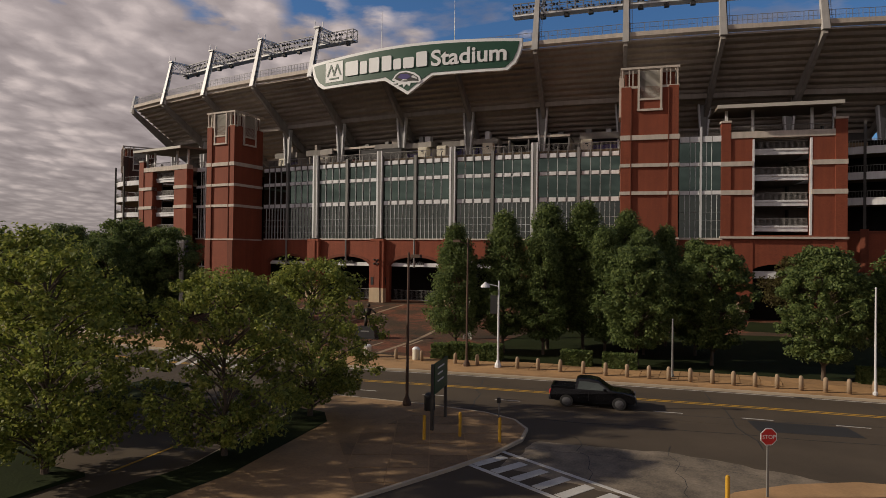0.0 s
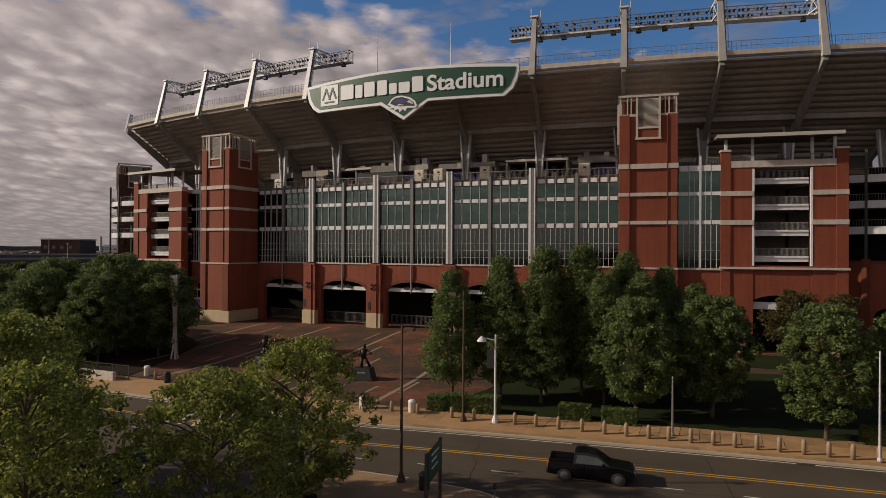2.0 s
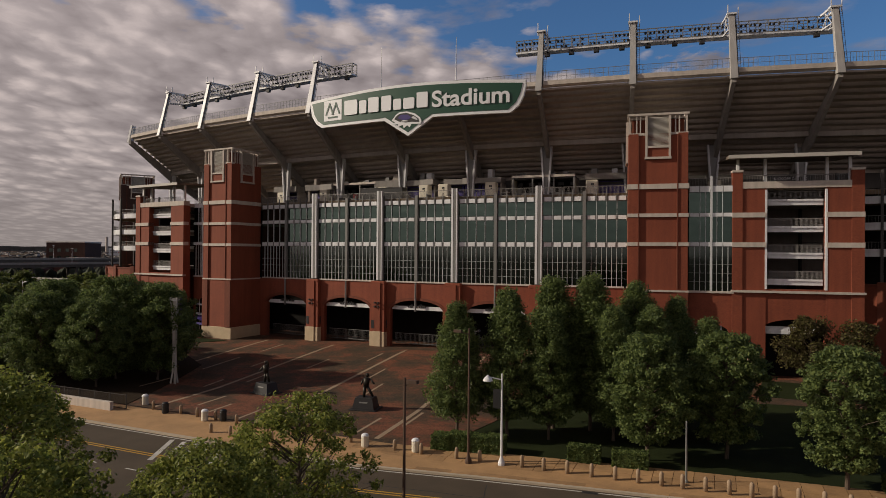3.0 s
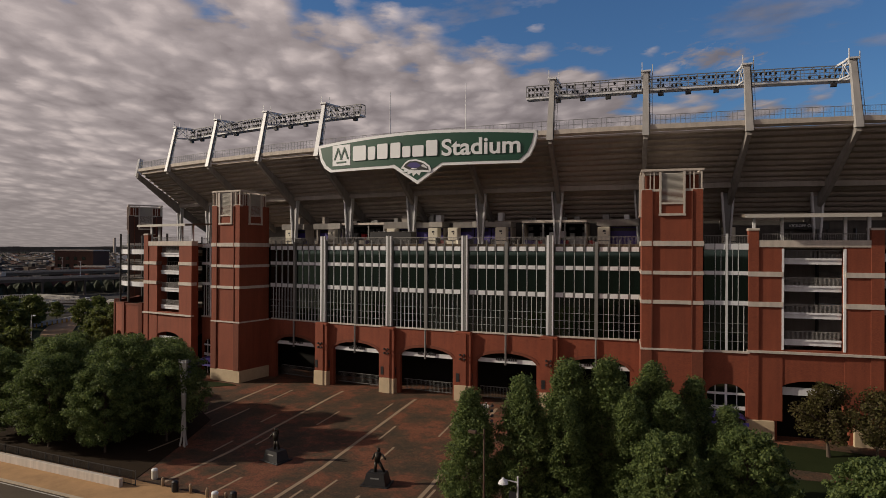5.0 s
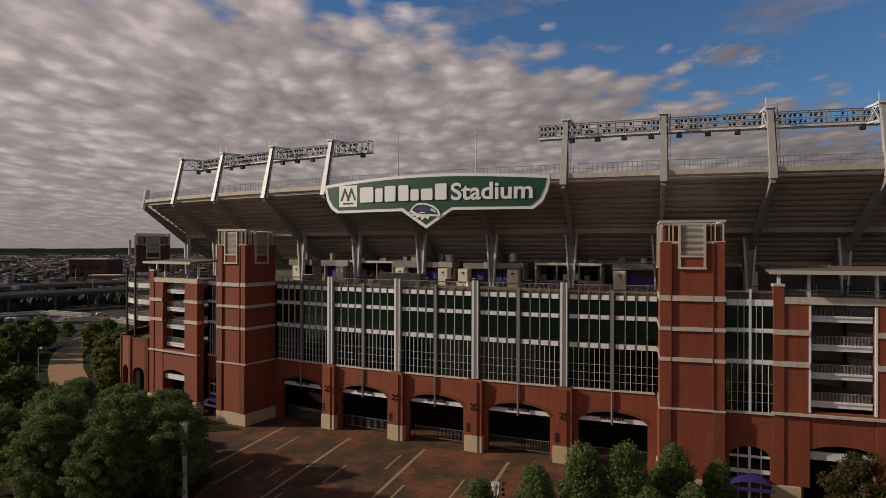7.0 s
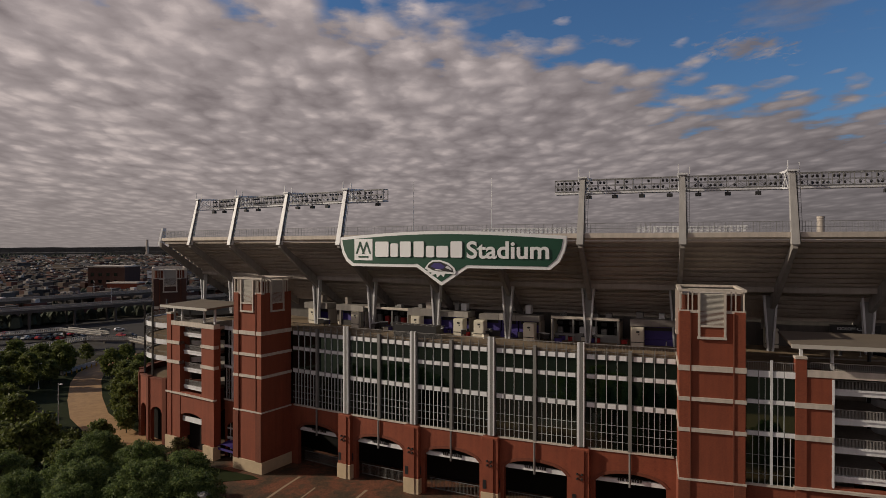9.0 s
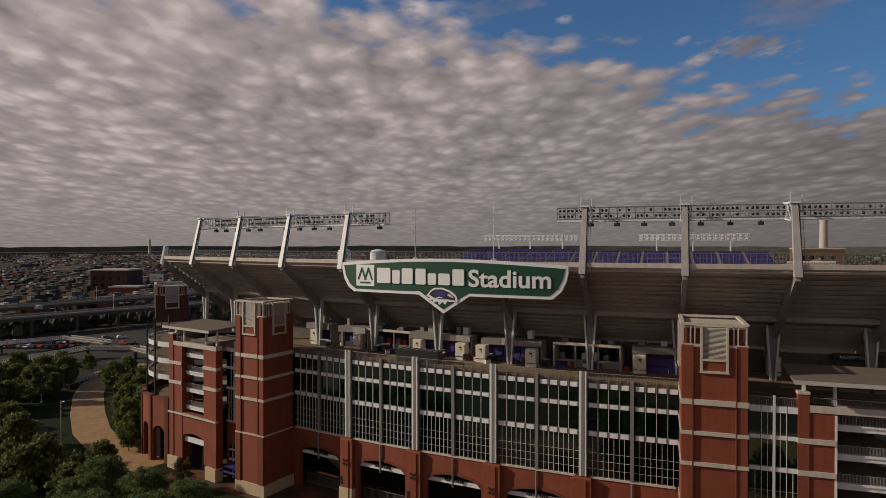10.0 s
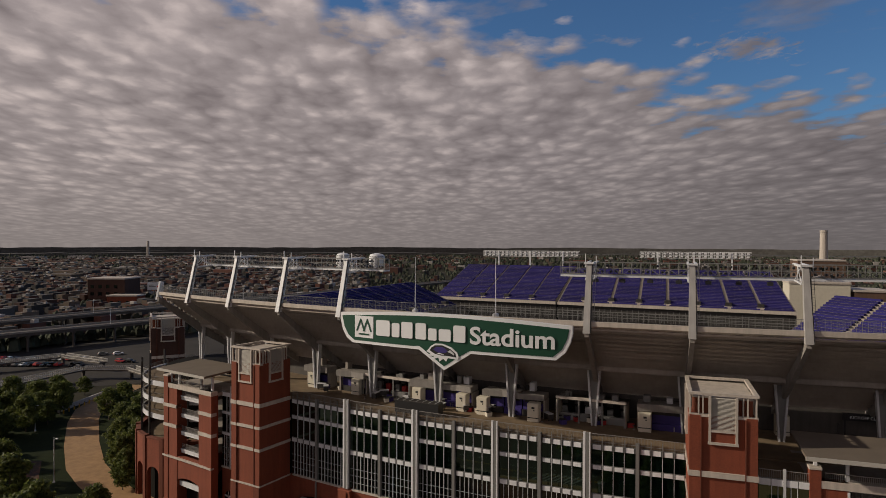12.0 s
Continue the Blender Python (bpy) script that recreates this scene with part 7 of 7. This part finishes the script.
def high_table(x, y, turn):
    t = thing("high_table", "dark high table under the terrace canopy", "table", pose(x, y, TERRACE_Z, 0, 0, turn), "terrace high tables")
    part("top", Mesh().block(-1.6, 1.6, -0.5, 0.5, 1.05, 1.12, 0.02), STEEL_DARK, t)
    for sx in (-1.3, 1.3):
        part("leg", Mesh().tube((sx, 0, 0), (sx, 0, 1.06), 0.07, seg=8), STEEL_GREY, t)
        part("foot", Mesh().turned([(0.3, 0), (0.28, 0.05), (0.08, 0.08)], 10, pose(sx, 0, 0)), STEEL_GREY, t)


for x, y, turn in ((56.5, 14.5, 10), (60.5, 15.5, 12), (64.5, 16.6, 14)):
    high_table(x, y, turn)


def clutter():
    """Loose things on the terrace: carts, stools, crates and bins, each its own."""
    rnd = random.Random(17)

    def stool(m):
        t = thing("stool", "small dark stool on the terrace", "stool", m, "terrace stools")
        part("seat", Mesh().turned([(0.22, 0.62), (0.24, 0.66), (0.22, 0.70)], 10), BLACK, t)
        part("stem", Mesh().tube((0, 0, 0), (0, 0, 0.63), 0.05, seg=6), STEEL_GREY, t)
        part("foot", Mesh().turned([(0.22, 0), (0.2, 0.04), (0.06, 0.06)], 10), STEEL_GREY, t)
        return t

    def cart(m):
        t = thing("cart", "dark wheeled serving cart on the terrace", "cart", m, "terrace carts")
        part("body", Mesh().block(-0.8, 0.8, -0.45, 0.45, 0.3, 1.15, 0.04), STEEL_DARK, t)
        part("top", Mesh().block(-0.9, 0.9, -0.5, 0.5, 1.15, 1.22, 0.02), STEEL_MID, t)
        for sx in (-0.6, 0.6):
            for sy in (-0.35, 0.35):
                part("wheel", Mesh().turned([(0.14, -0.04), (0.14, 0.04)], 10, pose(sx, sy, 0.14, 90, 0, 0)), TYRE, t)
        return t

    def crate(m, mat, label):
        t = thing("crate", label, "crate", m, "terrace crates")
        part("box", Mesh().block(-0.5, 0.5, -0.4, 0.4, 0, 0.7, 0.03), mat, t)
        part("lid", Mesh().block(-0.53, 0.53, -0.43, 0.43, 0.7, 0.8, 0.03), BLACK, t)
        return t

    kinds = [stool, cart, lambda m: crate(m, FURNITURE_RED, "red plastic crate on the terrace"), lambda m: crate(m, PURPLE, "purple plastic crate on the terrace"), lambda m: crate(m, CREAM, "cream plastic crate on the terrace")]
    first = {}
    for i in range(64):
        x, n = rnd.uniform(-35, 34), rnd.choice((rnd.uniform(6.2, 9.6), rnd.uniform(9.6, 10.2)))
        k = rnd.choice((0, 0, 0, 1, 1, 2, 3, 4))
        p = SET_BACK @ on_front(x, n)
        m = pose(p.x, p.y, TERRACE_Z, 0, 0, rnd.uniform(0, 360))
        if k in first:
            copy_thing(first[k], m)
        else:
            first[k] = kinds[k](m)


clutter()


# ---- city and distance ----
def viaduct(start, heading, z, w, label):
    """A level road deck on paired piers, along a straight line."""
    v = thing("viaduct", label, "viaduct", Matrix(), "highway viaducts")
    d = Vector((*heading, 0)).normalized()
    n = Vector((-d.y, d.x, 0))
    at = lambda t, o: ((Vector((*start, 0)) + d * t + n * o).x, (Vector((*start, 0)) + d * t + n * o).y)
    stations = list(range(-280, 641, 40))
    girder = Mesh()
    for a, b in zip(stations, stations[1:]):
        girder.prism([at(a, 0), at(b, 0), at(b, w), at(a, w)], z - 1.5, z)
    part("deck", girder, FLYOVER, v)
    for o in (0, w):
        par = Mesh()
        for a, b in zip(stations, stations[1:]):
            par.prism([at(a, o - 0.25), at(b, o - 0.25), at(b, o + 0.25), at(a, o + 0.25)], z, z + 0.95)
        part("parapet", par, CONCRETE, v, "pale parapet")
    turn = math.degrees(math.atan2(d.y, d.x))
    pr = Mesh().tube((0, 1.6, -0.75), (0, 1.6, z - 2.2), 0.75, seg=8).tube((0, w - 1.6, -0.75), (0, w - 1.6, z - 2.2), 0.75, seg=8).box(-0.9, 0.9, 0.3, w - 0.3, z - 2.4, z - 1.45).data("pier", FLYOVER)
    for t in range(-270, 630, 22):
        x, y = at(t, 0)
        part("pier", pr, None, v, m=pose(x, y, 0, 0, 0, turn))
    for t in range(-180, 300, 60):
        x, y = at(t, w / 2)
        part("lamp_post", Mesh().tube((x, y, z), (x, y, z + 9), 0.14, 0.08, 6).bar((x - 1.2, y, z + 9), (x + 1.2, y, z + 9), 0.1), STEEL_MID, v)


viaduct((-298, 91), (16, 76), 9.0, 14, "pale concrete highway viaduct on many piers")
viaduct((-336, 111), (9, 92), 11.0, 14, "pale concrete highway viaduct on many piers")
lot = part("car_park", Mesh().prism([(-330, 10), (-215, 45), (-150, 112), (-150, 235), (-270, 270)], -0.74, -0.70), LOT)
tagged(lot, "asphalt car park beside the viaduct", "car park", kind="structure")
parked = [car(x, y, t, mat, lab + " car parked on the asphalt beside the viaduct", -0.70) for x, y, t, mat, lab in
          ((-227, 109, 10, RED, "red"), (-222.5, 111, 15, CAR_PAINT, "black"), (-246, 122, 70, SIGN_WHITE, "white"), (-252, 118, 70, STEEL_GREY, "grey"))]
lot_rng = random.Random(3)
for i in range(34):
    row, k = divmod(i, 17)
    if lot_rng.random() < 0.2:
        continue
    copy_thing(lot_rng.choice(parked[1:] + parked), pose(-290 + 2.9 * k + 9 * row, 82 + 1.45 * k - 11 * row, -0.70, 0, 0, 117 + 180 * lot_rng.randint(0, 1)))
path_me = Mesh()
sides = []
for i, (ax, ay) in enumerate(PARK_PATH):
    (bx, by), (cx, cy) = PARK_PATH[max(0, i - 1)], PARK_PATH[min(len(PARK_PATH) - 1, i + 1)]
    d = Vector((cx - bx, cy - by, 0)).normalized() * 4.3
    sides.append(((ax - d.y, ay + d.x), (ax + d.y, ay - d.x)))
for (a0, b0), (a1, b1) in zip(sides, sides[1:]):
    path_me.prism([b0, b1, a1, a0], -0.74, -0.66)
tagged(part("walkway", path_me, WALK), "tan concrete park walkway", "walkway", kind="structure")

park_post = thing("path_post", "short yellow post at the walkway edge", "post", pose(-161.5, 40.0, -0.70), "yellow walkway posts")
part("shaft", Mesh().tube((0, 0, 0), (0, 0, 1.25), 0.22, seg=8), YELLOW, park_post)
part("cap", Mesh().turned([(0.24, 1.25), (0.20, 1.35), (0.05, 1.42)], 8), STEEL_DARK, park_post)
for i in range(1, 9):
    copy_thing(park_post, pose(-161.5 - 1.05 * i, 40.0 + 2.5 * i, -0.70))
park_wall = part("low_wall", Mesh().add([(-164, 40, -0.72), (-174, 64, -0.72), (-174.6, 63.8, -0.72), (-164.6, 39.8, -0.72), (-164, 40, 0.7), (-174, 64, 0.7), (-174.6, 63.8, 0.7), (-164.6, 39.8, 0.7)],
                                         [(3, 2, 1, 0), (4, 5, 6, 7), (0, 1, 5, 4), (1, 2, 6, 5), (2, 3, 7, 6), (3, 0, 4, 7)]), STONE)
tagged(park_wall, "low pale stone wall along the park walkway", "wall", kind="structure")


def footbridge():
    """A ramped footbridge that doubles back, with pale picket rails."""
    fb = thing("footbridge", "pale concrete footbridge with picket rails beside the car park", "footbridge")
    runs = [(-205, 18, 0.6), (-207, 43, 2.6), (-208, 78, 3.2), (-190, 87, 3.2), (-165, 80, 3.4), (-140, 72, 3.6)], [(-264, 42, 1.6), (-254, 69, 3.0), (-245, 93, 3.2), (-215, 92, 3.2)]
    for (ax, ay, az), (bx, by, bz) in [q for line in runs for q in zip(line, line[1:])]:
        d = Vector((bx - ax, by - ay, 0))
        n = Vector((-d.y, d.x, 0)).normalized() * 1.9
        seg = Mesh()
        seg.add([(ax - n.x, ay - n.y, az - 0.5), (bx - n.x, by - n.y, bz - 0.5), (bx + n.x, by + n.y, bz - 0.5), (ax + n.x, ay + n.y, az - 0.5),
                 (ax - n.x, ay - n.y, az), (bx - n.x, by - n.y, bz), (bx + n.x, by + n.y, bz), (ax + n.x, ay + n.y, az)],
                [(3, 2, 1, 0), (4, 5, 6, 7), (0, 1, 5, 4), (1, 2, 6, 5), (2, 3, 7, 6), (3, 0, 4, 7)])
        part("deck", seg, FLYOVER, fb)
        for s in (-1, 1):
            a, b = Vector((ax + s * n.x, ay + s * n.y, az)), Vector((bx + s * n.x, by + s * n.y, bz))
            up = Vector((0, 0, 1.25))
            rl = Mesh().bar(a + up, b + up, 0.22).bar(a + up * 0.1, b + up * 0.1, 0.2)
            k = int(d.length / 0.8)
            for i in range(k + 1):
                p = a.lerp(b, i / k)
                rl.bar(p, p + up, 0.2)
            part("railing", rl, LOUVRE, fb, "pale picket railing")
        part("pier", Mesh().box(bx - 0.5, bx + 0.5, by - 0.5, by + 0.5, -0.75, bz - 0.5), FLYOVER, fb)


footbridge()
court = part("court", Mesh().prism([(-136, 2), (-122, -6), (-110, 1), (-122, 9)], -0.74, -0.672), PAVER)
tagged(court, "red paved court beside the park walkway", "court", kind="structure")
lawn_far = part("lawn", Mesh().prism([(-200, -60), (-62, -46), (-62, 40), (-150, 60), (-200, 30)], -0.745, -0.705), GRASS)
tagged(lawn_far, "park lawn beyond the stadium", "lawn", kind="structure")


def city():
    rng = random.Random(8)
    mats = [material("roof and wall " + n, c, 0.9, vary=0.25, scale=0.1, grain=0.2, grain_scale=1.2, bump=0, island=0.6) for n, c in
            (("rust", (0.095, 0.040, 0.029)), ("grey", (0.062, 0.058, 0.055)), ("pale", (0.32, 0.30, 0.28)), ("tan", (0.105, 0.078, 0.058)))]
    groups = [Mesh() for _ in mats]
    turn = radians(12)
    c, sn = math.cos(turn), math.sin(turn)

    def free(x, y):
        """Whether a spot lies in the town, off the bowl, the car park and the viaducts."""
        d, a = math.hypot(x - 40, y + 90), math.degrees(math.atan2(40 - x, y + 90))
        if not -14 < a < 66 or not 400 < d < 2900 or (d < 430 and a < 35):
            return 0
        if abs(x + 474) < 34 and abs(y - 280) < 46:
            return 0
        if d < 520 and y < 240 and x > -330 or -140 < x < 190 and y < 330 or -350 + 0.2 * y < x < -285 + 0.2 * y and y < 600:
            return 0
        return d if a > 34 or rng.random() < 0.05 else 0

    # terraces of narrow houses back to back, street by street, with yards and sheds between
    for j in range(-8, 74):
        vv = 40.0 * j
        run = -1500.0
        while run < 2900:
            step = 5.6
            run += 14 if rng.random() < 0.05 else 0
            if rng.random() < 0.02:
                length, deep, h = rng.uniform(24, 60), rng.uniform(16, 30), rng.uniform(6, 13)
                x, y = run * c - vv * sn - 200, run * sn + vv * c + 100
                if free(x, y):
                    groups[rng.choice((0, 0, 1, 3))].box(-length / 2, length / 2, -deep / 2, deep / 2, 0, h, pose(x, y, -0.8, 0, 0, 12))
                run += length
                continue
            d = free(run * c - vv * sn - 200, run * sn + vv * c + 100)
            if d > 1250:
                step = 17.0
            run += step
            if not d:
                continue
            for off in (0.0, 19.0):
                if rng.random() < 0.16:
                    continue
                x, y = run * c - (vv + off) * sn - 200, run * sn + (vv + off) * c + 100
                w, l, h = step * 0.985, rng.uniform(9, 13), rng.choice((5.0, 6.5, 7.5, 9.5, 10.5)) + rng.uniform(-0.6, 0.6)
                k = rng.choice((0, 0, 0, 0, 1, 1, 1, 3, 3, 2)) if rng.random() < 0.8 else rng.choice((0, 1, 3))
                groups[k].box(-w / 2, w / 2, -l / 2, l / 2, 0, h, pose(x, y, -0.8, 0, 0, 12))
                if rng.random() < 0.35:
                    groups[1].box(-w / 2 + 0.2, w / 2 - 0.2, -l / 2 + 0.3, l / 2 - 0.3, h, h + 0.25, pose(x, y, -0.8, 0, 0, 12))
                if rng.random() < 0.4:
                    q = rng.uniform(0.8, 2.0) * (1.0 if d < 1250 else 1.8)
                    groups[rng.choice((1, 2, 2))].box(-q, q, -q, q, h, h + rng.uniform(0.8, 2.4), pose(x, y, -0.8, 0, 0, 12))
                if rng.random() < 0.4:
                    groups[k].box(-w / 2, 0, l / 2, l / 2 + 4, 0, h * 0.6, pose(x, y, -0.8, 0, 0, 12))
    # long pale sheds near the horizon
    for i in range(26):
        d, a = rng.uniform(1900, 2800), radians(rng.uniform(36, 62))
        groups[2].box(-rng.uniform(20, 60), rng.uniform(20, 60), -9, 9, 0, rng.uniform(6, 13), pose(40 - d * math.sin(a), -90 + d * math.cos(a), -0.8, 0, 0, 30))
    for g, m in zip(groups, mats):
        tagged(part("city_blocks", g, m), "far low city houses and sheds", "city", kind="stuff")
    green = Mesh()
    for i in range(15000):
        d = 240 * math.exp(rng.uniform(0, 2.75))
        a = radians(rng.choice((rng.uniform(-20, 36), rng.uniform(-20, 36), rng.uniform(34, 70)))) if d > 420 else radians(rng.uniform(40, 70))
        x, y = 40 - d * math.sin(a), -90 + d * math.cos(a)
        if -140 < x < 190 and y < 330 or d < 420 and y < 240 and x > -300:
            continue
        r = rng.uniform(2.0, 4.5) * (1.0 if d < 1500 else 1.7)
        pts = [(rng.uniform(0.6, 1.1) * r * math.cos(t * math.pi / 3), rng.uniform(0.6, 1.1) * r * math.sin(t * math.pi / 3)) for t in range(6)]
        v = [(px, py, rng.uniform(0.5, 2)) for px, py in pts] + [(px * 0.7, py * 0.7, rng.uniform(0.9, 1.5) * r) for px, py in pts] + [(0, 0, rng.uniform(1.5, 2.0) * r)]
        green.add(v, [(i, (i + 1) % 6, 6 + (i + 1) % 6, 6 + i) for i in range(6)] + [(6 + i, 6 + (i + 1) % 6, 12) for i in range(6)], pose(x, y, -0.8))
    wood = material("far woods", (0.055, 0.062, 0.045), 0.95, vary=0.3, scale=0.05, grain=0.3, grain_scale=0.5, bump=0, island=0.4, spec=0.1)
    tagged(part("far_trees", green, wood), "far tree clumps among the houses", "trees", kind="stuff")
    hills = Mesh()
    for k in range(3):
        for i in range(120):
            a0, a1 = radians(-45 + i), radians(-44 + i)
            d = 3300 + 500 * k
            h = lambda t: 12 + 12 * k + 7 * noise.noise((t * 6, k * 7.1, 0)) + 5 * noise.noise((t * 40, k, 3))
            p, q = (40 - d * math.sin(a0), -90 + d * math.cos(a0)), (40 - d * math.sin(a1), -90 + d * math.cos(a1))
            p2, q2 = (40 - (d + 300) * math.sin(a0), -90 + (d + 300) * math.cos(a0)), (40 - (d + 300) * math.sin(a1), -90 + (d + 300) * math.cos(a1))
            hills.add([(*p, -1), (*q, -1), (*q, h(a1)), (*p, h(a0)), (*p2, -1), (*q2, -1), (*q2, h(a1) * 0.9), (*p2, h(a0) * 0.9)], [(0, 1, 2, 3), (3, 2, 6, 7), (7, 6, 5, 4)])
    # Aerial haze is put into the hills as a lighter base colour.
    hill = material("hazy wooded hills", (0.105, 0.101, 0.094), 0.95, vary=0.3, scale=0.01, grain=0.3, grain_scale=0.06, bump=0, spec=0.1)
    tagged(part("far_hills", hills, hill), "low wooded hills on the horizon", "hills", kind="stuff")


city()


def tank(x, y, r, h):
    t = thing("storage_tank", "white round storage tank far beyond the stadium", "tank", pose(x, y, -0.8), "far tanks")
    part("shell", Mesh().turned([(r, 0), (r, h), (r * 0.8, h + r * 0.25), (r * 0.2, h + r * 0.4)], 20), SIGN_WHITE, t)
    part("rim", Mesh().turned([(r * 1.03, h - 1), (r * 1.03, h)], 20), STEEL_GREY, t)


tank(-693, 1065, 17, 31)
tank(-753, 1025, 14, 33)


def works(x, y, w, d, h, mat, label, turn=8):
    b = thing("factory", label, "building", pose(x, y, -0.8, 0, 0, turn))
    part("wall", Mesh().box(-w / 2, w / 2, -d / 2, d / 2, 0, h), mat, b)
    part("roof", Mesh().block(-w / 2 - 0.5, w / 2 + 0.5, -d / 2 - 0.5, d / 2 + 0.5, h, h + 1.2, 0.2), STONE, b)
    pane = Mesh().box(-1.5, 1.5, -0.15, 0, 0, 3).data("window", GLASS_DARK)
    for i in range(0 if mat is CREAM else int(w / 7)):
        for j in range(int(h / 7)):
            part("window", pane, None, b, m=pose(-w / 2 + 4 + 7 * i, -d / 2, 3 + 6.5 * j))


works(72, 330, 30, 20, 35, CREAM, "pale yellow works building behind the stands")
works(97, 336, 17, 24, 31, TAN_BRICK, "tan brick works building behind the stands")
pipe = thing("roof_duct", "long pale roof duct on a works building", "duct", pose(66, 321, 35.4))
part("duct", Mesh().tube((-8, 0, 1.2), (16, 2, 1.6), 0.9, seg=10).tube((2, 2, 0.9), (9, 8, 3.0), 0.8, seg=10), STONE, pipe)
part("saddle", Mesh().box(-6, -5.4, -0.5, 0.5, 0, 0.6).box(10, 10.6, 0.8, 1.8, 0, 0.8), STEEL_GREY, pipe)
works(86, 520, 34, 30, 44, TAN_BRICK, "old red brick works beside the chimney")
works(150, 360, 60, 30, 18, TAN_BRICK, "low brick works building behind the stands")
works(-489, 297, 33, 30, 24, BRICK_SHADED, "dark red brick warehouse among low houses", 27)
works(-460, 287, 26, 16, 10, BRICK, "low orange brick workshop beside a warehouse", 27)


def billboard(x, y, w, h, z, turn):
    b = thing("billboard", "white roadside billboard on a steel mast", "billboard", pose(x, y, -0.8, 0, 0, turn))
    part("mast", Mesh().tube((0, 0.4, 0), (0, 0.4, z), 0.5, 0.4, 10), STEEL_GREY, b)
    part("board", Mesh().block(-w / 2, w / 2, -0.2, 0.3, z - 0.5, z + h, 0.05), SIGN_WHITE, b)
    part("picture", Mesh().box(w * 0.2, w * 0.42, -0.26, -0.2, z + h * 0.25, z + h * 0.5), RED, b)
    part("picture", Mesh().box(-w * 0.4, w * 0.1, -0.26, -0.2, z + h * 0.35, z + h * 0.45).box(-w * 0.4, -w * 0.05, -0.26, -0.2, z + h * 0.55, z + h * 0.65), STEEL_GREY, b)
    part("catwalk", Mesh().box(-w / 2, w / 2, -1.2, -0.2, z - 0.7, z - 0.55), STEEL_GREY, b)


billboard(-467, 322, 12, 6.4, 13.5, 40)


def chimney(x, y, h, r):
    c = thing("chimney", "tall pale factory chimney beyond the stadium", "chimney", pose(x, y, -0.8), "far chimneys")
    part("shaft", Mesh().turned([(r * 1.3, 0), (r, h), (r * 1.08, h + 0.1), (r * 1.08, h + 2)], 18), STONE, c)


chimney(97, 600, 69, 3.2)
chimney(-2147, 1651, 66, 4.5)


paving()
